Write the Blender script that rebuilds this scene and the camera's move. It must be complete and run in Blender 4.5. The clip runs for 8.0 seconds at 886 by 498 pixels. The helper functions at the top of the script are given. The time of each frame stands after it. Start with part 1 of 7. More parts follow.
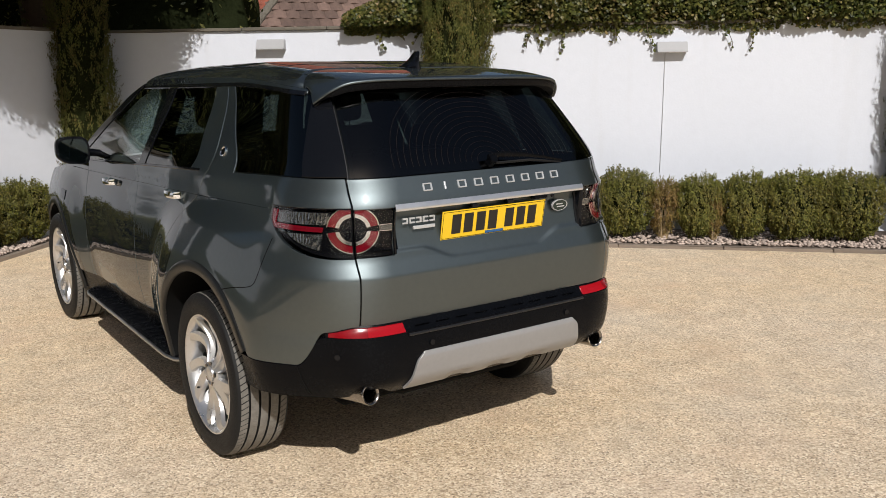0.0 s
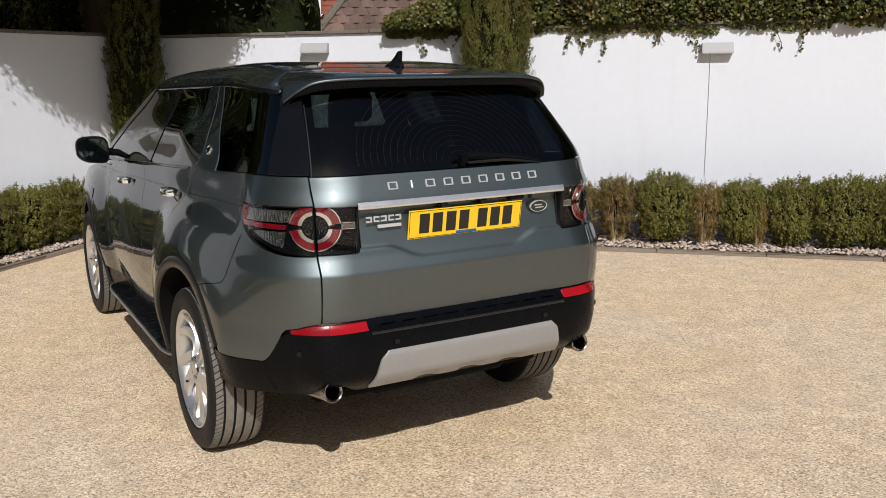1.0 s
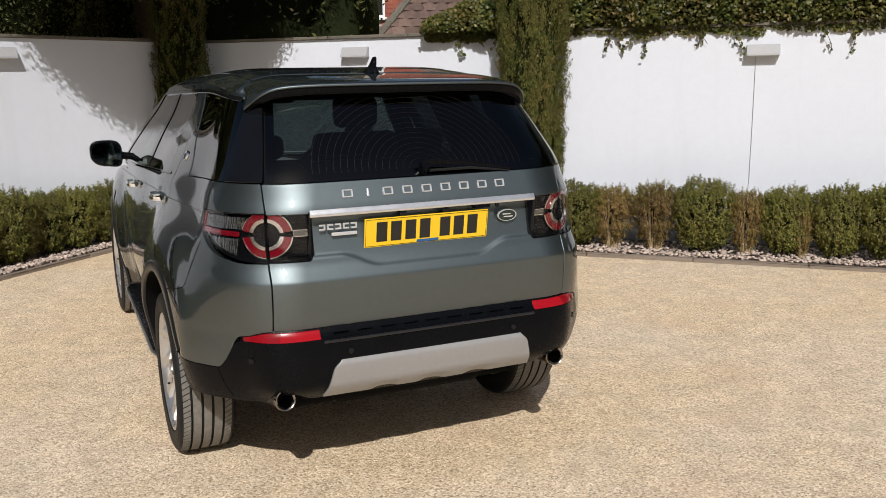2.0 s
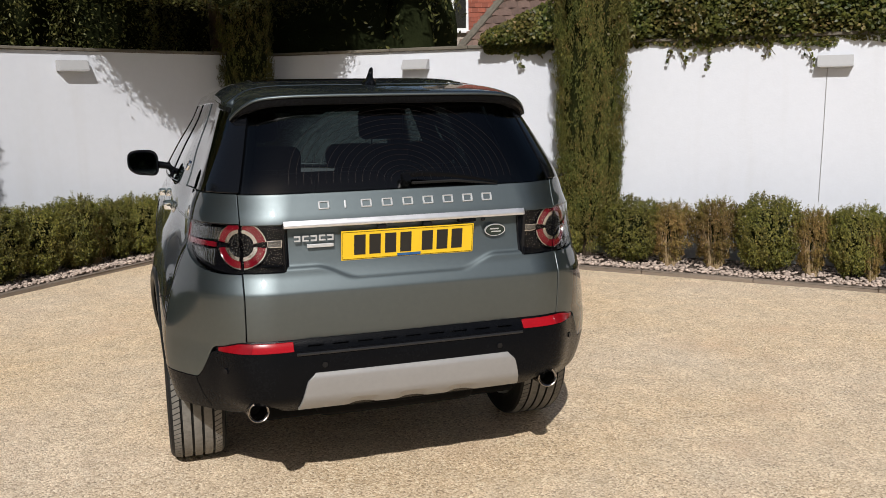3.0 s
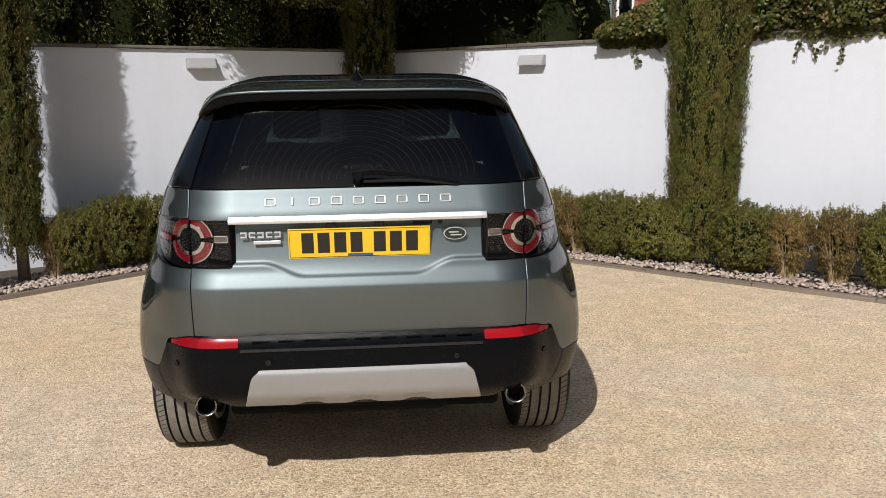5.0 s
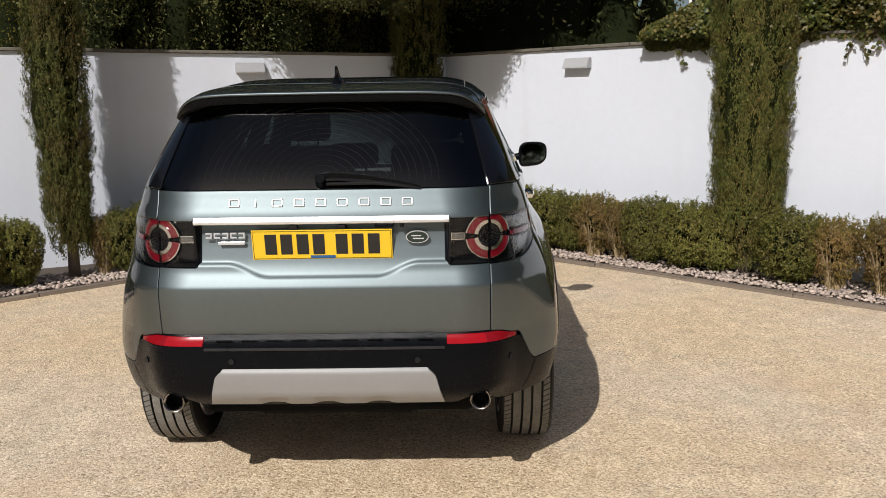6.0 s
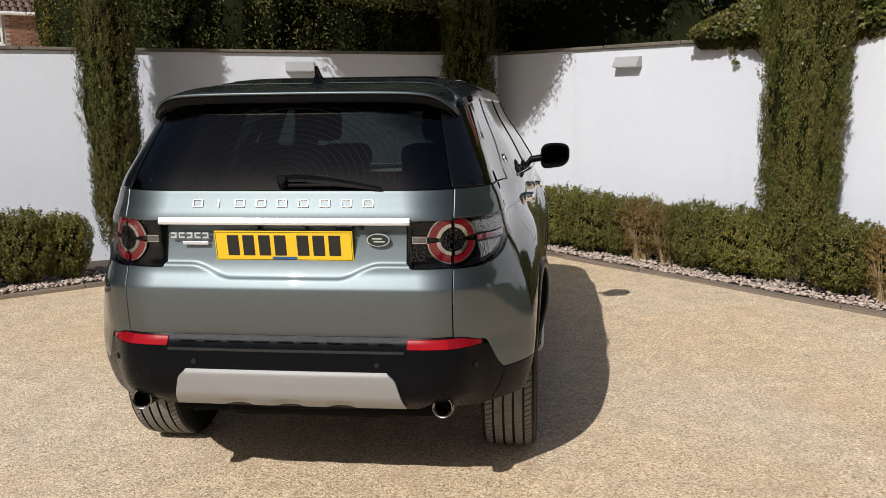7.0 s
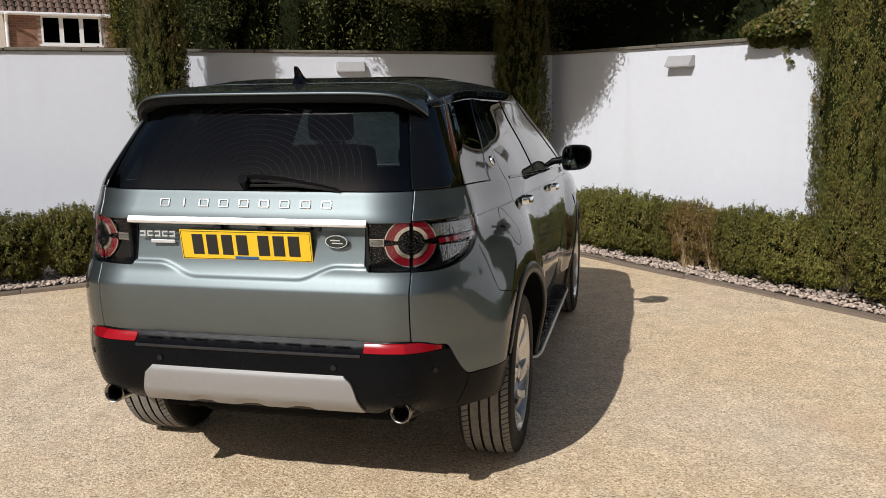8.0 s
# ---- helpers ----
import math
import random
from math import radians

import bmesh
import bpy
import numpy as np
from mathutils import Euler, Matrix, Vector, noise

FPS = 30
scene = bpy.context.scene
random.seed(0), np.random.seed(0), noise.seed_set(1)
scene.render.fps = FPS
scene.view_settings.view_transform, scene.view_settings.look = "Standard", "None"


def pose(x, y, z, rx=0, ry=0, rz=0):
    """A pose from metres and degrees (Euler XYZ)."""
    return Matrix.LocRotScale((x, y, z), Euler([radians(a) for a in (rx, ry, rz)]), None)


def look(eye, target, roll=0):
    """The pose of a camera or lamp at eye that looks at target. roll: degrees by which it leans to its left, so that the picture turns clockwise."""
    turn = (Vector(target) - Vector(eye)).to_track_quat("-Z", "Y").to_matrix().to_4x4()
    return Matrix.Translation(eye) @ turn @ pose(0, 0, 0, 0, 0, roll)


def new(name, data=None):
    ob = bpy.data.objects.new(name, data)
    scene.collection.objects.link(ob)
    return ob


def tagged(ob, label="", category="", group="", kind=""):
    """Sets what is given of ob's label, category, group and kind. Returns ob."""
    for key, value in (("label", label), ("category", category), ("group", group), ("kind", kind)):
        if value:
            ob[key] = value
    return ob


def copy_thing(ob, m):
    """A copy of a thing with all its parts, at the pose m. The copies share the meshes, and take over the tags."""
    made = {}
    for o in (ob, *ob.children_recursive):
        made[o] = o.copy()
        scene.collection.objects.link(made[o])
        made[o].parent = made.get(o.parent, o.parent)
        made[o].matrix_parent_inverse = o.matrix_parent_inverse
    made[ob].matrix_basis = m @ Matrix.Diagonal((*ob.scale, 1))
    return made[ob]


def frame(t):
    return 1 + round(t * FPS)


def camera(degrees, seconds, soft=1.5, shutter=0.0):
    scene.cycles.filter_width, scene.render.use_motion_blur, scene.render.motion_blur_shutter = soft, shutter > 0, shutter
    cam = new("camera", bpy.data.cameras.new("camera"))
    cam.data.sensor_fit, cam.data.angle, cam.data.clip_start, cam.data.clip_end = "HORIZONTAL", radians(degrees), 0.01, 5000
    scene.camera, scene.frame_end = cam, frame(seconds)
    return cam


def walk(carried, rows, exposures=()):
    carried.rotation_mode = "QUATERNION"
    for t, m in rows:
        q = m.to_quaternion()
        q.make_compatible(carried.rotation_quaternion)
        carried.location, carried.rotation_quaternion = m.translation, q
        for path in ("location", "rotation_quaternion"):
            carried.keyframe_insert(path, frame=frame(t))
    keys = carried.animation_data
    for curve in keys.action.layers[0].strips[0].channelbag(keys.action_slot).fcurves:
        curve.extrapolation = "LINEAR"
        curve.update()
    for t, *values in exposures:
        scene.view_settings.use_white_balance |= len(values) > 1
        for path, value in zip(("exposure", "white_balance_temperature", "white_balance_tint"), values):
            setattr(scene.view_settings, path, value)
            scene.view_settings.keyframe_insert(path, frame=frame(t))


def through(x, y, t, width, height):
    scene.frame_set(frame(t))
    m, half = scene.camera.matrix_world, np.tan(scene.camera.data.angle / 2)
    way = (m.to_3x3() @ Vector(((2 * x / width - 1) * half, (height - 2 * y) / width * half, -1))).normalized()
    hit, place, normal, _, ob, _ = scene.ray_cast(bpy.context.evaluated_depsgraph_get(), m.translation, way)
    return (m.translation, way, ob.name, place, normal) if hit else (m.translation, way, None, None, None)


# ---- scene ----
cam = camera(53.4, 8.0, soft=0.5)
PATH = [
    (0, (-2.193, -2.733, 1.667), (-1.061, -1.134, 1.265), -0.6),
    (0.5, (-2.013, -2.866, 1.66), (-0.955, -1.215, 1.265), -0.8),
    (1, (-1.813, -2.958, 1.638), (-0.835, -1.258, 1.249), -0.8),
    (1.2, (-1.728, -2.993, 1.645), (-0.783, -1.275, 1.252), -0.8),
    (2.3, (-1.217, -3.161, 1.647), (-0.462, -1.346, 1.278), -1.0),
    (2.5, (-1.129, -3.181, 1.641), (-0.416, -1.348, 1.281), -1.0),
    (3, (-0.894, -3.211, 1.631), (-0.292, -1.336, 1.281), -0.9),
    (3.5, (-0.672, -3.23, 1.63), (-0.17, -1.325, 1.281), -0.8),
    (4, (-0.429, -3.257, 1.628), (-0.029, -1.328, 1.281), -0.9),
    (4.5, (-0.204, -3.257, 1.609), (0.074, -1.307, 1.265), -0.8),
    (4.7, (-0.108, -3.246, 1.613), (0.122, -1.291, 1.263), -0.8),
    (5.8, (0.41, -3.237, 1.609), (0.42, -1.267, 1.266), -0.95),
    (6, (0.502, -3.236, 1.603), (0.471, -1.265, 1.264), -0.9),
    (6.5, (0.742, -3.185, 1.607), (0.612, -1.218, 1.265), -0.8),
    (7, (0.969, -3.126, 1.606), (0.735, -1.169, 1.266), -0.7),
    (7.5, (1.225, -3.069, 1.616), (0.886, -1.127, 1.276), -0.7),
    (8, (1.442, -2.986, 1.604), (1.0, -1.065, 1.266), -0.6),
]
walk(cam, [(t, look(eye, target, roll)) for t, eye, target, roll in PATH])

# ---- daylight ----
SUN_FROM = Vector((-0.275, -0.72, 0.636)).normalized()
world = bpy.data.worlds.new("world")
scene.world = world
world.use_nodes = True
wn = world.node_tree
sky = wn.nodes.new("ShaderNodeTexSky")
sky.sky_type, sky.sun_disc = "NISHITA", False
sky.sun_elevation = math.asin(SUN_FROM.z)
sky.sun_rotation = math.atan2(SUN_FROM.x, SUN_FROM.y)
sky.air_density, sky.dust_density, sky.ozone_density = 1.0, 2.5, 1.0
wn.links.new(sky.outputs[0], wn.nodes["Background"].inputs[0])
wn.nodes["Background"].inputs[1].default_value = 0.045
sun_data = bpy.data.lights.new("sun", "SUN")
sun_data.energy, sun_data.angle, sun_data.color = 3.6, radians(0.53), (1.0, 0.972, 0.950)
sun = new("sun", sun_data)
sun.matrix_world = look(SUN_FROM * 30, (0, 0, 0))
scene.view_settings.exposure = 0.20


# ---- materials ----
def nodes_of(m):
    return m.node_tree.nodes, m.node_tree.links


def plain(name, col, rough=0.5, metal=0.0, var=0.12, scale=40.0, bump=0.0, bump_scale=200.0, coat=0.0, spec=0.5, grain=0.0):
    """A principled material whose colour and roughness vary at two scales."""
    m = bpy.data.materials.new(name)
    m.use_nodes = True
    n, l = nodes_of(m)
    b = n["Principled BSDF"]
    b.inputs["Metallic"].default_value = metal
    b.inputs["Coat Weight"].default_value = coat
    b.inputs["Coat Roughness"].default_value = 0.02
    b.inputs["Specular IOR Level"].default_value = spec
    tc = n.new("ShaderNodeTexCoord")
    n1, n2 = n.new("ShaderNodeTexNoise"), n.new("ShaderNodeTexNoise")
    n1.inputs["Scale"].default_value, n1.inputs["Detail"].default_value = scale * 0.08, 5
    n2.inputs["Scale"].default_value, n2.inputs["Detail"].default_value = scale, 4
    for k in (n1, n2):
        l.new(tc.outputs["Object"], k.inputs["Vector"])
    add = n.new("ShaderNodeMath")
    add.operation = "ADD"
    l.new(n1.outputs[0], add.inputs[0]), l.new(n2.outputs[0], add.inputs[1])
    ramp = n.new("ShaderNodeMapRange")
    ramp.inputs[1].default_value, ramp.inputs[2].default_value = 0.6, 1.4
    ramp.inputs[3].default_value, ramp.inputs[4].default_value = 1 - var, 1 + var
    l.new(add.outputs[0], ramp.inputs[0])
    mul = n.new("ShaderNodeVectorMath")
    mul.operation = "SCALE"
    mul.inputs[0].default_value = col
    l.new(ramp.outputs[0], mul.inputs["Scale"])
    l.new(mul.outputs[0], b.inputs["Base Color"])
    rr = n.new("ShaderNodeMapRange")
    rr.inputs[1].default_value, rr.inputs[2].default_value = 0.6, 1.4
    rr.inputs[3].default_value, rr.inputs[4].default_value = rough * 0.85, min(1.0, rough * 1.15)
    l.new(add.outputs[0], rr.inputs[0])
    l.new(rr.outputs[0], b.inputs["Roughness"])
    if bump:
        nb = n.new("ShaderNodeTexNoise")
        nb.inputs["Scale"].default_value, nb.inputs["Detail"].default_value = bump_scale, 3
        l.new(tc.outputs["Object"], nb.inputs["Vector"])
        bp = n.new("ShaderNodeBump")
        bp.inputs["Strength"].default_value, bp.inputs["Distance"].default_value = bump, 0.004
        l.new(nb.outputs[0], bp.inputs["Height"])
        l.new(bp.outputs[0], b.inputs["Normal"])
    return m


def glass_mat(name, tint, gloss=0.045):
    """Thin tinted glass: it lets tinted light straight through and mirrors more at a flat angle."""
    m = bpy.data.materials.new(name)
    m.use_nodes = True
    n, l = nodes_of(m)
    n.remove(n["Principled BSDF"])
    tr, gl, lw, pw, ma, mx = (n.new("ShaderNodeBsdfTransparent"), n.new("ShaderNodeBsdfGlossy"), n.new("ShaderNodeLayerWeight"), n.new("ShaderNodeMath"), n.new("ShaderNodeMath"), n.new("ShaderNodeMixShader"))
    tr.inputs[0].default_value = (*tint, 1)
    gl.inputs["Roughness"].default_value = 0.01
    gl.inputs[0].default_value = (1, 1, 1, 1)
    lw.inputs[0].default_value = 0.5
    pw.operation, pw.inputs[1].default_value = "POWER", 5.0
    ma.operation, ma.inputs[1].default_value, ma.inputs[2].default_value = "MULTIPLY_ADD", 1 - gloss, gloss
    l.new(lw.outputs["Facing"], pw.inputs[0]), l.new(pw.outputs[0], ma.inputs[0])
    l.new(ma.outputs[0], mx.inputs[0]), l.new(tr.outputs[0], mx.inputs[1]), l.new(gl.outputs[0], mx.inputs[2])
    l.new(mx.outputs[0], n["Material Output"].inputs[0])
    return m


def leaf_mat(name, dark, light, dry=None, rough=0.45, through=0.25, hue=(0.485, 0.512)):
    """Foliage: every leaf or spray takes its own tone."""
    m = bpy.data.materials.new(name)
    m.use_nodes = True
    n, l = nodes_of(m)
    b = n["Principled BSDF"]
    geo, ramp, oi = n.new("ShaderNodeNewGeometry"), n.new("ShaderNodeValToRGB"), n.new("ShaderNodeObjectInfo")
    ramp.color_ramp.elements[0].color, ramp.color_ramp.elements[1].color = (*dark, 1), (*light, 1)
    if dry:
        e = ramp.color_ramp.elements.new(0.9)
        e.color = (*light, 1)
        ramp.color_ramp.elements[2].color = (*dry, 1)
    l.new(geo.outputs["Random Per Island"], ramp.inputs[0])
    hs = n.new("ShaderNodeHueSaturation")
    mr = n.new("ShaderNodeMapRange")
    mr.inputs[3].default_value, mr.inputs[4].default_value = 0.8, 1.2
    l.new(oi.outputs["Random"], mr.inputs[0]), l.new(mr.outputs[0], hs.inputs["Value"])
    if dry:
        tc, no, mh = n.new("ShaderNodeTexCoord"), n.new("ShaderNodeTexNoise"), n.new("ShaderNodeMapRange")
        no.inputs["Scale"].default_value, no.inputs["Detail"].default_value = 3.2, 3
        mh.inputs[1].default_value, mh.inputs[2].default_value, mh.inputs[3].default_value, mh.inputs[4].default_value = 0.35, 0.65, hue[0], hue[1]
        l.new(tc.outputs["Object"], no.inputs["Vector"]), l.new(no.outputs[0], mh.inputs[0]), l.new(mh.outputs[0], hs.inputs["Hue"])
    l.new(ramp.outputs[0], hs.inputs["Color"])
    l.new(hs.outputs[0], b.inputs["Base Color"])
    b.inputs["Roughness"].default_value = rough
    b.inputs["Specular IOR Level"].default_value = 0.22
    ts, mx = n.new("ShaderNodeBsdfTranslucent"), n.new("ShaderNodeMixShader")
    l.new(hs.outputs[0], ts.inputs[0])
    mx.inputs[0].default_value = through
    l.new(b.outputs[0], mx.inputs[1]), l.new(ts.outputs[0], mx.inputs[2])
    l.new(mx.outputs[0], n["Material Output"].inputs[0])
    return m


def gravel_mat():
    """Resin-bound gravel: small buff stones with darker and redder ones, worn patches."""
    m = bpy.data.materials.new("resin_gravel")
    m.use_nodes = True
    n, l = nodes_of(m)
    b = n["Principled BSDF"]
    tc = n.new("ShaderNodeTexCoord")
    vo = n.new("ShaderNodeTexVoronoi")
    vo.inputs["Scale"].default_value = 126
    vo.inputs["Randomness"].default_value = 1.0
    l.new(tc.outputs["Object"], vo.inputs["Vector"])
    sep = n.new("ShaderNodeSeparateColor")
    l.new(vo.outputs["Color"], sep.inputs[0])
    ramp = n.new("ShaderNodeValToRGB")
    els = ramp.color_ramp.elements
    els[0].color, els[0].position = (0.30, 0.215, 0.138, 1), 0.0
    els[1].color, els[1].position = (0.90, 0.775, 0.58, 1), 1.0
    for p, c in ((0.14, (0.50, 0.37, 0.235)), (0.40, (0.640, 0.488, 0.320)), (0.75, (0.760, 0.605, 0.425))):
        e = els.new(p)
        e.color = (*c, 1)
    l.new(sep.outputs[0], ramp.inputs[0])
    big, mid = n.new("ShaderNodeTexNoise"), n.new("ShaderNodeTexNoise")
    big.inputs["Scale"].default_value, big.inputs["Detail"].default_value = 0.55, 4
    mid.inputs["Scale"].default_value, mid.inputs["Detail"].default_value = 6, 5
    for k in (big, mid):
        l.new(tc.outputs["Object"], k.inputs["Vector"])
    hs = n.new("ShaderNodeHueSaturation")
    m1, m2 = n.new("ShaderNodeMapRange"), n.new("ShaderNodeMapRange")
    m1.inputs[1].default_value, m1.inputs[2].default_value, m1.inputs[3].default_value, m1.inputs[4].default_value = 0.3, 0.7, 0.9, 1.12
    m2.inputs[1].default_value, m2.inputs[2].default_value, m2.inputs[3].default_value, m2.inputs[4].default_value = 0.3, 0.7, 1.12, 0.85
    l.new(mid.outputs[0], m1.inputs[0]), l.new(m1.outputs[0], hs.inputs["Value"])
    l.new(big.outputs[0], m2.inputs[0]), l.new(m2.outputs[0], hs.inputs["Saturation"])
    dust, red = n.new("ShaderNodeTexNoise"), n.new("ShaderNodeTexNoise")
    dust.inputs["Scale"].default_value, dust.inputs["Detail"].default_value = 1.1, 6
    red.inputs["Scale"].default_value, red.inputs["Detail"].default_value = 1.9, 6
    src = ramp.outputs[0]
    for k, off, lo, hi, most, tone in ((dust, 3.0, 0.54, 0.72, 0.26, (0.67, 0.565, 0.415, 1)), (red, 11.0, 0.54, 0.74, 0.36, (0.63, 0.435, 0.285, 1))):
        mp, mr, mx = n.new("ShaderNodeMapping"), n.new("ShaderNodeMapRange"), n.new("ShaderNodeMix")
        mp.inputs["Location"].default_value = (off, off * 1.7, 0)
        l.new(tc.outputs["Object"], mp.inputs[0]), l.new(mp.outputs[0], k.inputs["Vector"])
        mr.inputs[1].default_value, mr.inputs[2].default_value, mr.inputs[3].default_value, mr.inputs[4].default_value = lo, hi, 0.0, most
        mx.data_type = "RGBA"
        l.new(k.outputs[0], mr.inputs[0]), l.new(mr.outputs[0], mx.inputs[0]), l.new(src, mx.inputs[6])
        mx.inputs[7].default_value = tone
        src = mx.outputs[2]
    l.new(src, hs.inputs["Color"])
    l.new(hs.outputs[0], b.inputs["Base Color"])
    b.inputs["Roughness"].default_value = 0.62
    bp = n.new("ShaderNodeBump")
    bp.inputs["Strength"].default_value, bp.inputs["Distance"].default_value = 0.50, 0.004
    bp.invert = True
    l.new(vo.outputs["Distance"], bp.inputs["Height"])
    l.new(bp.outputs[0], b.inputs["Normal"])
    return m


def render_wall_mat():
    """White painted render with faint trowel marks, runs and dirt."""
    m = plain("white_render", (0.612, 0.634, 0.684), 0.8, var=0.03, scale=14, bump=0.25, bump_scale=45)
    n, l = nodes_of(m)
    b = n["Principled BSDF"]
    tc = n.new("ShaderNodeTexCoord")
    mp = n.new("ShaderNodeMapping")
    mp.inputs["Scale"].default_value = (5.0, 5.0, 0.35)
    runs = n.new("ShaderNodeTexNoise")
    runs.inputs["Scale"].default_value, runs.inputs["Detail"].default_value = 1.0, 6
    l.new(tc.outputs["Object"], mp.inputs[0]), l.new(mp.outputs[0], runs.inputs["Vector"])
    mr = n.new("ShaderNodeMapRange")
    mr.inputs[1].default_value, mr.inputs[2].default_value, mr.inputs[3].default_value, mr.inputs[4].default_value = 0.55, 0.8, 0.0, 0.16
    l.new(runs.outputs[0], mr.inputs[0])
    mx = n.new("ShaderNodeMix")
    mx.data_type = "RGBA"
    src = b.inputs["Base Color"].links[0].from_socket
    l.new(mr.outputs[0], mx.inputs[0]), l.new(src, mx.inputs[6])
    mx.inputs[7].default_value = (0.42, 0.40, 0.36, 1)
    l.new(mx.outputs[2], b.inputs["Base Color"])
    return m


def random_tone(m, low, high):
    """Makes each object of the material a little lighter or darker."""
    n, l = nodes_of(m)
    b = n["Principled BSDF"]
    src = b.inputs["Base Color"].links[0].from_socket
    oi, mr, vm = n.new("ShaderNodeObjectInfo"), n.new("ShaderNodeMapRange"), n.new("ShaderNodeVectorMath")
    vm.operation = "SCALE"
    mr.inputs[3].default_value, mr.inputs[4].default_value = low, high
    l.new(oi.outputs["Random"], mr.inputs[0]), l.new(mr.outputs[0], vm.inputs["Scale"])
    l.new(src, vm.inputs[0]), l.new(vm.outputs[0], b.inputs["Base Color"])
    return m


def island_tone(m, low, high):
    n, l = nodes_of(m)
    b = n["Principled BSDF"]
    src = b.inputs["Base Color"].links[0].from_socket
    geo, mr, vm = n.new("ShaderNodeNewGeometry"), n.new("ShaderNodeMapRange"), n.new("ShaderNodeVectorMath")
    vm.operation = "SCALE"
    mr.inputs[3].default_value, mr.inputs[4].default_value = low, high
    l.new(geo.outputs["Random Per Island"], mr.inputs[0]), l.new(mr.outputs[0], vm.inputs["Scale"])
    l.new(src, vm.inputs[0]), l.new(vm.outputs[0], b.inputs["Base Color"])
    return m


def ribbed(name):
    """Bright reflector behind a lens, moulded in fine upright ribs."""
    m = plain(name, (0.22, 0.23, 0.235), 0.16, metal=0.9, var=0.6, scale=110, coat=0.5)
    n, l = nodes_of(m)
    tc, vo, bp, mp = n.new("ShaderNodeTexCoord"), n.new("ShaderNodeTexVoronoi"), n.new("ShaderNodeBump"), n.new("ShaderNodeMapping")
    mp.inputs["Scale"].default_value = (1.0, 1.0, 0.22)
    vo.inputs["Scale"].default_value = 130
    bp.inputs["Strength"].default_value, bp.inputs["Distance"].default_value = 0.8, 0.003
    l.new(tc.outputs["Object"], mp.inputs[0]), l.new(mp.outputs[0], vo.inputs["Vector"])
    l.new(vo.outputs["Distance"], bp.inputs["Height"]), l.new(bp.outputs[0], n["Principled BSDF"].inputs["Normal"])
    return m


PAINT = plain("grey_green_metallic", (0.124, 0.149, 0.156), 0.49, metal=1.0, var=0.05, scale=600, coat=1.0)
paint_bsdf = PAINT.node_tree.nodes["Principled BSDF"]
paint_bsdf.inputs["Coat IOR"].default_value = 1.5
paint_bsdf.inputs["Specular Tint"].default_value = (0.24, 0.25, 0.25, 1)   # flakes under lacquer never see a flat angle
PAINT.node_tree.links.remove(paint_bsdf.inputs["Roughness"].links[0])
paint_bsdf.inputs["Roughness"].default_value = 0.49
PAINT.node_tree.nodes["Principled BSDF"].inputs["Specular Tint"].default_value = (0.10, 0.12, 0.12, 1)   # flakes darken at a flat angle
GLOSS_BLACK = plain("gloss_black", (0.005, 0.0055, 0.007), 0.07, spec=0.28, var=0.1)
TRIM = plain("black_plastic", (0.0028, 0.0032, 0.0042), 0.26, spec=0.10, var=0.15, scale=90, bump=0.15, bump_scale=900)
LIP = plain("satin_lip", (0.012, 0.012, 0.013), 0.30, spec=0.6, var=0.1)
ARCH = plain("arch_plastic", (0.008, 0.0085, 0.0085), 0.35, spec=0.35, var=0.12, scale=90, bump=0.1, bump_scale=900)
RUBBER = plain("tyre_rubber", (0.011, 0.011, 0.011), 0.6, spec=0.2, var=0.3, scale=60, bump=0.3, bump_scale=300)
TREAD = plain("dusty_tread", (0.150, 0.141, 0.124), 0.9, var=0.35, scale=45, bump=0.5, bump_scale=260)
SILVER = plain("silver_alloy", (0.62, 0.62, 0.62), 0.30, metal=0.85, var=0.06, scale=60, coat=0.4)
SKID = plain("satin_silver", (0.30, 0.297, 0.295), 0.45, metal=0.35, var=0.06, scale=50)
CHROME = plain("chrome", (0.82, 0.83, 0.84), 0.07, metal=1.0, var=0.03)
BRUSHED = plain("bright_trim", (0.86, 0.86, 0.87), 0.32, metal=0.9, var=0.05)
BADGE = plain("badge_silver", (0.62, 0.63, 0.64), 0.32, metal=0.5, var=0.05)
STEP_METAL = plain("step_metal", (0.40, 0.40, 0.40), 0.35, metal=1.0, var=0.1)
SHUT_LINE = plain("shut_line", (0.006, 0.006, 0.006), 0.7, spec=0.1)
STEEL = plain("exhaust_steel", (0.30, 0.275, 0.25), 0.20, metal=1.0, var=0.15, scale=30)
SOOT = plain("soot", (0.008, 0.007, 0.006), 0.9)
RED = plain("red_lens", (0.30, 0.005, 0.010), 0.24, spec=0.3, var=0.15, scale=160, coat=0.1)
RED_DEEP = plain("deep_red_lens", (0.20, 0.004, 0.008), 0.22, spec=0.35, var=0.2, scale=160, coat=0.1)
RED_DARK = plain("red_lamp_ring", (0.13, 0.004, 0.010), 0.10, var=0.2, scale=120, coat=1.0)
LAMP_BRIGHT = plain("lamp_bright_trim", (0.70, 0.70, 0.71), 0.16, metal=1.0, var=0.1, scale=90)
CLEAR_LAMP = ribbed("lamp_reflector")
LAMP_DARK = plain("lamp_black", (0.004, 0.004, 0.005), 0.15, spec=0.25, var=0.3, scale=150)
YELLOW = plain("plate_yellow", (0.78, 0.50, 0.012), 0.35, var=0.03, scale=80, coat=0.4)
INK = plain("plate_ink", (0.012, 0.011, 0.010), 0.4)
BLUE = plain("label_blue", (0.02, 0.10, 0.26), 0.4)
DARK = plain("underbody", (0.008, 0.008, 0.008), 0.9, spec=0.05, var=0.3, scale=20)
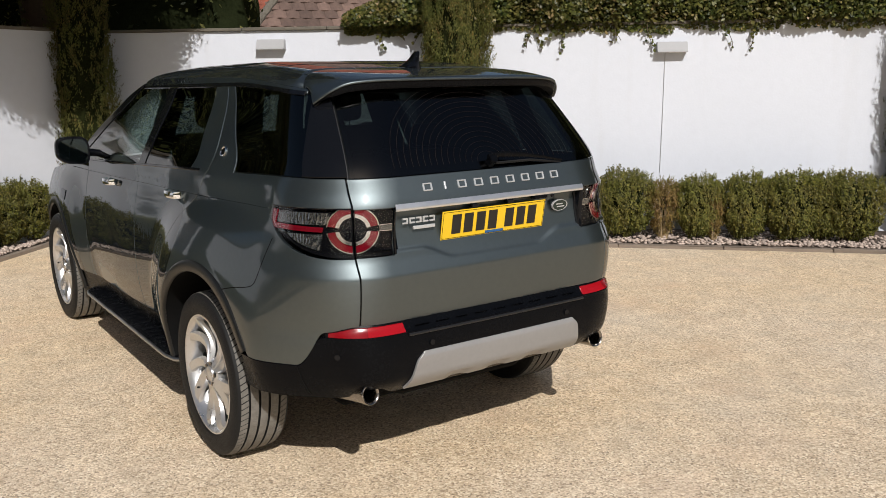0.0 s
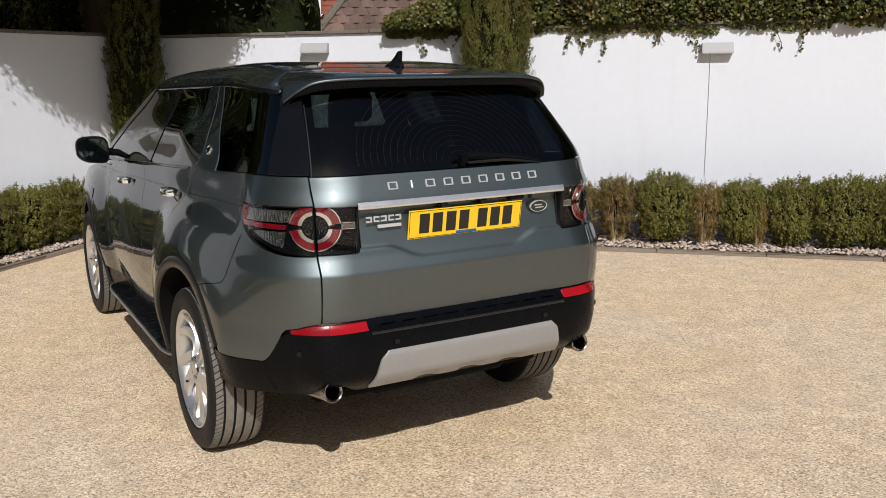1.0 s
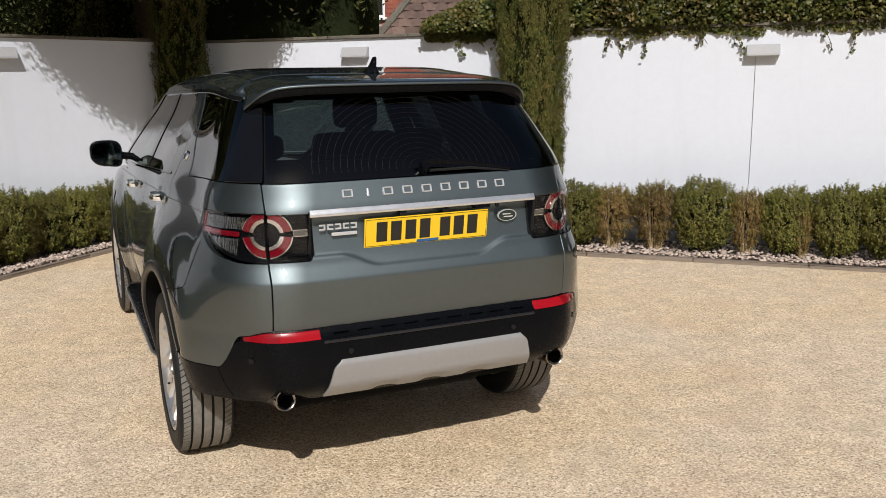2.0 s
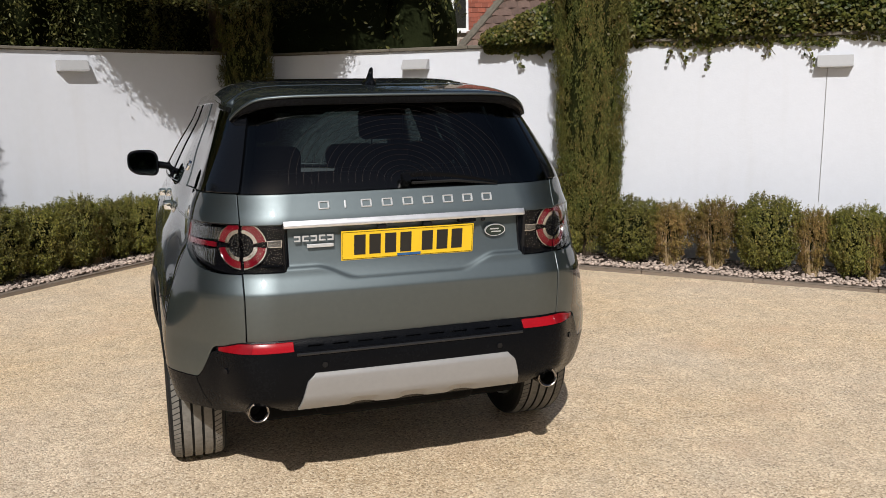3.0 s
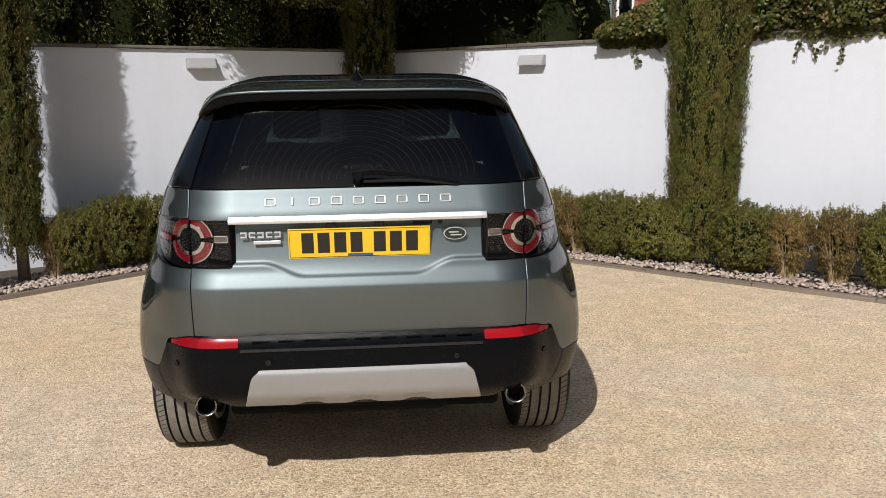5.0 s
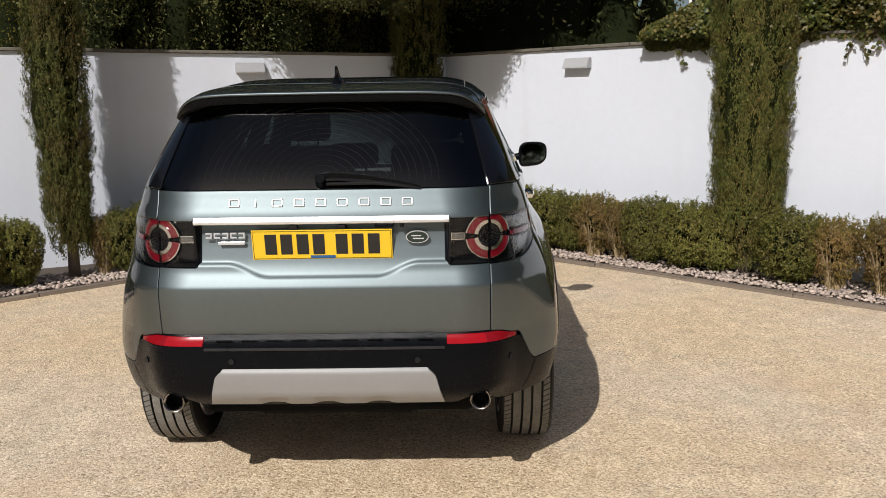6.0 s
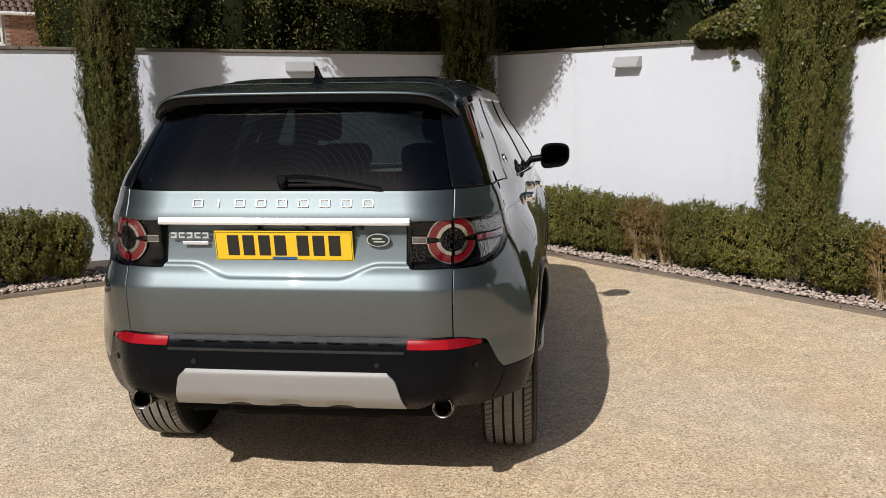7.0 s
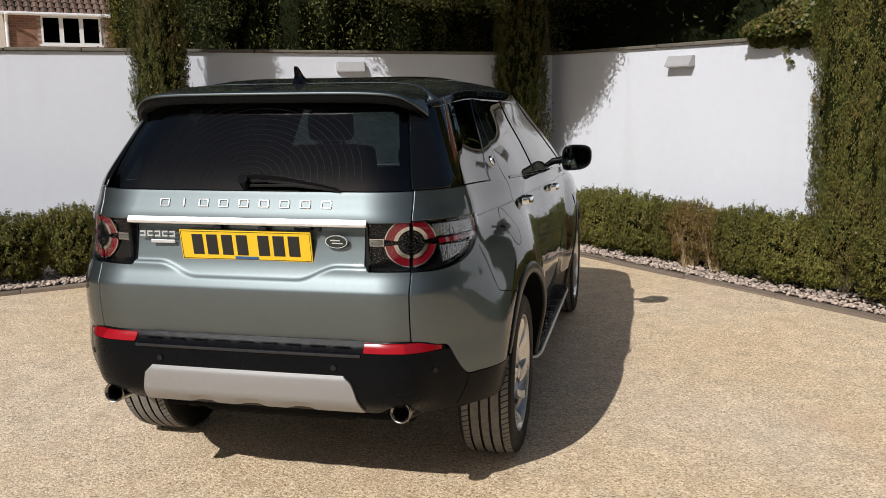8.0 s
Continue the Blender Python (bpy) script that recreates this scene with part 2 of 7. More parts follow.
CABIN = plain("cabin_black", (0.016, 0.016, 0.018), 0.7, var=0.2, scale=60)
LEATHER = plain("seat_leather", (0.020, 0.019, 0.020), 0.45, var=0.2, scale=70, bump=0.2, bump_scale=300)
HEADLINER = plain("headlining", (0.05, 0.05, 0.05), 0.9)
WIRE = plain("heater_wire", (0.010, 0.006, 0.005), 0.5, spec=0.2)
TINT = glass_mat("privacy_glass", (0.070, 0.086, 0.084), 0.05)
CLEAR = glass_mat("clear_glass", (0.36, 0.43, 0.41))
LENS = glass_mat("lamp_lens", (0.95, 0.95, 0.95), 0.012)
MIRROR = plain("mirror_glass", (0.17, 0.21, 0.22), 0.03, metal=1.0, var=0.0)
GRAVEL = gravel_mat()
WALL = render_wall_mat()
COPING = plain("coping_stone", (0.13, 0.115, 0.09), 0.85, var=0.4, scale=18, bump=0.7, bump_scale=60)
KERB = random_tone(plain("kerb_concrete", (0.185, 0.148, 0.115), 0.85, var=0.18, scale=25, bump=0.5, bump_scale=120), 0.85, 1.12)
PEBBLE = random_tone(plain("pebble", (0.43, 0.345, 0.29), 0.75, var=0.18, scale=30), 0.62, 1.35)
PEBBLES = island_tone(plain("pebbles", (0.43, 0.345, 0.29), 0.75, var=0.18, scale=30), 0.58, 1.35)
SOIL = plain("soil", (0.075, 0.055, 0.04), 0.95, var=0.4, scale=25, bump=0.8, bump_scale=60)
BOX_LEAF = leaf_mat("box_leaves", (0.042, 0.046, 0.015), (0.232, 0.220, 0.048), (0.26, 0.21, 0.07), through=0.3)
TIP_LEAF = leaf_mat("young_box_tips", (0.08, 0.088, 0.016), (0.24, 0.232, 0.042), (0.30, 0.24, 0.07), through=0.3)
BOX_DRY = leaf_mat("dry_box_leaves", (0.095, 0.075, 0.020), (0.24, 0.165, 0.05), (0.40, 0.26, 0.12))
CYP_LEAF = leaf_mat("cypress_sprays", (0.036, 0.045, 0.011), (0.138, 0.144, 0.032), (0.23, 0.155, 0.045), rough=0.7, through=0.15, hue=(0.455, 0.507))
IVY_LEAF = leaf_mat("ivy_leaves", (0.024, 0.036, 0.009), (0.115, 0.120, 0.028), (0.24, 0.20, 0.08), rough=0.4, hue=(0.46, 0.515))
TREE_LEAF = leaf_mat("evergreen_leaves", (0.022, 0.032, 0.010), (0.150, 0.158, 0.048), (0.18, 0.155, 0.05))
GOLD_LEAF = leaf_mat("golden_conifer_sprays", (0.06, 0.055, 0.008), (0.17, 0.14, 0.02), (0.22, 0.16, 0.03), rough=0.6)
# solid foliage cores: the inner shade is put into a near-black colour
SHADE_CORE = plain("painted_inner_shade", (0.017, 0.021, 0.009), 1.0, spec=0.0, var=0.4, scale=40, bump=1.0, bump_scale=60)
# cypress core: shade between sprays put into its near-black colour
CYP_SHADE_CORE = plain("cypress_painted_shade", (0.014, 0.016, 0.006), 1.0, spec=0.0, var=0.5, scale=50, bump=1.0, bump_scale=90)
BARK = plain("bark", (0.085, 0.06, 0.042), 0.9, var=0.4, scale=30, bump=0.9, bump_scale=50)
TWIG = plain("pale_twigs", (0.40, 0.295, 0.165), 0.85, var=0.3, scale=60)
CONE = plain("cypress_cone", (0.30, 0.26, 0.16), 0.8, var=0.3, scale=60)
LAMPBODY = plain("lamp_grey_paint", (0.36, 0.36, 0.365), 0.6, var=0.05, scale=30)
CABLE = plain("cable_grey", (0.34, 0.34, 0.34), 0.6)
MORTAR = plain("mortar", (0.36, 0.31, 0.26), 0.95, var=0.15)
ROOF_TILE = island_tone(plain("brown_roof_tile", (0.15, 0.095, 0.07), 0.85, var=0.25, scale=12), 0.7, 1.25)
RED_TILE = island_tone(plain("red_hung_tile", (0.26, 0.075, 0.045), 0.85, var=0.25, scale=12), 0.75, 1.25)
UPVC = plain("white_window_frame", (0.75, 0.75, 0.75), 0.4, var=0.03)
PANE = glass_mat("window_pane", (0.25, 0.30, 0.32))
BRICKS = island_tone(plain("brick_courses", (0.24, 0.125, 0.08), 0.9, var=0.2, scale=30), 0.7, 1.25)
OLD_TILE = island_tone(plain("weathered_tile", (0.135, 0.088, 0.070), 0.9, var=0.35, scale=10, bump=0.5, bump_scale=60), 0.7, 1.25)


# ---- mesh helpers ----
def mesh_ob(name, verts, faces, mat, parent=None, label="", smooth=True):
    me = bpy.data.meshes.new(name)
    me.from_pydata([tuple(v) for v in verts], [], [tuple(f) for f in faces])
    me.materials.append(mat)
    if smooth:
        me.shade_smooth()
    me.update()
    ob = new(name, me)
    if parent is not None:
        ob.parent = parent
    if label:
        ob["label"] = label
    return ob


def part(name, bm, mat, parent, label="", smooth=False, sharp=35):
    """Links a bmesh as one mesh object under a thing or a part."""
    bmesh.ops.recalc_face_normals(bm, faces=bm.faces)
    for f in bm.faces:
        f.smooth = smooth
    if smooth:
        for e in bm.edges:
            if len(e.link_faces) == 2 and e.calc_face_angle(0) > radians(sharp):
                e.smooth = False
    me = bpy.data.meshes.new(name)
    bm.to_mesh(me)
    bm.free()
    me.materials.append(mat)
    ob = new(name, me)
    if parent is not None:
        ob.parent = parent
    if label:
        ob["label"] = label
    return ob


def box(bm, lo, hi, bevel=0.0, m=None, seg=2):
    """Adds a box, its edges rounded by bevel, moved by m."""
    vs = [bm.verts.new((x, y, z)) for x in (lo[0], hi[0]) for y in (lo[1], hi[1]) for z in (lo[2], hi[2])]
    fs = [bm.faces.new([vs[i] for i in q]) for q in ((0, 1, 3, 2), (4, 6, 7, 5), (0, 4, 5, 1), (2, 3, 7, 6), (0, 2, 6, 4), (1, 5, 7, 3))]
    out = vs
    if bevel:
        r = bmesh.ops.bevel(bm, geom=list({e for f in fs for e in f.edges}), offset=bevel, segments=seg, profile=0.5, affect="EDGES")
        out = list({v for f in r["faces"] for v in f.verts} | {v for v in vs if v.is_valid})
    if m is not None:
        bmesh.ops.transform(bm, matrix=m, verts=out)
    return bm


def tube(bm, pts, radii, seg=10, cap=True):
    """Adds a round bar through the points."""
    rings = []
    pts = [Vector(p) for p in pts]
    for i, p in enumerate(pts):
        d = (pts[min(i + 1, len(pts) - 1)] - pts[max(i - 1, 0)]).normalized()
        a = d.orthogonal().normalized() if i == 0 else (rings[-1][1] - d * rings[-1][1].dot(d)).normalized()
        b = d.cross(a)
        r = radii[i] if isinstance(radii, (list, tuple)) else radii
        rings.append(([bm.verts.new(p + r * (math.cos(k * 2 * math.pi / seg) * a + math.sin(k * 2 * math.pi / seg) * b)) for k in range(seg)], a))
    for (r0, _), (r1, _) in zip(rings, rings[1:]):
        for k in range(seg):
            bm.faces.new((r0[k], r0[(k + 1) % seg], r1[(k + 1) % seg], r1[k]))
    if cap:
        bm.faces.new(list(reversed(rings[0][0])))
        bm.faces.new(rings[-1][0])
    return bm


def revolve(bm, prof, seg=64, axis="x"):
    """Adds a turned body: prof holds (along the axis, radius)."""
    rings = []
    for a, r in prof:
        ring = []
        for k in range(seg):
            c, s = r * math.cos(2 * math.pi * k / seg), r * math.sin(2 * math.pi * k / seg)
            ring.append(bm.verts.new((a, c, s) if axis == "x" else (c, a, s) if axis == "y" else (c, s, a)))
        rings.append(ring)
    for r0, r1 in zip(rings, rings[1:]):
        for k in range(seg):
            bm.faces.new((r0[k], r0[(k + 1) % seg], r1[(k + 1) % seg], r1[k]))
    return bm


def smooth01(x):
    x = min(1.0, max(0.0, x))
    return x * x * (3 - 2 * x)


def thing(name, label, category, at=(0, 0, 0), group="", kind=""):
    e = new(name)
    e.location = at
    e.empty_display_size = 0.1
    return tagged(e, label, category, group, kind)


# ---- ground, walls, bed ----
C0 = Vector((0.40, 7.07))                         # inner corner of the two walls
DL = Vector((-1.0, -0.505)).normalized()           # along the one wall, away from the corner
DR = Vector((1.0, -0.882)).normalized()           # along the other
NL, NR = Vector((-DL.y, DL.x)), Vector((DR.y, -DR.x))
NL = NL if NL.dot(Vector((0, -1))) > 0 else -NL   # both point into the yard
NR = NR if NR.dot(Vector((0, -1))) > 0 else -NR
rng = np.random.default_rng(7)


def ground_sheet():
    vs, fs = [], []
    span = [-400, -120, -40] + list(np.linspace(-12, 14, 53)) + [45, 120, 400]
    for y in span:
        for x in span:
            near = max(0.0, 1 - max(abs(x), abs(y - 2)) / 14)
            vs.append((x, y, near * 0.006 * (noise.noise((x * 0.6, y * 0.6, 3.0)))))
    k = len(span)
    for j in range(k - 1):
        for i in range(k - 1):
            fs.append((j * k + i, j * k + i + 1, (j + 1) * k + i + 1, (j + 1) * k + i))
    ob = mesh_ob("ground", vs, fs, GRAVEL)
    return tagged(ob, "buff resin-bound gravel drive, level and dry", "ground", kind="structure")


ground_sheet()


def wall(name, start, d, nrm, length, z0, z1):
    """A rendered garden wall with a slate coping in short lengths."""
    n = 40
    vs, fs = [], []
    thick = 0.22
    for i in range(n + 1):
        s = -0.0 + length * i / n
        p = start + d * s
        top = z0 + (z1 - z0) * s / length
        q = p - nrm * thick
        vs += [(p.x, p.y, -0.1), (p.x, p.y, top), (q.x, q.y, top), (q.x, q.y, -0.1)]
    for i in range(n):
        a = i * 4
        for k in range(4):
            fs.append((a + k, a + (k + 1) % 4, a + 4 + (k + 1) % 4, a + 4 + k))
    fs += [(0, 1, 2, 3), tuple(n * 4 + k for k in (3, 2, 1, 0))]
    ob = mesh_ob(name, vs, fs, WALL, smooth=False)
    bm = bmesh.new()
    bm.from_mesh(ob.data)
    bmesh.ops.recalc_face_normals(bm, faces=bm.faces)
    bm.to_mesh(ob.data)
    bm.free()
    tagged(ob, "white painted render garden wall with slate coping", "wall", kind="structure")
    s, k = 0.0, 0
    while s < length - 0.05:
        ln = min(length - s, 0.62 + 0.3 * random.random())
        bm = bmesh.new()
        box(bm, (s + 0.004, -thick - 0.03, 0.0), (s + ln - 0.004, 0.035, 0.028 + 0.008 * random.random()), 0.006, seg=1)
        for v in bm.verts:
            jit = 0.006 * noise.noise((v.co.x * 9, v.co.y * 9, k))
            sl = v.co.x
            p = start + d * sl + nrm * (v.co.y + jit)
            v.co = (p.x, p.y, z0 + (z1 - z0) * sl / length + v.co.z + 0.002 + jit)
        part("coping_slab", bm, COPING, ob)
        s += ln
        k += 1
    return ob


wall("wall_west", C0, DL, NL, 9.0, 2.06, 2.115)
wall("wall_north", C0, DR, NR, 9.6, 2.06, 2.065)


def bed(name, quad):
    vs = [(x, y, 0.03) for x, y in quad]
    ob = mesh_ob(name, vs, [tuple(range(len(vs)))], SOIL, smooth=False)
    return tagged(ob, "dark soil of the planted border", "soil", kind="structure")


# kerb lines: the foot of each border
KL0, KL1 = Vector((-0.33, 6.50)), Vector((-5.03, 2.06))
KR0, KR1 = Vector((0.45, 6.29)), Vector((7.20, -0.44))


def bed_face(k0, k1, d, length):
    a, b = C0, C0 + d * length
    return [(k0.x, k0.y), (k1.x, k1.y), (b.x, b.y), (a.x, a.y)]


bed("soil_west", bed_face(KL0, KL1, DL, 9.0))
bed("soil_north", bed_face(KR0, KR1, DR, 11.0))
vs = [(KL0.x, KL0.y, 0.031), (C0.x, C0.y, 0.031), (KR0.x, KR0.y, 0.031)]
tagged(mesh_ob("soil_corner", vs, [(0, 2, 1)], SOIL, smooth=False), "dark soil in the corner of the border", "soil", kind="structure")


def kerb_run(owner, a, b, gap=0.004):
    d = (b - a)
    L = d.length
    d.normalize()
    nrm = Vector((-d.y, d.x))
    if nrm.dot(Vector((0, 1))) < 0:
        nrm = -nrm
    n = max(1, round(L / 0.915))
    ln = L / n
    for i in range(n):
        bm = bmesh.new()
        box(bm, (gap / 2, 0.0, -0.08), (ln - gap / 2, 0.060, 0.030 + 0.006 * random.random()), 0.008)
        m = Matrix(((d.x, nrm.x, 0, a.x + d.x * i * ln), (d.y, nrm.y, 0, a.y + d.y * i * ln), (0, 0, 1, 0), (0, 0, 0, 1)))
        tilt = pose(0, random.uniform(-0.006, 0.006), 0, random.uniform(-2, 2), 0, random.uniform(-0.5, 0.5))
        bmesh.ops.transform(bm, matrix=m @ tilt, verts=bm.verts)
        part("kerb_stone", bm, KERB, owner)


kerb_empty = thing("kerb", "weathered concrete edging kerb between gravel drive and planted border", "kerb", kind="structure")
kerb_run(kerb_empty, KL0, KL1)
kerb_run(kerb_empty, KR0, KR1)
kerb_run(kerb_empty, KL0 + Vector((0.02, 0)), KR0 - Vector((0.02, 0)))


# ---- planting ----
def leaf_cloud(name, cent, nrm, size, aspect, mat, parent=None, up=0.0, jitter=0.8, fold=0.15, label=""):
    """Many small leaves, each a folded lozenge of four corners and two triangles."""
    n = len(cent)
    size = np.broadcast_to(np.asarray(size, float), (n,))
    nr = nrm + jitter * rng.normal(size=(n, 3))
    nr /= np.linalg.norm(nr, axis=1, keepdims=True) + 1e-9
    ax = rng.normal(size=(n, 3))
    ax[:, 2] += up * 3
    ax -= nr * (ax * nr).sum(1, keepdims=True)
    ax /= np.linalg.norm(ax, axis=1, keepdims=True) + 1e-9
    bx = np.cross(nr, ax)
    L, B = (size * 0.5)[:, None], (size * 0.5 * aspect)[:, None]
    v = np.stack([cent - ax * L, cent + bx * B + nr * B * fold, cent + ax * L, cent - bx * B + nr * B * fold], 1).reshape(-1, 3)
    me = bpy.data.meshes.new(name)
    me.vertices.add(4 * n)
    me.vertices.foreach_set("co", v.ravel())
    me.loops.add(6 * n)
    base = (np.arange(n) * 4)[:, None]
    me.loops.foreach_set("vertex_index", (base + np.array([0, 1, 2, 0, 2, 3])).ravel())
    me.polygons.add(2 * n)
    me.polygons.foreach_set("loop_start", np.arange(2 * n) * 3)
    me.materials.append(mat)
    me.update(calc_edges=True)
    ob = new(name, me)
    if parent is not None:
        ob.parent = parent
    if label:
        ob["label"] = label
    return ob


def lumps(p, k, seed):
    """A soft value of about -1 to 1 that varies over the place."""
    return np.array([noise.noise((x * k + seed, y * k, z * k)) for x, y, z in p])


def box_bush(label, dry, seed, wid=0.40, dep=0.33, hgt=0.72, leaves=25000):
    """A clipped box plant: stems, shade-dark painted core and a skin of small leaves."""
    e = thing("box_bush", label, "bush", group="box plants along the border")
    bm = bmesh.new()
    for k in range(120 if dry else 16):
        a = random.uniform(0, 6.28)
        r = random.uniform(0.3, 0.95)
        top = (wid * r * math.cos(a), dep * r * math.sin(a), hgt * random.uniform(0.5, 0.97))
        foot = (0.25 * top[0], 0.25 * top[1], -0.02)
        mid = (0.55 * top[0] + random.uniform(-0.03, 0.03), 0.55 * top[1], 0.45 * top[2])
        tube(bm, [foot, mid, top], [0.006, 0.0035, 0.0015], seg=5, cap=False)
    tagged(part("stem_growth", bm, TWIG if dry else BARK, e), kind="stuff")
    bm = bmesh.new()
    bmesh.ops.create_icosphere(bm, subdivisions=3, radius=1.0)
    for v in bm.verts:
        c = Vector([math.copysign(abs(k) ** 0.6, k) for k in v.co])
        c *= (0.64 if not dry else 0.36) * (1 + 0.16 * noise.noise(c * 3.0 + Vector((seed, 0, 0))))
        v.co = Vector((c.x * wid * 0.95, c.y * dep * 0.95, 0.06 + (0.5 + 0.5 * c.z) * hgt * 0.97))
    part("inner_growth", bm, SHADE_CORE, e, smooth=True)
    # sprigs over the skin and just under it, each a crowd of small leaves round its tip
    per = 24
    k = leaves // per
    u = rng.normal(size=(k, 3))
    u /= np.linalg.norm(u, axis=1, keepdims=True)
    sq = np.abs(u) ** 0.80 * np.sign(u)                # towards a rounded box
    depth = np.clip(1.0 - np.abs(rng.normal(size=k)) * (0.10 if not dry else 0.20) + 0.025 * rng.normal(size=k), 0.3, 1.12)
    p = sq * depth[:, None]
    lum = 1 + 0.13 * lumps(p, 2.1, seed) + 0.07 * lumps(p, 6.0, seed + 9)
    p = p * lum[:, None]
    z = p[:, 2] * 0.5 + 0.5
    narrow = (0.80 if dry else 0.90) + 0.22 * np.clip(z * 1.5, 0, 1)
    tips = np.stack([p[:, 0] * wid * narrow, p[:, 1] * dep * narrow, 0.04 + z * hgt], 1)
    if dry:
        keep = ((z > 0.45) & (rng.random(k) < 0.75)) | (rng.random(k) < 0.30)
        tips, u = tips[keep], u[keep]
    gi = np.repeat(np.arange(len(tips)), per)
    out = u[gi] + np.array([0, 0, 0.5])
    along_twig = rng.random(len(gi)) ** 0.6
    P = tips[gi] - out * (0.075 * (1 - along_twig))[:, None] + rng.normal(size=(len(gi), 3)) * 0.026 * (1.3 - along_twig)[:, None]
    P[:, 2] = np.maximum(P[:, 2], 0.02)
    tagged(leaf_cloud("leaf_skin", P, out, rng.uniform(0.016, 0.030, len(P)), 0.68, BOX_DRY if dry else BOX_LEAF, e, jitter=0.7), kind="stuff")
    # shoots that stand out of the clipped outline
    crest = np.flatnonzero(tips[:, 2] > 0.80 * hgt)
    crest = crest[rng.random(len(crest)) < 0.35]
    gi = np.repeat(crest, 14)
    m = len(gi)
    lift = rng.random(m)
    Q = tips[gi] + np.stack([rng.normal(size=m) * 0.010, rng.normal(size=m) * 0.010, 0.034 * lift], 1)
    tagged(leaf_cloud("shoot_growth", Q, np.tile([0, 0, 1.0], (m, 1)), rng.uniform(0.012, 0.022, m), 0.55, TIP_LEAF, e, up=0.4), kind="stuff")
    return e


def cypress(name, at, h, prof, label, seed, mat=None, n=26000, cones=60, foot=0.25):
    """A narrow upright cypress: bare foot, trunk and limbs, upright sprays in vertical flutes, cones."""
    e = thing(name, label, "tree", (at[0], at[1], 0.02))
    e.scale = (0.94, 0.94, 0.94)
    bm = bmesh.new()
    tube(bm, [(0, 0, -0.05), (0.02, 0.01, h * 0.3), (0, 0, h * 0.92)], [0.06, 0.045, 0.008], seg=8)
    for k in range(26):
        a, z0 = random.uniform(0, 6.28), random.uniform(0.08, 0.75) * h
        r = 0.7 * float(np.interp(z0 + 0.3, *prof))
        tube(bm, [(0, 0, z0), (0.6 * r * math.cos(a), 0.6 * r * math.sin(a), z0 + 0.12), (r * math.cos(a), r * math.sin(a), z0 + 0.42)], [0.014, 0.009, 0.003], seg=5, cap=False)
    part("trunk", bm, BARK, e)
    # solid core, painted dark so the flutes read as shaded
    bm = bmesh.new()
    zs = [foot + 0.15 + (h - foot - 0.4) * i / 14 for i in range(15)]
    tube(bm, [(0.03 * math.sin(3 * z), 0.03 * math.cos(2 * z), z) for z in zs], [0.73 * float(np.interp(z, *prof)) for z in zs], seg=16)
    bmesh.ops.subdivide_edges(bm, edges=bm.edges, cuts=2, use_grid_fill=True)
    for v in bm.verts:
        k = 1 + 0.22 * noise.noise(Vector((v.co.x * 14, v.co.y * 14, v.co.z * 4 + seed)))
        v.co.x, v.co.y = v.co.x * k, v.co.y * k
    part("inner_growth", bm, CYP_SHADE_CORE, e, smooth=True)
    # upright flames, each a crowd of short feathered sprays, with shaded gaps between them
    per = 24
    nc = n // per
    nf = int(h * 190)
    fa, fz = rng.uniform(0, 2 * math.pi, nf), foot - 0.1 + (h - foot - 0.25) * rng.random(nf)
    fl, fw = rng.uniform(0.35, 0.75, nf), rng.uniform(0.055, 0.105, nf)
    fr = 0.83 + 0.065 * rng.normal(size=nf)
    fi = rng.integers(0, nf, nc)
    v = rng.random(nc) ** 0.9
    z = np.clip(fz[fi] + fl[fi] * v, foot, h)
    R = np.interp(z, *prof)
    side = rng.normal(size=nc) * 0.55
    a = fa[fi] + side * fw[fi] * (1.1 - 0.85 * v) / np.maximum(R, 0.08)
    cs, sn = np.cos(a), np.sin(a)
    r = R * np.clip(fr[fi], 0.6, 1.05) + fw[fi] * (0.75 - 0.55 * side * side) * (1 - 0.55 * v) - np.abs(rng.normal(size=nc)) * 0.025
    r = r * (1 - 0.20 * np.abs(np.sin(2.5 * a + 0.5 * np.sin(1.9 * z + seed) + seed)) ** 6)   # deep upright flutes
    base = np.stack([r * cs, r * sn, z], 1)
    lean = np.stack([0.34 * cs, 0.34 * sn, np.ones(nc)], 1) + 0.17 * rng.normal(size=(nc, 3))
    lean /= np.linalg.norm(lean, axis=1, keepdims=True)
    ln = rng.uniform(0.05, 0.12, nc)
    gi = np.repeat(np.arange(nc), per)
    f = np.tile(np.linspace(0, 1, per), nc)
    wide = (0.016 * (1 - 0.7 * f))[:, None]
    P = base[gi] + lean[gi] * (f * ln[gi])[:, None] + rng.normal(size=(len(gi), 3)) * wide
    out = np.stack([cs, sn, 0.25 + 0 * z], 1)[gi]
    n = len(gi)
    tagged(leaf_cloud("crown", P, out, rng.uniform(0.014, 0.029, n), 0.36, mat or CYP_LEAF, e, up=1.6, jitter=0.7), kind="stuff")
    for k in range(cones):
        i = int(rng.integers(0, n))
        bm = bmesh.new()
        bmesh.ops.create_icosphere(bm, subdivisions=1, radius=random.uniform(0.010, 0.016))
        bmesh.ops.translate(bm, vec=tuple(P[i] * np.array([1.02, 1.02, 1])), verts=bm.verts)
        part("cone", bm, CONE, e)
    return e


# wide plants and dry plants, copied along both borders
green = box_bush("clipped green box bush on a pebble border", False, 3.0)
dry = box_bush("thin browning box bush with bare stems on a pebble border", True, 8.0)
lush = box_bush("dense green box bush with bright young tips", False, 21.0, 0.42, 0.36, 0.76, 27000)


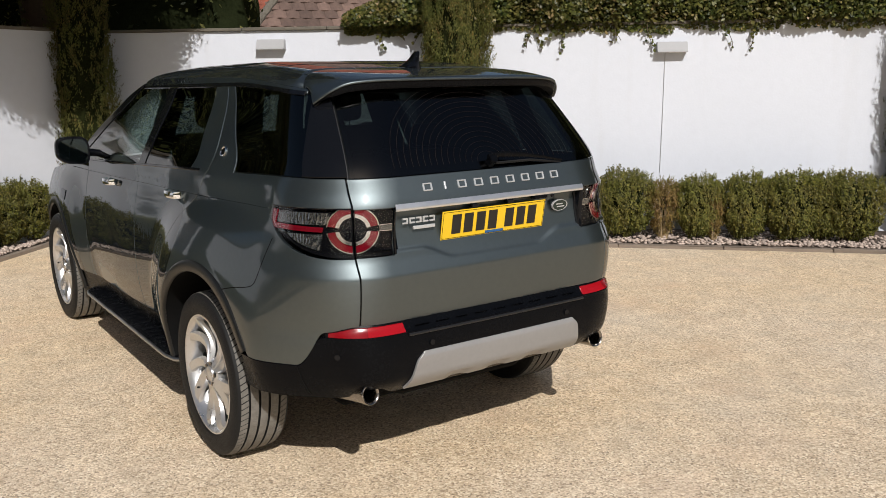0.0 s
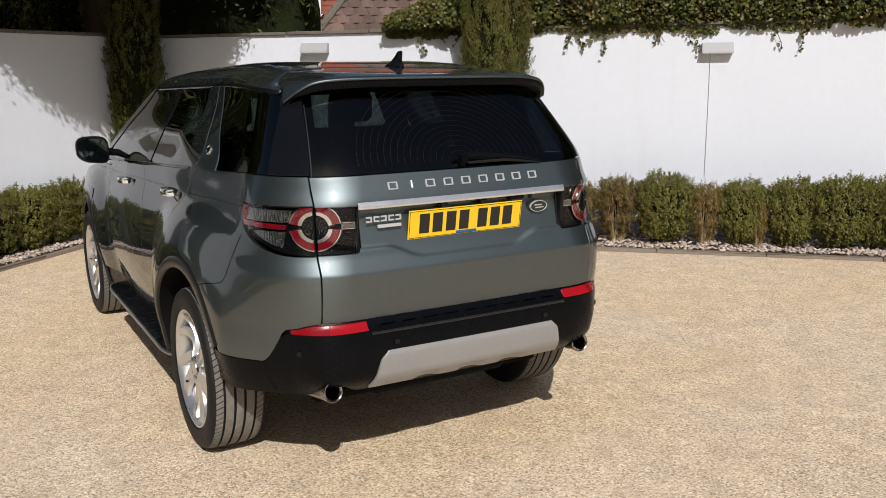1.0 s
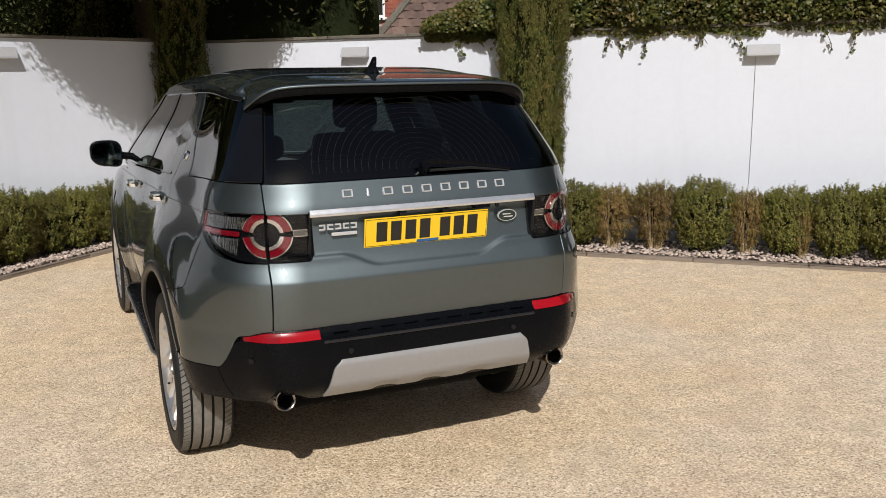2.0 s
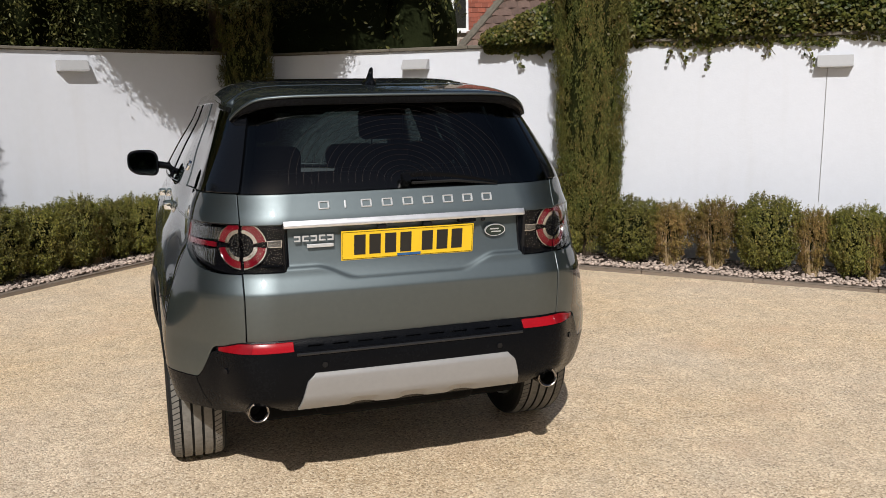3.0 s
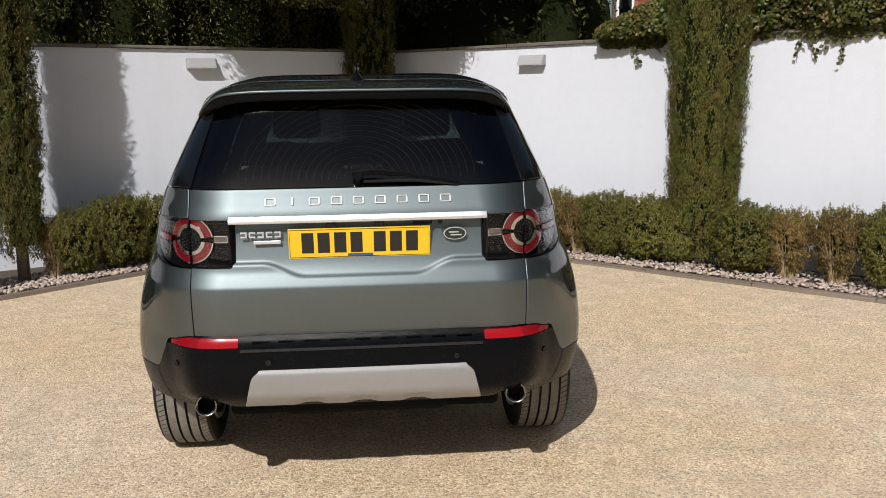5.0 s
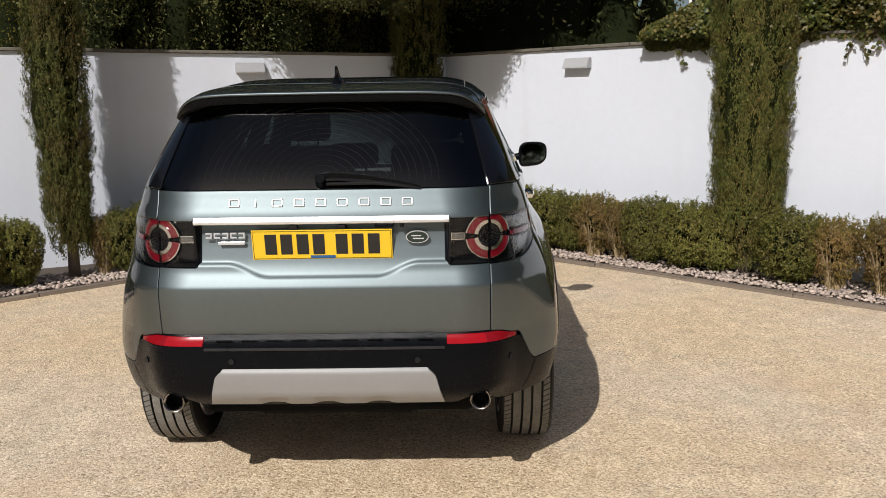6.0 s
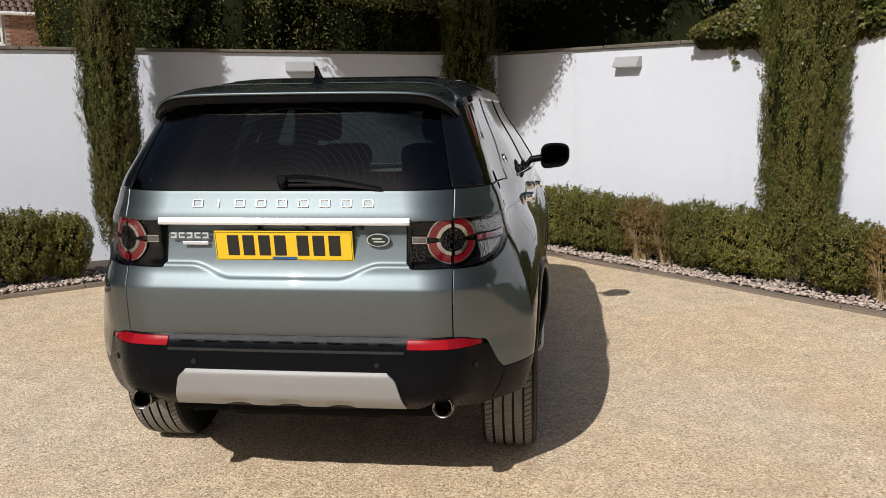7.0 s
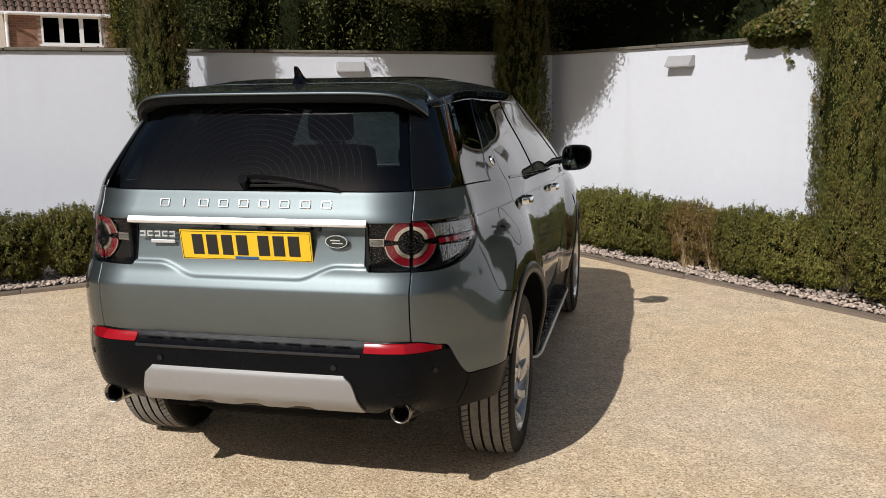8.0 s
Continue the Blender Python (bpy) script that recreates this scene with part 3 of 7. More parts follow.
def put_row(k0, k1, rows, inset):
    d = (k1 - k0).normalized()
    nrm = Vector((-d.y, d.x))
    nrm = nrm if nrm.y > 0 else -nrm
    for s, src, sc, hz, extra in rows:
        p = k0 + d * s + nrm * (inset + extra)
        m = Matrix.Translation((p.x, p.y, 0.03)) @ Matrix.Rotation(math.atan2(d.y, d.x) + random.uniform(-0.35, 0.35), 4, "Z")
        c = copy_thing(src, m)
        c.scale = (sc * random.uniform(0.90, 0.98), sc * random.uniform(0.90, 1.0), hz * random.uniform(0.78, 0.85))


R_ROWS = [(0.15, green, 0.75, 1.04, 0.06), (0.55, green, 0.80, 1.06, 0.02), (1.02, green, 0.85, 1.04, 0.0), (1.36, green, 0.60, 1.0, 0.04), (1.66, dry, 0.68, 1.02, 0.0), (1.95, dry, 0.62, 1.0, 0.03), (2.26, green, 0.66, 1.02, 0.0), (2.66, green, 0.74, 1.02, 0.02),
          (2.98, green, 0.55, 0.98, 0.05), (3.62, lush, 0.68, 1.0, 0.0), (3.98, dry, 0.62, 1.03, 0.02), (4.38, dry, 0.64, 1.03, 0.0), (4.82, lush, 0.70, 1.05, 0.0), (5.19, dry, 0.50, 1.0, 0.0),
          (5.52, green, 0.60, 1.04, 0.02), (5.66, dry, 0.30, 0.80, -0.05), (5.95, green, 0.64, 1.04, 0.0), (6.36, green, 0.72, 1.06, 0.0), (6.66, green, 0.55, 1.06, 0.04), (6.90, lush, 0.66, 1.02, 0.0)]
put_row(KR0, KR1, R_ROWS, 0.34)
L_ROWS = [(0.12, green, 0.62, 1.02, -0.10), (0.42, lush, 0.62, 1.02, -0.04), (0.78, green, 0.66, 1.04, 0.0), (1.08, green, 0.62, 1.02, 0.02), (1.32, dry, 0.40, 0.95, 0.0), (1.56, lush, 0.70, 1.06, 0.0), (1.98, green, 0.74, 1.04, 0.02), (2.40, lush, 0.74, 1.04, 0.0), (2.78, green, 0.58, 1.0, 0.0), (2.98, dry, 0.42, 0.92, 0.05), (3.76, green, 0.60, 1.0, 0.0),
          (4.12, lush, 0.72, 1.03, 0.0), (4.58, green, 0.76, 1.03, 0.02), (5.05, green, 0.78, 1.04, 0.0), (5.6, lush, 0.8, 1.04, 0.0), (6.1, green, 0.8, 1.04, 0.0)]
put_row(KL0, KL1, L_ROWS, 0.34)
for src, s in ((green, 10.2), (dry, 10.8), (lush, 11.4)):
    p = KR0 + (KR1 - KR0).normalized() * (s - 1.6)
    src.matrix_basis = Matrix.Translation((p.x + 0.3, p.y + 0.3, 0.03))

COL = ([0.2, 0.6, 1.2, 2.0, 3.0, 3.8, 4.6], [0.24, 0.31, 0.32, 0.35, 0.37, 0.32, 0.05])
cypress("cypress", (3.02, 4.38), 4.6, COL, "tall narrow olive-green cypress with pale cones against a white wall", 2.0, n=280000, foot=0.12)
COL2 = ([0.25, 0.6, 1.1, 1.7, 2.3, 3.2, 4.4], [0.15, 0.20, 0.235, 0.27, 0.255, 0.225, 0.05])
cypress("cypress", (-2.985, 4.60), 4.4, COL2, "slender cypress with a bare foot against a white wall", 7.0, n=170000, foot=0.22)
COL3 = ([0.2, 0.8, 1.6, 2.2, 3.0, 4.4], [0.20, 0.34, 0.32, 0.30, 0.34, 0.10])
cypress("cypress", (0.09, 6.70), 4.4, COL3, "dark cypress in the shaded corner of two walls", 12.0, CYP_LEAF, n=110000, cones=0, foot=0.2)
cypress("cypress", (6.43, 1.53), 4.4, COL, "tall narrow olive-green cypress beside a white wall", 17.0, n=60000, foot=0.12)


def pebble_mesh(k):
    bm = bmesh.new()
    bmesh.ops.create_icosphere(bm, subdivisions=1, radius=0.5)
    for v in bm.verts:
        v.co *= 1 + 0.22 * noise.noise(v.co * 2.2 + Vector((k * 3.1, 0, 0)))
        v.co.z *= 0.62
    for f in bm.faces:
        f.smooth = True
    me = bpy.data.meshes.new("pebble")
    bm.to_mesh(me)
    bm.free()
    me.materials.append(PEBBLE)
    return me


PEB = [pebble_mesh(k) for k in range(5)]


def pebbles():
    """Rounded stones over both borders: those by the kerb singly, the rest as one mass."""
    owner = thing("pebble_border", "loose rounded pale pebbles mulching the planted border", "pebbles", kind="structure")
    bv, bf = [], []
    src = [[v.co.copy() for v in me.vertices] for me in PEB]
    sf = [[tuple(p.vertices) for p in me.polygons] for me in PEB]
    single = 0
    for k0, k1, smax, lo, hi in ((KR0, KR1, 9.4, 2.0, 6.6), (KL0, KL1, 6.6, 1.0, 4.3)):
        d = (k1 - k0).normalized()
        nrm = Vector((-d.y, d.x))
        nrm = nrm if nrm.y > 0 else -nrm
        for i in range(4800):
            s = random.uniform(-0.1, smax)
            w = 0.075 + 0.6 * random.random() ** 1.6
            p = k0 + d * s + nrm * w
            size = random.uniform(0.024, 0.052)
            z = 0.035 + random.random() * 0.022
            m = Matrix.Translation((p.x, p.y, z)) @ Euler((random.uniform(-0.4, 0.4), random.uniform(-0.4, 0.4), random.uniform(0, 6.28))).to_matrix().to_4x4() @ Matrix.Diagonal((size, size * random.uniform(0.65, 1), size * random.uniform(0.7, 1), 1))
            k = random.randrange(5)
            if w < 0.16 and lo < s < hi and single < 300:
                ob = new("pebble", PEB[k])
                ob.matrix_world = m
                ob.parent = owner
                single += 1
            else:
                o = len(bv)
                bv += [m @ c for c in src[k]]
                bf += [tuple(o + q for q in f) for f in sf[k]]
    tagged(mesh_ob("pebble_mass", bv, bf, PEBBLES, owner), kind="stuff")


pebbles()


# ---- wall lamps ----
def wall_lamp(d, nrm, s, z, label, cable_to=None):
    """A flat-topped wedge of grey painted plate that throws its light down the wall."""
    p = C0 + d * s
    right = Vector((nrm.y, -nrm.x)) * -1
    e = thing("wall_lamp", label, "lamp", (p.x, p.y, z), group="lamps on the white wall")
    e.matrix_basis = Matrix(((right.x, nrm.x, 0, p.x), (right.y, nrm.y, 0, p.y), (0, 0, 1, z), (0, 0, 0, 1)))
    w, dpt, h = 0.145, 0.10, 0.105
    prof = [(0.002, -h / 2 + 0.004), (0.002, h / 2), (0.05, h / 2), (dpt, -h / 2 + 0.016), (dpt, -h / 2 + 0.004)]
    bm = bmesh.new()
    a = [bm.verts.new((-w, y, zz)) for y, zz in prof]
    b = [bm.verts.new((w, y, zz)) for y, zz in prof]
    for i in range(len(prof) - 1):
        bm.faces.new((a[i], a[i + 1], b[i + 1], b[i]))
    bm.faces.new(a), bm.faces.new(list(reversed(b)))
    bmesh.ops.recalc_face_normals(bm, faces=bm.faces)
    bmesh.ops.bevel(bm, geom=[ed for ed in bm.edges if len(ed.link_faces) == 2], offset=0.004, segments=2, affect="EDGES")
    part("housing", bm, LAMPBODY, e)
    bm = bmesh.new()
    box(bm, (-w * 0.85, 0.015, -h / 2 - 0.002), (w * 0.85, dpt * 0.85, -h / 2 + 0.012), 0.003)
    part("diffuser", bm, UPVC, e, "frosted pane under the housing")
    if cable_to:
        bm = bmesh.new()
        tube(bm, [(-0.06, 0.006, -h / 2), (-0.062, 0.006, -h / 2 - cable_to * 0.5), (-0.068, 0.006, -h / 2 - cable_to)], 0.0028, seg=6)
        part("cable", bm, CABLE, e, "thin grey surface cable")
    return e


def along(d, x, y):
    return (Vector((x, y)) - C0).dot(d)


wall_lamp(DR, NR, along(DR, 1.718, 5.810), 1.922, "grey wedge-shaped wall lamp on white render")
wall_lamp(DR, NR, along(DR, 4.762, 3.174), 1.846, "grey wedge-shaped wall lamp with a thin cable below", 1.18)
wall_lamp(DL, NL, along(DL, -1.631, 6.066), 1.935, "grey wedge-shaped wall lamp on shaded white render")


# ---- the car's skin: one smooth surface, from which every panel is cut ----
def curve(tab):
    """A smooth curve through (z, value) pairs."""
    zs, vs = [a for a, _ in tab], [b for _, b in tab]
    sl = []
    for i in range(len(zs)):
        j, k = max(i - 1, 0), min(i + 1, len(zs) - 1)
        sl.append((vs[k] - vs[j]) / (zs[k] - zs[j]))

    def f(z):
        z = min(max(z, zs[0]), zs[-1])
        i = 0
        while i < len(zs) - 2 and z > zs[i + 1]:
            i += 1
        h = zs[i + 1] - zs[i]
        s = (z - zs[i]) / h
        return ((2 * s ** 3 - 3 * s ** 2 + 1) * vs[i] + (s ** 3 - 2 * s ** 2 + s) * h * sl[i] + (3 * s ** 2 - 2 * s ** 3) * vs[i + 1] + (s ** 3 - s ** 2) * h * sl[i + 1])
    return f


HALF = curve([(0.30, 0.79), (0.42, 0.812), (0.57, 0.842), (0.70, 0.852), (0.85, 0.850), (1.0, 0.833), (1.10, 0.812), (1.17, 0.798), (1.23, 0.782), (1.29, 0.758), (1.45, 0.698), (1.60, 0.640), (1.66, 0.615), (1.72, 0.590)])
REAR = curve([(0.30, 0.12), (0.40, 0.045), (0.47, 0.008), (0.56, -0.014), (0.62, -0.018), (0.70, -0.012), (0.74, -0.0195), (0.78, -0.0255), (0.83, -0.0312), (0.87, -0.0340), (0.904, -0.0345), (0.914, -0.0315), (0.935, -0.0225), (0.965, -0.0095), (1.0, -0.003), (1.05, -0.003), (1.10, -0.007), (1.155, -0.014), (1.18, -0.010), (1.21, 0.001), (1.24, 0.012), (1.27, 0.023), (1.30, 0.040), (1.35, 0.072), (1.45, 0.145), (1.55, 0.222), (1.66, 0.31), (1.72, 0.36)])
SIDE_END = curve([(0.30, 3.95), (1.14, 3.95), (1.16, 3.28), (1.30, 3.10), (1.45, 2.88), (1.56, 2.68), (1.65, 2.38), (1.72, 2.2)])
REAR_AXLE, FRONT_AXLE, HUB_Z = 0.88, 3.765, 0.360


def shape(z):
    w, yr = HALF(z), REAR(z)
    return w, yr, 0.35, 0.40


def squareness(z):
    """Exponent of the rounded corner in plan: a little squarer at the height of the windows."""
    return 2.0 + 0.4 * smooth01((z - 1.2) / 0.12)


def side_x(y, z):
    w, yr, rx, ry = shape(z)
    k = 1.0 - 0.55 * smooth01((z - 1.2) / 0.35)
    x = w + k * (0.052 * smooth01((y - 0.4) / 1.1) + 0.022 * smooth01((y - 1.5) / 1.0))
    x += 0.014 * smooth01((y - 0.42) / 0.60) * smooth01((z - 1.12) / 0.10) * (1 - smooth01((z - 1.38) / 0.20))
    for yw in (REAR_AXLE, FRONT_AXLE):
        d = math.hypot(y - yw, z - HUB_Z)
        x += (0.080 if yw == REAR_AXLE else 0.05) * smooth01((0.93 - d) / 0.42) * (1 - smooth01((z - 1.02) / 0.18))
    return x - 0.03 * smooth01((y - 3.2) / 1.0)


def corner_flare(y, z):
    return 0.080 * smooth01((0.93 - math.hypot(y - REAR_AXLE, z - HUB_Z)) / 0.42) * (1 - smooth01((z - 1.02) / 0.18))


def pt(t, z):
    """The skin at height z: t runs from the middle of the tail (0) round the corner (1 to 2), along the side (2 to 3), round to the nose (5); below 0 on the car's other side."""
    s, a = (1 if t >= 0 else -1), abs(t)
    w, yr, rx, ry = shape(z)
    bow = 0.006
    x0 = w - rx
    if a <= 1:
        return Vector((s * a * x0, yr + bow * a * a, z))
    if a <= 2:
        th = (a - 1) * math.pi / 2
        q = 2 / squareness(z)
        y = yr + bow + ry * (1 - max(0.0, math.cos(th)) ** q)
        return Vector((s * (x0 + rx * math.sin(th) ** q + corner_flare(y, z) * math.sin(th) ** 4), y, z))
    y2, y3 = yr + bow + ry, SIDE_END(z)
    low = z < 1.15
    rxf, ryf = (0.45, 0.46) if low else (0.22, 0.20)
    if a <= 3:
        y = y2 + (y3 - y2) * (a - 2)
        return Vector((s * side_x(y, z), y, z))
    X3 = side_x(y3, z)
    if a <= 4:
        th = (a - 3) * math.pi / 2
        return Vector((s * (X3 - rxf * (1 - math.cos(th))), y3 + ryf * math.sin(th), z))
    return Vector((s * (X3 - rxf) * (5 - a), y3 + ryf + 0.10 * (1 - (5 - a) ** 2), z))


def t_x(x, z):
    w, yr, rx, ry = shape(z)
    x0 = w - rx
    return x / x0 if x <= x0 else 1 + math.asin(min(1.0, (x - x0) / rx) ** (squareness(z) / 2)) * 2 / math.pi


def t_y(y, z):
    w, yr, rx, ry = shape(z)
    y2, y3 = yr + 0.006 + ry, SIDE_END(z)
    if y < y2:
        return 1 + math.acos(max(0.0, min(1.0, 1 - (y - yr - 0.006) / ry)) ** (squareness(z) / 2)) * 2 / math.pi
    if y <= y3:
        return 2 + (y - y2) / (y3 - y2)
    ryf = 0.46 if z < 1.15 else 0.20
    return 3 + math.asin(min(1.0, (y - y3) / ryf)) * 2 / math.pi


def ring_x(y, z):
    return pt(t_y(y, z), z).x


def top_z(y):
    """Upper edge of the side glass."""
    return 1.618 - 0.046 * min(1.0, max(0.0, (1.06 - y) / 0.66)) ** 1.5


def edge_z(y):
    """Where the roof meets the side."""
    return 1.650 - 0.056 * min(1.0, max(0.0, (1.10 - y) / 0.68)) ** 1.5 + 0.012 * smooth01((y - 1.0) / 0.8) - 0.012 * smooth01((y - 2.1) / 0.5)


def normal_at(t, z):
    e = 0.01
    dt = pt(t + e, z) - pt(t - e, z)
    dz = pt(t, z + 0.006) - pt(t, z - 0.006)
    n = dt.cross(dz).normalized()
    p = pt(t, z)
    c = Vector((0, min(max(p.y, 0.9), 3.2), p.z - 0.25))
    return n if n.dot(p - c) > 0 else -n


def bulge(x, y, z):
    """How far the rear bumper stands out of the skin."""
    p = smooth01((z - 0.42) / 0.10) if z < 0.682 else max(0.0, 1 - (z - 0.682) / 0.046)
    return 0.036 * p * (1 - smooth01((abs(x) - 0.60) / 0.15))


def patch(name, tz, nu, nv, mat, parent, label="", off=0.0, thick=0.018, disp=None, keep=None):
    """A panel cut from the skin: tz maps (0..1, 0..1) to (t, z). Its edges turn inwards by thick."""
    pos, nor = {}, {}
    for j in range(nv + 1):
        for i in range(nu + 1):
            t, z = tz(i / nu, j / nv)
            n = normal_at(t, z)
            p = pt(t, z)
            pos[i, j] = p + n * (off + (disp(p.x, p.y, p.z) if disp else 0.0))
            nor[i, j] = n
    vid, verts, faces, used = {}, [], [], {}

    def vtx(k):
        if k not in vid:
            vid[k] = len(verts)
            verts.append(pos[k])
        return vid[k]
    for j in range(nv):
        for i in range(nu):
            q = [(i, j), (i + 1, j), (i + 1, j + 1), (i, j + 1)]
            if keep:
                c = sum((pos[k] for k in q), Vector()) / 4
                if not keep(c.x, c.y, c.z):
                    continue
            fn = (pos[q[1]] - pos[q[0]]).cross(pos[q[3]] - pos[q[0]])
            if fn.dot(nor[q[0]]) < 0:
                q.reverse()
            faces.append([vtx(k) for k in q])
            for a, b in zip(q, q[1:] + q[:1]):
                used[a, b] = True
    for a, b in list(used):
        if (b, a) not in used:
            o = len(verts)
            if thick < 0.01:
                verts += [pos[a], pos[b], pos[b] - nor[b] * thick, pos[a] - nor[a] * thick]
                faces.append((o + 1, o, o + 3, o + 2))
                continue
            # a narrow rounded edge, then the return
            w = (pos[b] - pos[a]).cross(nor[a]).normalized()
            va, vb = pos[a] + w * 0.0018 - nor[a] * 0.0016, pos[b] + w * 0.0018 - nor[b] * 0.0016
            verts += [pos[a], pos[b], va, vb, va.copy(), vb.copy(), va - nor[a] * thick, vb - nor[b] * thick]
            faces += [(o + 1, o, o + 2, o + 3), (o + 5, o + 4, o + 6, o + 7)]
    return mesh_ob(name, verts, faces, mat, parent, label)


car = thing("car", "dark grey-green metallic estate car parked on buff gravel", "car")
G = 0.0035                                        # half a shut line

# heights along the side
def belt(y):
    return 1.272 - 0.034 * max(0.0, y - 0.4)


def crease(y):
    return 1.150 - 0.012 * max(0.0, y - 0.35)


def lamp_low(y):
    """Lower edge of the tail lamp round the corner, up to its tip."""
    k = min(1.0, max(0.0, (y - 0.03) / 0.36))
    return 0.980 + 0.153 * k ** 2.0


LAMP_TIP, LAMP_TOP = 0.385, 1.163
GATE_X = 0.628


def arch_low(y, z, r=0.512):
    for yw in (REAR_AXLE, FRONT_AXLE):
        if abs(y - yw) < r:
            z = max(z, HUB_Z + math.sqrt(r * r - (y - yw) ** 2))
    return z


# tailgate
def recess(x, y, z):
    ax = abs(x)
    zb = 0.936 + 0.050 * smooth01((ax - 0.20) / 0.16)
    return -(0.005 + 0.040 * smooth01((z - 0.94) / 0.24)) * smooth01((z - zb) / 0.018) * smooth01((1.158 - z) / 0.010) * smooth01((0.485 - ax) / 0.01)


def gate_keep(x, y, z):
    return not (abs(x) > 0.474 and 0.977 < z < LAMP_TOP)


def gate_tz(u, v):
    z = 0.726 + (1.266 - 0.726) * v
    xs = GATE_X - G
    return t_x(abs(xs * (2 * u - 1)), z) * (1 if u >= 0.5 else -1), z


tailgate = patch("tailgate", gate_tz, 126, 92, PAINT, car, "painted tailgate with a recess for the plate", disp=recess, keep=gate_keep)

# body corners and quarter panels, doors, wings
DOOR_REAR = curve([(0.42, 1.40), (0.84, 1.36), (1.0, 1.23), (1.12, 1.10), (1.22, 1.03), (1.33, 0.995), (1.45, 1.03), (1.63, 1.14)])
Y_B, Y_F = 1.95, 3.00


def clad_top(y):
    return 0.682 - 0.118 * smooth01((y - 0.095) / 0.09)


def reflector_top(x):
    """Upper edge of the rear reflector, which tapers to its outer end."""
    u = min(1.0, max(0.0, (x - 0.462) / 0.272))
    taper = 1 - 0.62 * smooth01((u - 0.66) / 0.34)
    return 0.686 + 0.031 * taper


def body_low(y, x):
    """Lower edge of the painted body: over the reflector, down to the cladding, along the arch."""
    k = smooth01((y - 0.088) / 0.045)
    return (reflector_top(x) + 0.006) * (1 - k) + (clad_top(y) + 0.005) * k


for s in (-1, 1):
    def upper(u, v, s=s):
        y_end = DOOR_REAR(1.2) - G
        z_mid = 1.21
        t0, t1 = t_x(GATE_X + G, z_mid), t_y(y_end, z_mid)
        t = t0 + (t1 - t0) * u
        y = pt(t, z_mid).y
        z = crease(y) + 0.016 * smooth01((0.40 - y) / 0.02) + (belt(y) - 0.004 - crease(y) - 0.016 * smooth01((0.40 - y) / 0.02)) * v
        tt0, tt1 = t_x(GATE_X + G, z), t_y(DOOR_REAR(z) - G, z)
        return s * (tt0 + (tt1 - tt0) * u), z
    patch("shoulder_panel", upper, 60, 8, PAINT, car)

    def lower(u, v, s=s):
        z_mid = 0.9
        t0, t1 = t_x(GATE_X + G, z_mid), t_y(1.38, z_mid)
        t = t0 + (t1 - t0) * u
        p = pt(t, z_mid)
        hi = lamp_low(p.y) - 0.004 if p.y < LAMP_TIP else crease(p.y) - 0.003
        t0l, t1l = t_x(GATE_X + G, 0.68), t_y(1.38, 0.68)
        pl = pt(t0l + (t1l - t0l) * u, 0.68)
        lo = arch_low(p.y, body_low(pl.y, pl.x))
        z = lo + (hi - lo) * v
        tt0, tt1 = t_x(GATE_X + G, z), t_y(DOOR_REAR(max(z, 0.84)) - G, z)
        return s * (tt0 + (tt1 - tt0) * u), z
    patch("quarter_panel", lower, 110, 46, PAINT, car)

    def rear_door(u, v, s=s):
        y = DOOR_REAR(0.7 + 0.5 * v) + G + (Y_B - G - DOOR_REAR(0.7 + 0.5 * v) - G) * u
        lo = arch_low(y, 0.44)
        z = lo + (belt(y) - 0.004 - lo) * v
        y = DOOR_REAR(z) + G + (Y_B - 2 * G - DOOR_REAR(z)) * u
        return s * t_y(y, z), z
    rd = patch("rear_door", rear_door, 40, 26, PAINT, car)

    def front_door(u, v, s=s):
        y = Y_B + G + (Y_F - Y_B - 2 * G) * u
        z = 0.44 + (belt(y) - 0.004 - 0.44) * v
        return s * t_y(y, z), z
    fd = patch("front_door", front_door, 30, 24, PAINT, car)

    def wing(u, v, s=s):
        y = Y_F + G + (4.40 - Y_F) * u
        lo = arch_low(y, 0.44)
        hi = min(belt(y) - 0.004, 1.135 - 0.10 * smooth01((y - 3.3) / 1.1))
        z = lo + (hi - lo) * v
        return s * t_y(y, min(z, 1.149)), min(z, 1.149)
    patch("front_wing", wing, 50, 18, PAINT, car)

    # vent panel over the front arch
    def vent(u, v, s=s):
        y = 3.44 + 0.12 * u
        z = 0.886 + 0.004 * u + 0.064 * v
        return s * t_y(y, z), z
    patch("wing_vent", vent, 6, 4, GLOSS_BLACK, car, "gloss black vent panel", off=0.004, thick=0.008)

    # joint between bumper cover and quarter panel
    line = [(0.330, 1.040), (0.346, 0.985), (0.356, 0.930), (0.364, 0.888), (0.380, 0.857), (0.420, 0.842), (0.50, 0.828), (0.56, 0.815), (0.625, 0.797)]
    vs, fs = [], []
    for i in range(37):
        f = i / 36 * (len(line) - 1)
        j = min(int(f), len(line) - 2)
        q0, q1, q2, q3 = line[max(j - 1, 0)], line[j], line[j + 1], line[min(j + 2, len(line) - 1)]
        g = f - j
        y, z = [0.5 * (2 * b + (c - a) * g + (2 * a - 5 * b + 4 * c - d) * g * g + (3 * b - a - 3 * c + d) * g ** 3) for a, b, c, d in zip(q0, q1, q2, q3)]
        ty, tz = q2[0] - q1[0], q2[1] - q1[1]
        ln = math.hypot(ty, tz)
        for o in (-0.0018, 0.0018):
            yy, zz = y - tz / ln * o, z + ty / ln * o
            tt = s * t_y(yy, zz)
            vs.append(pt(tt, zz) + normal_at(tt, zz) * 0.0009)
        if i:
            a = 2 * i
            fs.append((a - 2, a - 1, a + 1, a))
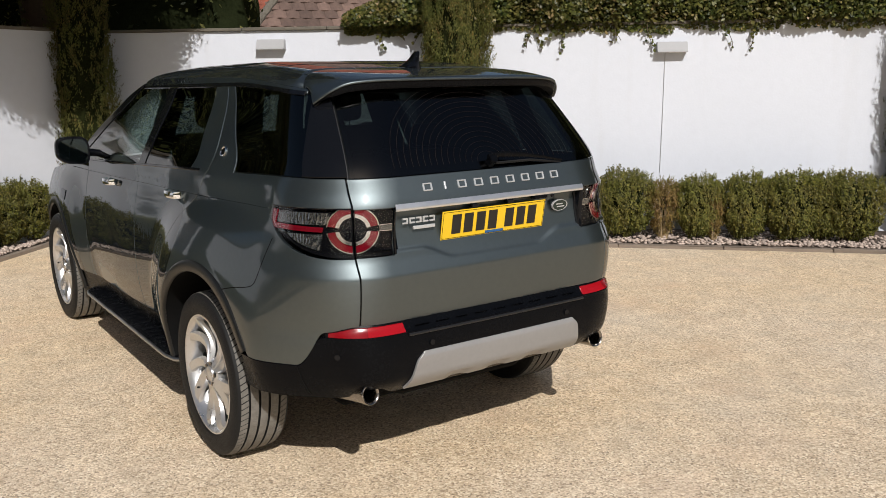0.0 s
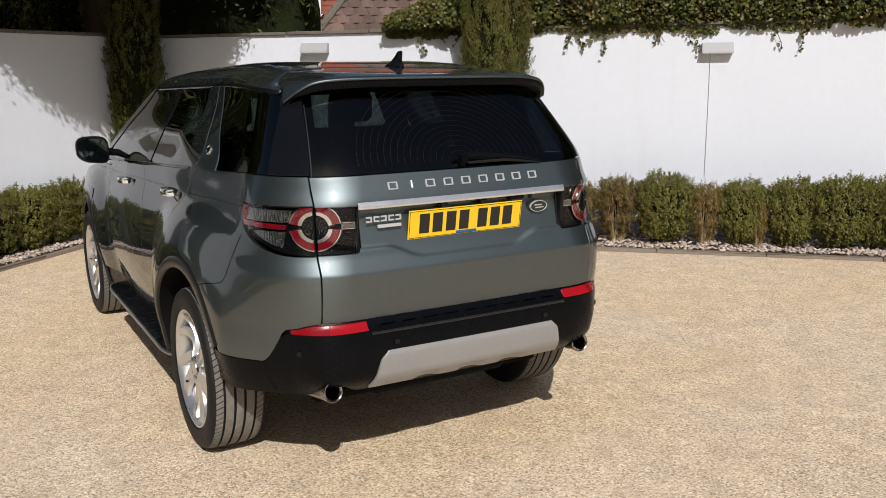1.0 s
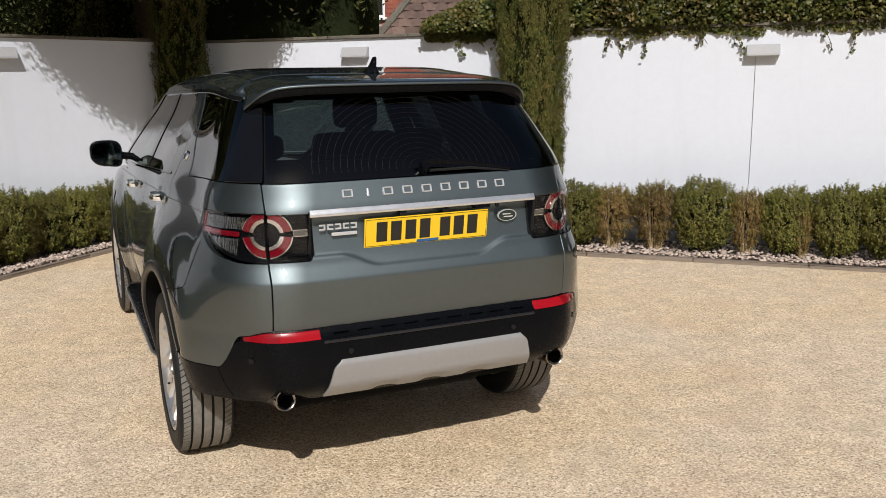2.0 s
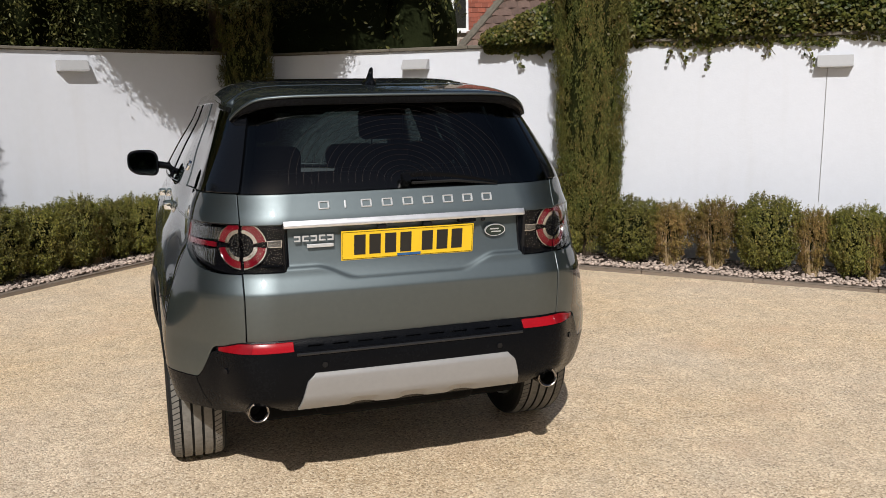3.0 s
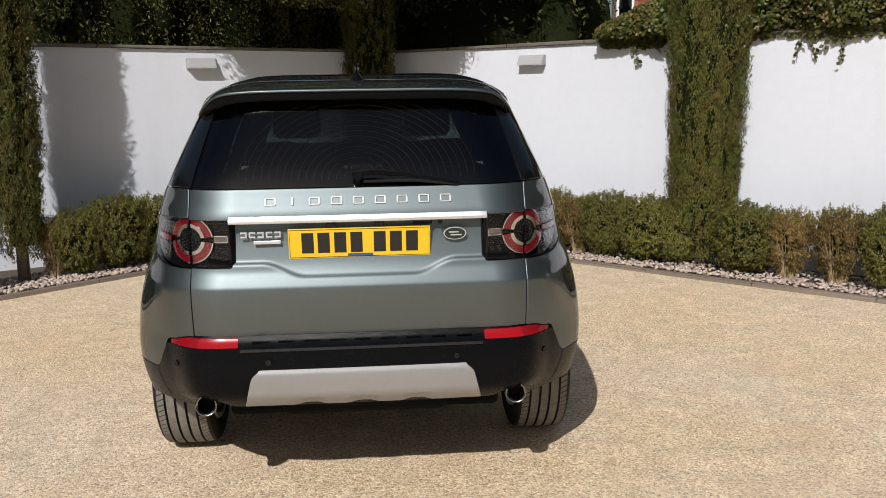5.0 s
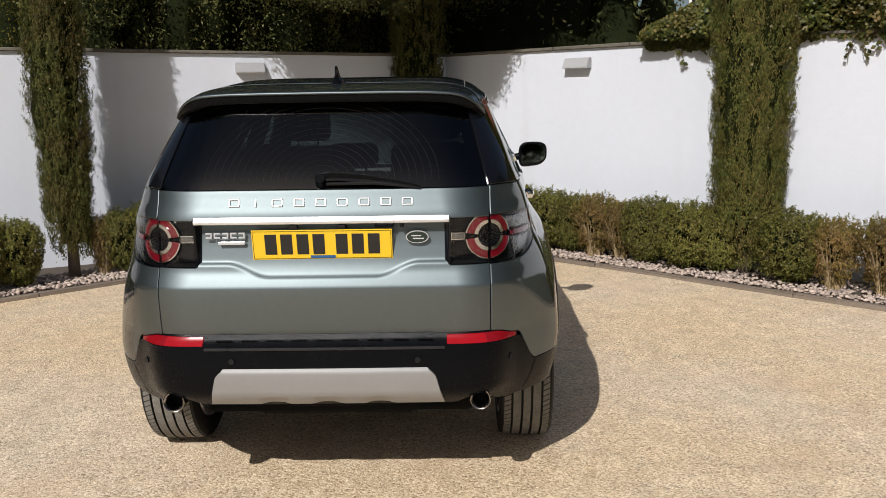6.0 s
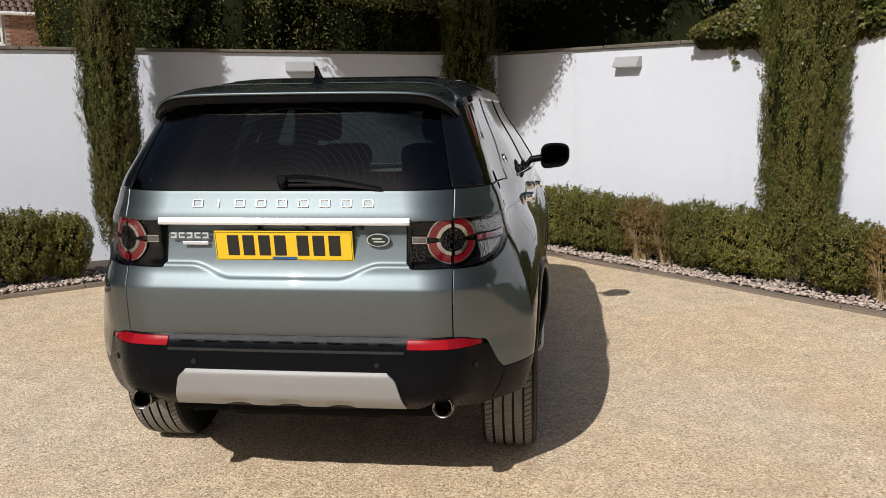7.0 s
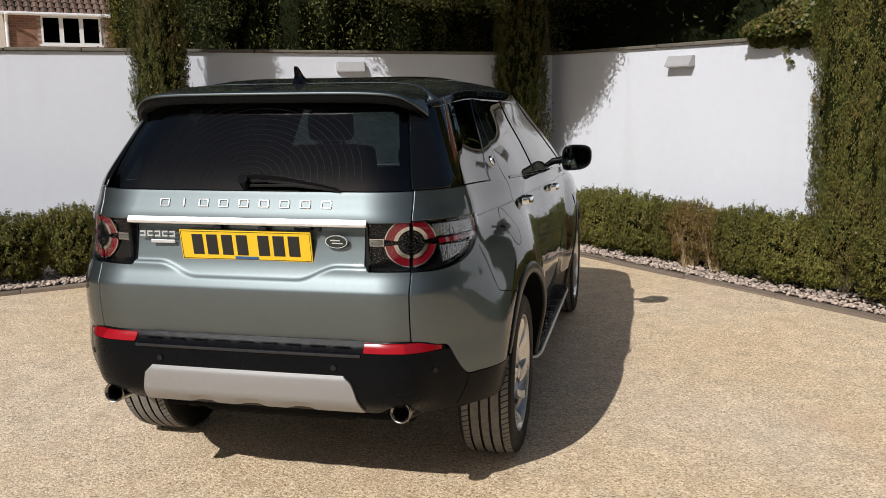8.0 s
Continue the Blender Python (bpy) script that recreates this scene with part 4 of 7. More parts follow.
    mesh_ob("panel_joint", vs, fs, SHUT_LINE, car, "dark shut line")

    # flat dark ribbon through the handles: the crease's shade put into colour
    vs, fs = [], []
    for i in range(41):
        y = LAMP_TIP + 0.02 + (3.42 - LAMP_TIP) * i / 40
        z = crease(y) - 0.004
        for o in (-0.0016, 0.0016):
            tt = s * t_y(y, z + o)
            vs.append(pt(tt, z + o) + normal_at(tt, z + o) * 0.0009)
        if i:
            fs.append((2 * i - 2, 2 * i - 1, 2 * i + 1, 2 * i))
    mesh_ob("swage_line", vs, fs, SHUT_LINE, car, "thin dark ribbon painted as the crease's shade")

    # sills
    def sill(u, v, s=s):
        y = 1.36 + (3.22 - 1.36) * u
        z = 0.30 + 0.136 * v
        return s * t_y(y, z), z
    patch("sill", sill, 16, 4, TRIM, car, off=-0.012)

    # wheel arch trims
    for yw in (REAR_AXLE, FRONT_AXLE):
        n = 60
        a0, a1 = (radians(-7), radians(187)) if yw == FRONT_AXLE else (radians(-6), radians(154))
        for nm, prof, mat in (("wheel_arch_trim", [(0.466, -0.004), (0.467, 0.004), (0.472, 0.008), (0.506, 0.008), (0.517, 0.004), (0.520, -0.008)], ARCH), ("arch_return", [(0.475, -0.12), (0.466, -0.0045)], DARK)):
            vs, fs = [], []
            for i in range(n + 1):
                a = a0 + (a1 - a0) * i / n
                for r, o in prof:
                    y, z = yw + r * math.cos(a), HUB_Z + r * math.sin(a)
                    yy = yw + min(r, 0.52) * math.cos(a)
                    x = ring_x(min(max(yy, 0.30), 4.3), max(z, 0.32)) + o
                    vs.append((s * x, y, z))
            k = len(prof)
            for i in range(n):
                for j in range(k - 1):
                    q = (i * k + j, (i + 1) * k + j, (i + 1) * k + j + 1, i * k + j + 1)
                    fs.append(q if s > 0 else q[::-1])
            mesh_ob(nm, vs, fs, mat, car, "satin dark arch trim" if mat is ARCH else "")
        # liner
        bm = bmesh.new()
        rings = []
        for x in (0.90, 0.55):
            rings.append([bm.verts.new((s * x, yw + 0.475 * math.cos(a0 + (a1 - a0) * i / 24), HUB_Z + 0.475 * math.sin(a0 + (a1 - a0) * i / 24))) for i in range(25)])
        for i in range(24):
            bm.faces.new((rings[0][i], rings[0][i + 1], rings[1][i + 1], rings[1][i]))
        bm.faces.new(rings[1])
        part("arch_liner", bm, DARK, car)

    # black pillar behind the quarter window, quarter glass, pillar in body colour, side glass
    def q_rear(z):
        return 0.205 + 0.52 * (z - 1.27)

    def q_front(z):
        return 0.735 + 0.95 * (z - 1.27) + 0.035 * (1 - min(1, (z - 1.27) / 0.08)) ** 2

    def d_pillar(u, v, s=s):
        z = 1.276 + (1.585 - 0.034 * u - 1.276) * v
        gx = 0.621 - 0.235 * (z - 1.276)
        t0, t1 = t_x(gx + G, z), t_y(q_rear(z) + 0.03, z)
        return s * (t0 + (t1 - t0) * u), z
    patch("rear_pillar", d_pillar, 16, 14, GLOSS_BLACK, car, "gloss black pillar panel")

    def pillar_back(u, v, s=s):
        z = 1.22 + (1.60 - 1.22) * v
        t0, t1 = t_x(0.60 - 0.235 * (z - 1.276), z), t_y(q_rear(z) + 0.06, z)
        return s * (t0 + (t1 - t0) * u), z
    patch("pillar_inner", pillar_back, 14, 8, CABIN, car, off=-0.025, thick=0.02)

    TOPZ = 1.618

    def quarter_glass(u, v, s=s):
        zr = 1.276 + (TOPZ - 1.276) * v
        ya = q_rear(zr) + 0.03 + (q_front(zr) - q_rear(zr) - 0.036) * u
        zb = belt(ya) + 0.002
        z = zb + (top_z(ya) - zb) * v
        y = q_rear(z) + 0.03 + (q_front(z) - q_rear(z) - 0.036) * u
        return s * t_y(y, z), z
    patch("quarter_window", quarter_glass, 18, 14, TINT, car, "privacy-tinted glass", off=-0.003, thick=0.004)

    def c_pillar(u, v, s=s):
        z = 1.272 + (TOPZ + 0.004 - 1.272) * v
        y0, y1 = q_front(z), DOOR_REAR(z) - G
        y = y0 + (y1 - y0) * u
        z2 = z if v > 0 else belt(y) - 0.006
        return s * t_y(y, z2), z2
    patch("body_pillar", c_pillar, 8, 14, PAINT, car)

    def door_frame(u, v, s=s):
        z = belt(1.2) + (TOPZ + 0.004 - belt(1.2)) * v
        y0 = DOOR_REAR(z) + G
        y1 = 1.15 + 0.33 * max(0, z - 1.245) + 0.06 * (1 - min(1, max(0, z - 1.245) / 0.09)) ** 2
        return s * t_y(y0 + (y1 - y0) * u, z), z
    patch("door_pillar", door_frame, 6, 14, PAINT, car)

    def rear_side_glass(u, v, s=s):
        y_lo, y_hi = 1.15, 1.85
        yb = y_lo + (y_hi - y_lo) * u
        zb = belt(yb)
        z = zb + (TOPZ + 0.002 - zb) * v
        y0 = 1.155 + 0.33 * max(0, z - 1.245) + 0.06 * (1 - min(1, max(0, z - 1.245) / 0.09)) ** 2
        y = y0 + (y_hi - y0) * u
        return s * t_y(y, z), z
    patch("rear_side_window", rear_side_glass, 18, 14, TINT, car, "privacy-tinted glass", off=-0.004, thick=0.004)

    def b_pillar(u, v, s=s):
        y = 1.854 + 0.10 * u
        z = belt(y) + (TOPZ + 0.004 - belt(y)) * v
        return s * t_y(y, z), z
    patch("door_post", b_pillar, 4, 10, GLOSS_BLACK, car, "gloss black post")

    def front_side_glass(u, v, s=s):
        y = 1.958 + 1.27 * u
        zt = TOPZ + 0.002
        z = belt(y) + (zt - belt(y)) * v
        ymax = 3.14 - 1.45 * max(0, z - 1.19) - 0.35 * max(0, z - 1.45)
        y = 1.958 + (ymax - 1.958) * u
        return s * t_y(y, z), z
    patch("front_side_window", front_side_glass, 18, 14, CLEAR, car, "lightly tinted glass", off=-0.004, thick=0.004)

    def a_pillar(u, v, s=s):
        z = 1.165 + (TOPZ + 0.02 - 1.165) * v
        ymax = 3.145 - 1.45 * max(0, z - 1.19) - 0.35 * max(0, z - 1.45)
        t0, t1 = t_y(ymax, z), 3.62
        return s * (t0 + (t1 - t0) * u), z
    patch("front_pillar", a_pillar, 12, 18, GLOSS_BLACK, car)

    # belt strip and cant rail
    def belt_strip(u, v, s=s):
        y = 1.10 + (3.12 - 1.10) * u
        return s * t_y(y, belt(y) - 0.005 + 0.009 * v), belt(y) - 0.005 + 0.009 * v
    patch("belt_moulding", belt_strip, 24, 2, GLOSS_BLACK, car, off=0.003, thick=0.012)

    def cant(u, v, s=s):
        y = 0.425 + (2.40 - 0.425) * u
        z = top_z(y) + 0.006 + (edge_z(y) - top_z(y) - 0.006) * v
        return s * t_y(y, z), z
    patch("roof_side_rail", cant, 40, 5, PAINT, car)

    def gutter(u, v, s=s):
        y = 0.43 + (2.40 - 0.43) * u
        z = top_z(y) - 0.004 + 0.014 * v
        return s * t_y(y, z), z
    patch("drip_moulding", gutter, 30, 2, GLOSS_BLACK, car, off=0.003, thick=0.01)


# nose: bumper, bonnet, windscreen
def nose(u, v):
    t = 3.5 + 3.0 * u
    t = t if t <= 5 else -(10 - t)
    return t, 0.35 + 0.66 * v


patch("front_bumper", nose, 30, 12, PAINT, car)


def bonnet():
    vs, fs = [], []
    n, m = 24, 20
    for j in range(m + 1):
        y = 3.02 + 1.36 * j / m
        zc = 1.165 - 0.10 * smooth01((y - 3.2) / 1.2)
        w = side_x(min(y, 4.0), 1.12) - 0.012 - 0.20 * smooth01((y - 4.0) / 0.5)
        for i in range(n + 1):
            u = 2 * i / n - 1
            vs.append((w * u, y, zc - 0.045 * abs(u) ** 4 + 0.012 * (1 - u * u)))
    for j in range(m):
        for i in range(n):
            a = j * (n + 1) + i
            fs.append((a, a + 1, a + n + 2, a + n + 1))
    return mesh_ob("bonnet", vs, fs, PAINT, car)


bonnet()


def windscreen(u, v):
    t = 3.62 + 2.76 * u
    t = t if t <= 5 else -(10 - t)
    return t, 1.175 + (1.655 - 1.175) * v


patch("windscreen", windscreen, 30, 14, CLEAR, car, "clear raked glass", off=-0.004, thick=0.004)


# rear window
def rear_window(u, v):
    z = 1.272 + (1.625 - 1.272) * v
    gx = 0.621 - 0.235 * (z - 1.272) - G
    x = gx * (2 * u - 1)
    return t_x(abs(x), z) * (1 if x >= 0 else -1), z


patch("rear_window", rear_window, 40, 16, TINT, car, "privacy-tinted heated glass", off=-0.004, thick=0.004)

# heater wires: arcs printed inside the rear window round a point at its lower edge
for r in np.linspace(0.05, 0.42, 15):
    pts = []
    for k in range(33):
        a = math.pi * k / 32
        x, v = r * 1.05 * math.cos(a), 1.300 + 0.74 * r * math.sin(a) + 0.0
        z = min(v, 1.60)
        t = t_x(abs(x), z) * (1 if x >= 0 else -1)
        pts.append(pt(t, z) - normal_at(t, z) * 0.0035)
    bm = bmesh.new()
    tube(bm, pts, 0.0008, seg=4, cap=False)
    part("heater_wire", bm, WIRE, car)


# roof skin, glass panel, spoiler
def roof_z(y):
    return 1.645 + 0.080 * smooth01((y - 0.10) / 1.15) - 0.018 * smooth01((y - 1.9) / 0.75)


def roof_w(y):
    return ring_x(y, edge_z(y)) - 0.001


def roof_point(x, y, off=0.0):
    u = min(1.0, abs(x) / roof_w(y))
    e, c = edge_z(y), roof_z(y)
    return Vector((x, y, e + (c - e) * (1 - u ** 8.0) + off))


def roof_patch(name, x0f, x1f, y0, y1, nx, ny, mat, label="", off=0.0, drop=0.012):
    vs, fs = [], []
    for j in range(ny + 1):
        y = y0 + (y1 - y0) * j / ny
        a, b = x0f(y), x1f(y)
        for i in range(nx + 1):
            vs.append(roof_point(a + (b - a) * i / nx, y, off))
    k = nx + 1
    for j in range(ny):
        for i in range(nx):
            fs.append((j * k + i, j * k + i + 1, (j + 1) * k + i + 1, (j + 1) * k + i))
    rim = [i for i in range(k)] + [j * k + nx for j in range(1, ny + 1)] + [ny * k + i for i in range(nx - 1, -1, -1)] + [j * k for j in range(ny - 1, 0, -1)]
    o = len(vs)
    vs += [vs[i].copy() for i in rim] + [vs[i] - Vector((0, 0, drop)) for i in rim]
    n = len(rim)
    for i in range(n):
        fs.append((o + (i + 1) % n, o + i, o + n + i, o + n + (i + 1) % n))
    return mesh_ob(name, vs, fs, mat, car, label)


# shut line between roof and spoiler: straight across, then swept back and down at the ends
SHUT = curve([(0.0, 0.600), (0.30, 0.598), (0.44, 0.588), (0.51, 0.566), (0.555, 0.528), (0.59, 0.478), (0.612, 0.425), (0.64, 0.41)])


def roof_shell(name, u0, u1, nu, nv, mat, label="", y_far=2.42, off=0.0):
    """A strip of the roof from the spoiler's shut line forward; u is the share of the half width."""
    vs, fs = [], []
    for i in range(nu + 1):
        u = u0 + (u1 - u0) * i / nu
        x = roof_w(0.5) * abs(u)
        for _ in range(4):
            y0 = SHUT(x) + 0.005
            x = roof_w(y0) * abs(u)
        for j in range(nv + 1):
            y = y0 + (y_far - y0) * j / nv
            p = roof_point((roof_w(y) - 0.0015) * u, y, off)
            vs.append(p)
        vs.append(roof_point((roof_w(y0) - 0.0015) * u, y0, off) + Vector((-0.01 * u, 0.004, -0.014)))
    k = nv + 2
    for i in range(nu):
        for j in range(nv):
            fs.append((i * k + j, (i + 1) * k + j, (i + 1) * k + j + 1, i * k + j + 1))
        fs.append((i * k + nv + 1, (i + 1) * k + nv + 1, (i + 1) * k, i * k))
    for i, flip in ((0, 1), (nu, -1)):
        o = len(vs)
        for j in range(nv + 1):
            q = vs[i * k + j]
            vs += [q.copy(), q + Vector((0, 0, -0.012))]
        for j in range(nv):
            q = (o + 2 * j, o + 2 * j + 2, o + 2 * j + 3, o + 2 * j + 1)
            fs.append(q if flip > 0 else q[::-1])
    return mesh_ob(name, vs, fs, mat, car, label)


roof_shell("roof", -0.86, 0.86, 60, 40, PAINT, "painted roof skin")
roof_shell("roof_edge", 0.870, 1.0, 14, 40, PAINT)
roof_shell("roof_edge", -1.0, -0.870, 14, 40, PAINT)
roof_patch("glass_roof_panel", lambda y: -0.47, lambda y: 0.47, 0.86, 2.36, 24, 24, GLOSS_BLACK, "dark fixed glass roof", off=0.0015, drop=0.004)

LIP_Y = curve([(0.0, 0.205), (0.30, 0.212), (0.45, 0.228), (0.53, 0.252), (0.58, 0.285), (0.61, 0.322), (0.624, 0.347)])
LIP_Z = curve([(0.0, 1.632), (0.30, 1.631), (0.45, 1.627), (0.53, 1.616), (0.58, 1.590), (0.61, 1.563), (0.624, 1.546)])


def spoiler():
    """A wing over the rear window: the roof carried on to a thin lip, its ends turned down on to the pillars."""
    n, m = 96, 12
    top, face, under = [], [], []
    for i in range(n + 1):
        u = 2 * i / n - 1
        s, a = (1 if u >= 0 else -1), abs(u)
        a = a + 0.25 * a * (1 - a) * a
        xl = 0.624 * a
        lip = Vector((xl, LIP_Y(xl), LIP_Z(xl)))
        xf = 0.611 * a
        yf = SHUT(xf)
        f0 = roof_point(min(xf, roof_w(yf) - 0.002), yf)
        row = []
        for j in range(m + 1):
            v = j / m
            p = f0.lerp(lip, v)
            e = smooth01((a - 0.7) / 0.3)
            p.z = f0.z + (lip.z - f0.z) * ((0.35 * v + 0.65 * v * v) * (1 - e) + v * e) + 0.006 * math.sin(math.pi * v) * e
            row.append(p)
        e = smooth01((a - 0.86) / 0.14)
        row += [lip + Vector((0, -0.0045, -0.0025)), lip + Vector((0.0, -0.0060, -0.0075)), lip + Vector((-0.002 * e, -0.0040, -0.0115)), lip + Vector((-0.004 * e, 0.004, -0.013))]
        top.append([Vector((s * p.x, p.y, p.z)) for p in row])
        d = 0.027 * (1 - 0.75 * e)
        g0, g1 = lip + Vector((-0.004 * e, 0.002, -0.012)), lip + Vector((-0.010 * e, 0.010, -0.012 - d))
        zz = lip.z - 0.018 - d
        q = pt(t_x(max(0.001, xl * 0.965), zz), zz)
        face.append([Vector((s * p.x, p.y, p.z)) for p in (g0, g0.lerp(g1, 0.5) + Vector((0, -0.003, 0)), g1)])
        under.append([Vector((s * p.x, p.y, p.z)) for p in (g1, g1.lerp(q, 0.5) + Vector((0, 0, 0.006)), q + Vector((0, 0.03, 0)))])

    def skin(name, rows, mat, parent, label):
        k = len(rows[0])
        vs = [p for r in rows for p in r]
        fs = [(i * k + j, i * k + j + 1, (i + 1) * k + j + 1, (i + 1) * k + j) for i in range(len(rows) - 1) for j in range(k - 1)]
        return mesh_ob(name, vs, fs, mat, parent, label)
    sp = skin("spoiler", top, PAINT, car, "painted roof spoiler")
    skin("spoiler_face", face, TRIM, sp, "black rear face")
    skin("spoiler_underside", under, CABIN, sp, "dull black underside")
    return sp


spoiler()


def fin():
    bm = bmesh.new()
    zb = roof_z(0.62) + 0.002
    secs = [(0.0, 0.030, 0.535, 0.70), (0.012, 0.028, 0.538, 0.695), (0.020, 0.020, 0.540, 0.675), (0.032, 0.010, 0.540, 0.640), (0.050, 0.008, 0.536, 0.608), (0.066, 0.006, 0.534, 0.585), (0.072, 0.003, 0.540, 0.575)]
    rings = []
    for z, w, y0, y1 in secs:
        c, h = (y0 + y1) / 2, (y1 - y0) / 2
        rings.append([bm.verts.new((w * math.sin(k * math.pi / 8), c - h * math.cos(k * math.pi / 8), zb + z - 0.006)) for k in range(16)])
    for r0, r1 in zip(rings, rings[1:]):
        for k in range(16):
            bm.faces.new((r0[k], r0[(k + 1) % 16], r1[(k + 1) % 16], r1[k]))
    bm.faces.new(rings[-1])
    part("aerial_fin", bm, GLOSS_BLACK, car, "gloss black shark-fin aerial", smooth=True)


fin()


# ---- rear bumper, skid plate, reflectors ----
def clad(u, v):
    t_end = t_y(0.475, 0.5)
    t = (2 * u - 1) * t_end
    p = pt(t, 0.56)
    ax, y = abs(p.x), p.y
    top = clad_top(y)
    low = 0.438 - 0.012 * smooth01((ax - 0.5) / 0.25) + 0.045 * math.exp(-((ax - 0.596) / 0.060) ** 4)
    z = low + (top - low) * v
    return t, z


bumper = patch("rear_bumper", clad, 160, 16, TRIM, car, "unpainted black plastic bumper", thick=0.05, disp=bulge)


for s in (-1, 1):
    vs, fs = [], []
    for i in range(13):
        z = 0.440 + 0.122 * i / 12
        for y in (0.184, 0.1875):
            tt = s * t_y(y - 0.03 * (0.562 - z), z)
            p = pt(tt, z)
            vs.append(p + normal_at(tt, z) * (0.0012 + bulge(p.x, p.y, p.z)))
        if i:
            fs.append((2 * i - 2, 2 * i - 1, 2 * i + 1, 2 * i))
    mesh_ob("bumper_seam", vs, fs, SHUT_LINE, bumper, "dark joint in the bumper")


def ledge(u, v):
    x = 0.735 * (2 * u - 1)
    z = 0.682 + 0.042 * v
    return t_x(abs(x), z) * (1 if x > 0 else -1), z


# rolled lip where the loading step meets the bumper face
lip = []
for i in range(49):
    tt = t_x(0.452, 0.672) * (2 * i / 48 - 1)
    p = pt(tt, 0.672)
    lip.append(tuple(p + normal_at(tt, 0.672) * (bulge(p.x, p.y, p.z) + 0.002)))
bm = bmesh.new()
tube(bm, lip, 0.006, seg=10)
part("bumper_lip", bm, LIP, bumper, "rolled glossy edge", smooth=True)

for s in (-1, 1):
    def backing(u, v, s=s):
        z = 0.55 + 0.19 * v
        t0, t1 = t_x(0.55, z), t_y(0.33, z)
        return s * (t0 + (t1 - t0) * u), z
    patch("bumper_corner_inner", backing, 20, 6, TRIM, car, off=-0.022, thick=0.01)
step_top = patch("bumper_step", ledge, 60, 4, TRIM, car, "ribbed black loading step", off=-0.004, thick=0.04, disp=bulge)
for k in range(-4, 5):
    bm = bmesh.new()
    box(bm, (-0.030, -0.007, -0.0022), (0.030, 0.007, 0.0022), 0.0015, m=pose(0.095 * k, REAR(0.703) - 0.020, 0.704, -38))
    part("tread_rib", bm, TRIM, step_top)
for s in (-1, 1):
    for x0, x1, mat, name, text in ((0.462, 0.602, RED, "rear_reflector", "bright red reflector"), (0.6035, 0.724, RED_DEEP, "fog_lamp_lens", "deep red ribbed lens")):
        def refl(u, v, s=s, x0=x0, x1=x1):
            x = x0 + (x1 - x0) * u
            z = 0.686 + (reflector_top(x) - 0.686) * v
            return s * t_x(x, z), z
        patch(name, refl, 14, 5, mat, car, text, off=0.002, thick=0.03, disp=bulge)
    for xs, zz in ((0.70, 0.612), (0.35, 0.628)):
        t = t_x(xs, zz) * s
        n = normal_at(t, zz)
        bm = bmesh.new()
        bmesh.ops.create_cone(bm, cap_ends=True, segments=20, radius1=0.012, radius2=0.011, depth=0.008, matrix=Matrix.Translation(pt(t, zz) + n * (0.002 + bulge(xs, 0, zz))) @ n.to_track_quat("Z", "Y").to_matrix().to_4x4())
        part("parking_sensor", bm, GLOSS_BLACK, bumper)


def skid(u, v):
    half = 0.448 - 0.040 * v - 0.022 * smooth01((v - 0.72) / 0.28) ** 2
    x = half * (2 * u - 1)
    ax = abs(x)
    low = 0.452 + 0.004 * math.exp(-((ax - 0.0) / 0.05) ** 4) + 0.004 * math.exp(-((ax - 0.20) / 0.05) ** 4)
    z = low + (0.600 - low) * v
    return t_x(ax, z) * (1 if x > 0 else -1), z


def skid_relief(x, y, z):
    return bulge(x, y, z) - 0.010 * sum(math.exp(-(((x - c) / 0.045) ** 4)) for c in (-0.20, 0.0, 0.20)) * smooth01((0.492 - z) / 0.008) - 0.006 * smooth01((z - 0.586) / 0.014)


patch("skid_plate", skid, 90, 24, SKID, car, "satin silver skid plate", off=0.010, thick=0.03, disp=skid_relief)

# underbody seen below the bumper
bm = bmesh.new()
box(bm, (-0.56, 0.16, 0.40), (0.56, 0.46, 0.47), 0.03)
box(bm, (-0.56, 0.30, 0.30), (0.56, 4.30, 0.42), 0.02)
part("floor_pan", bm, DARK, car)
bm = bmesh.new()
tube(bm, [(-0.5, 0.13, 0.425), (0.0, 0.10, 0.42), (0.5, 0.13, 0.425)], 0.022, seg=10)
part("rear_crossmember", bm, DARK, car)
bm = bmesh.new()
box(bm, (-0.35, 0.22, 0.31), (0.35, 0.48, 0.43), 0.05, seg=3)
part("silencer", bm, DARK, car)

for s, ex_x in ((-1, 0.598), (1, 0.586)):
    m = Matrix.Translation((s * ex_x, 0.002, 0.455)) @ pose(0, 0, 0, -9, 0, -s * 6)
    bm = bmesh.new()
    revolve(bm, [(0.22, 0.036), (0.05, 0.0385), (0.006, 0.0415), (0.001, 0.0410), (-0.001, 0.0385), (0.001, 0.0335), (0.012, 0.0285), (0.030, 0.0270), (0.14, 0.0265)], 40, "y")
    bmesh.ops.transform(bm, matrix=m, verts=bm.verts)
    ex = part("exhaust_tip", bm, STEEL, car, "polished steel exhaust tip", smooth=True, sharp=50)
    bm = bmesh.new()
    bmesh.ops.create_circle(bm, cap_ends=True, radius=0.0325, segments=32, matrix=m @ Matrix.Translation((0, 0.11, 0)) @ pose(0, 0, 0, 90))
    part("exhaust_bore", bm, SOOT, ex)

# ---- tail lamps ----
LC_Z = 1.086


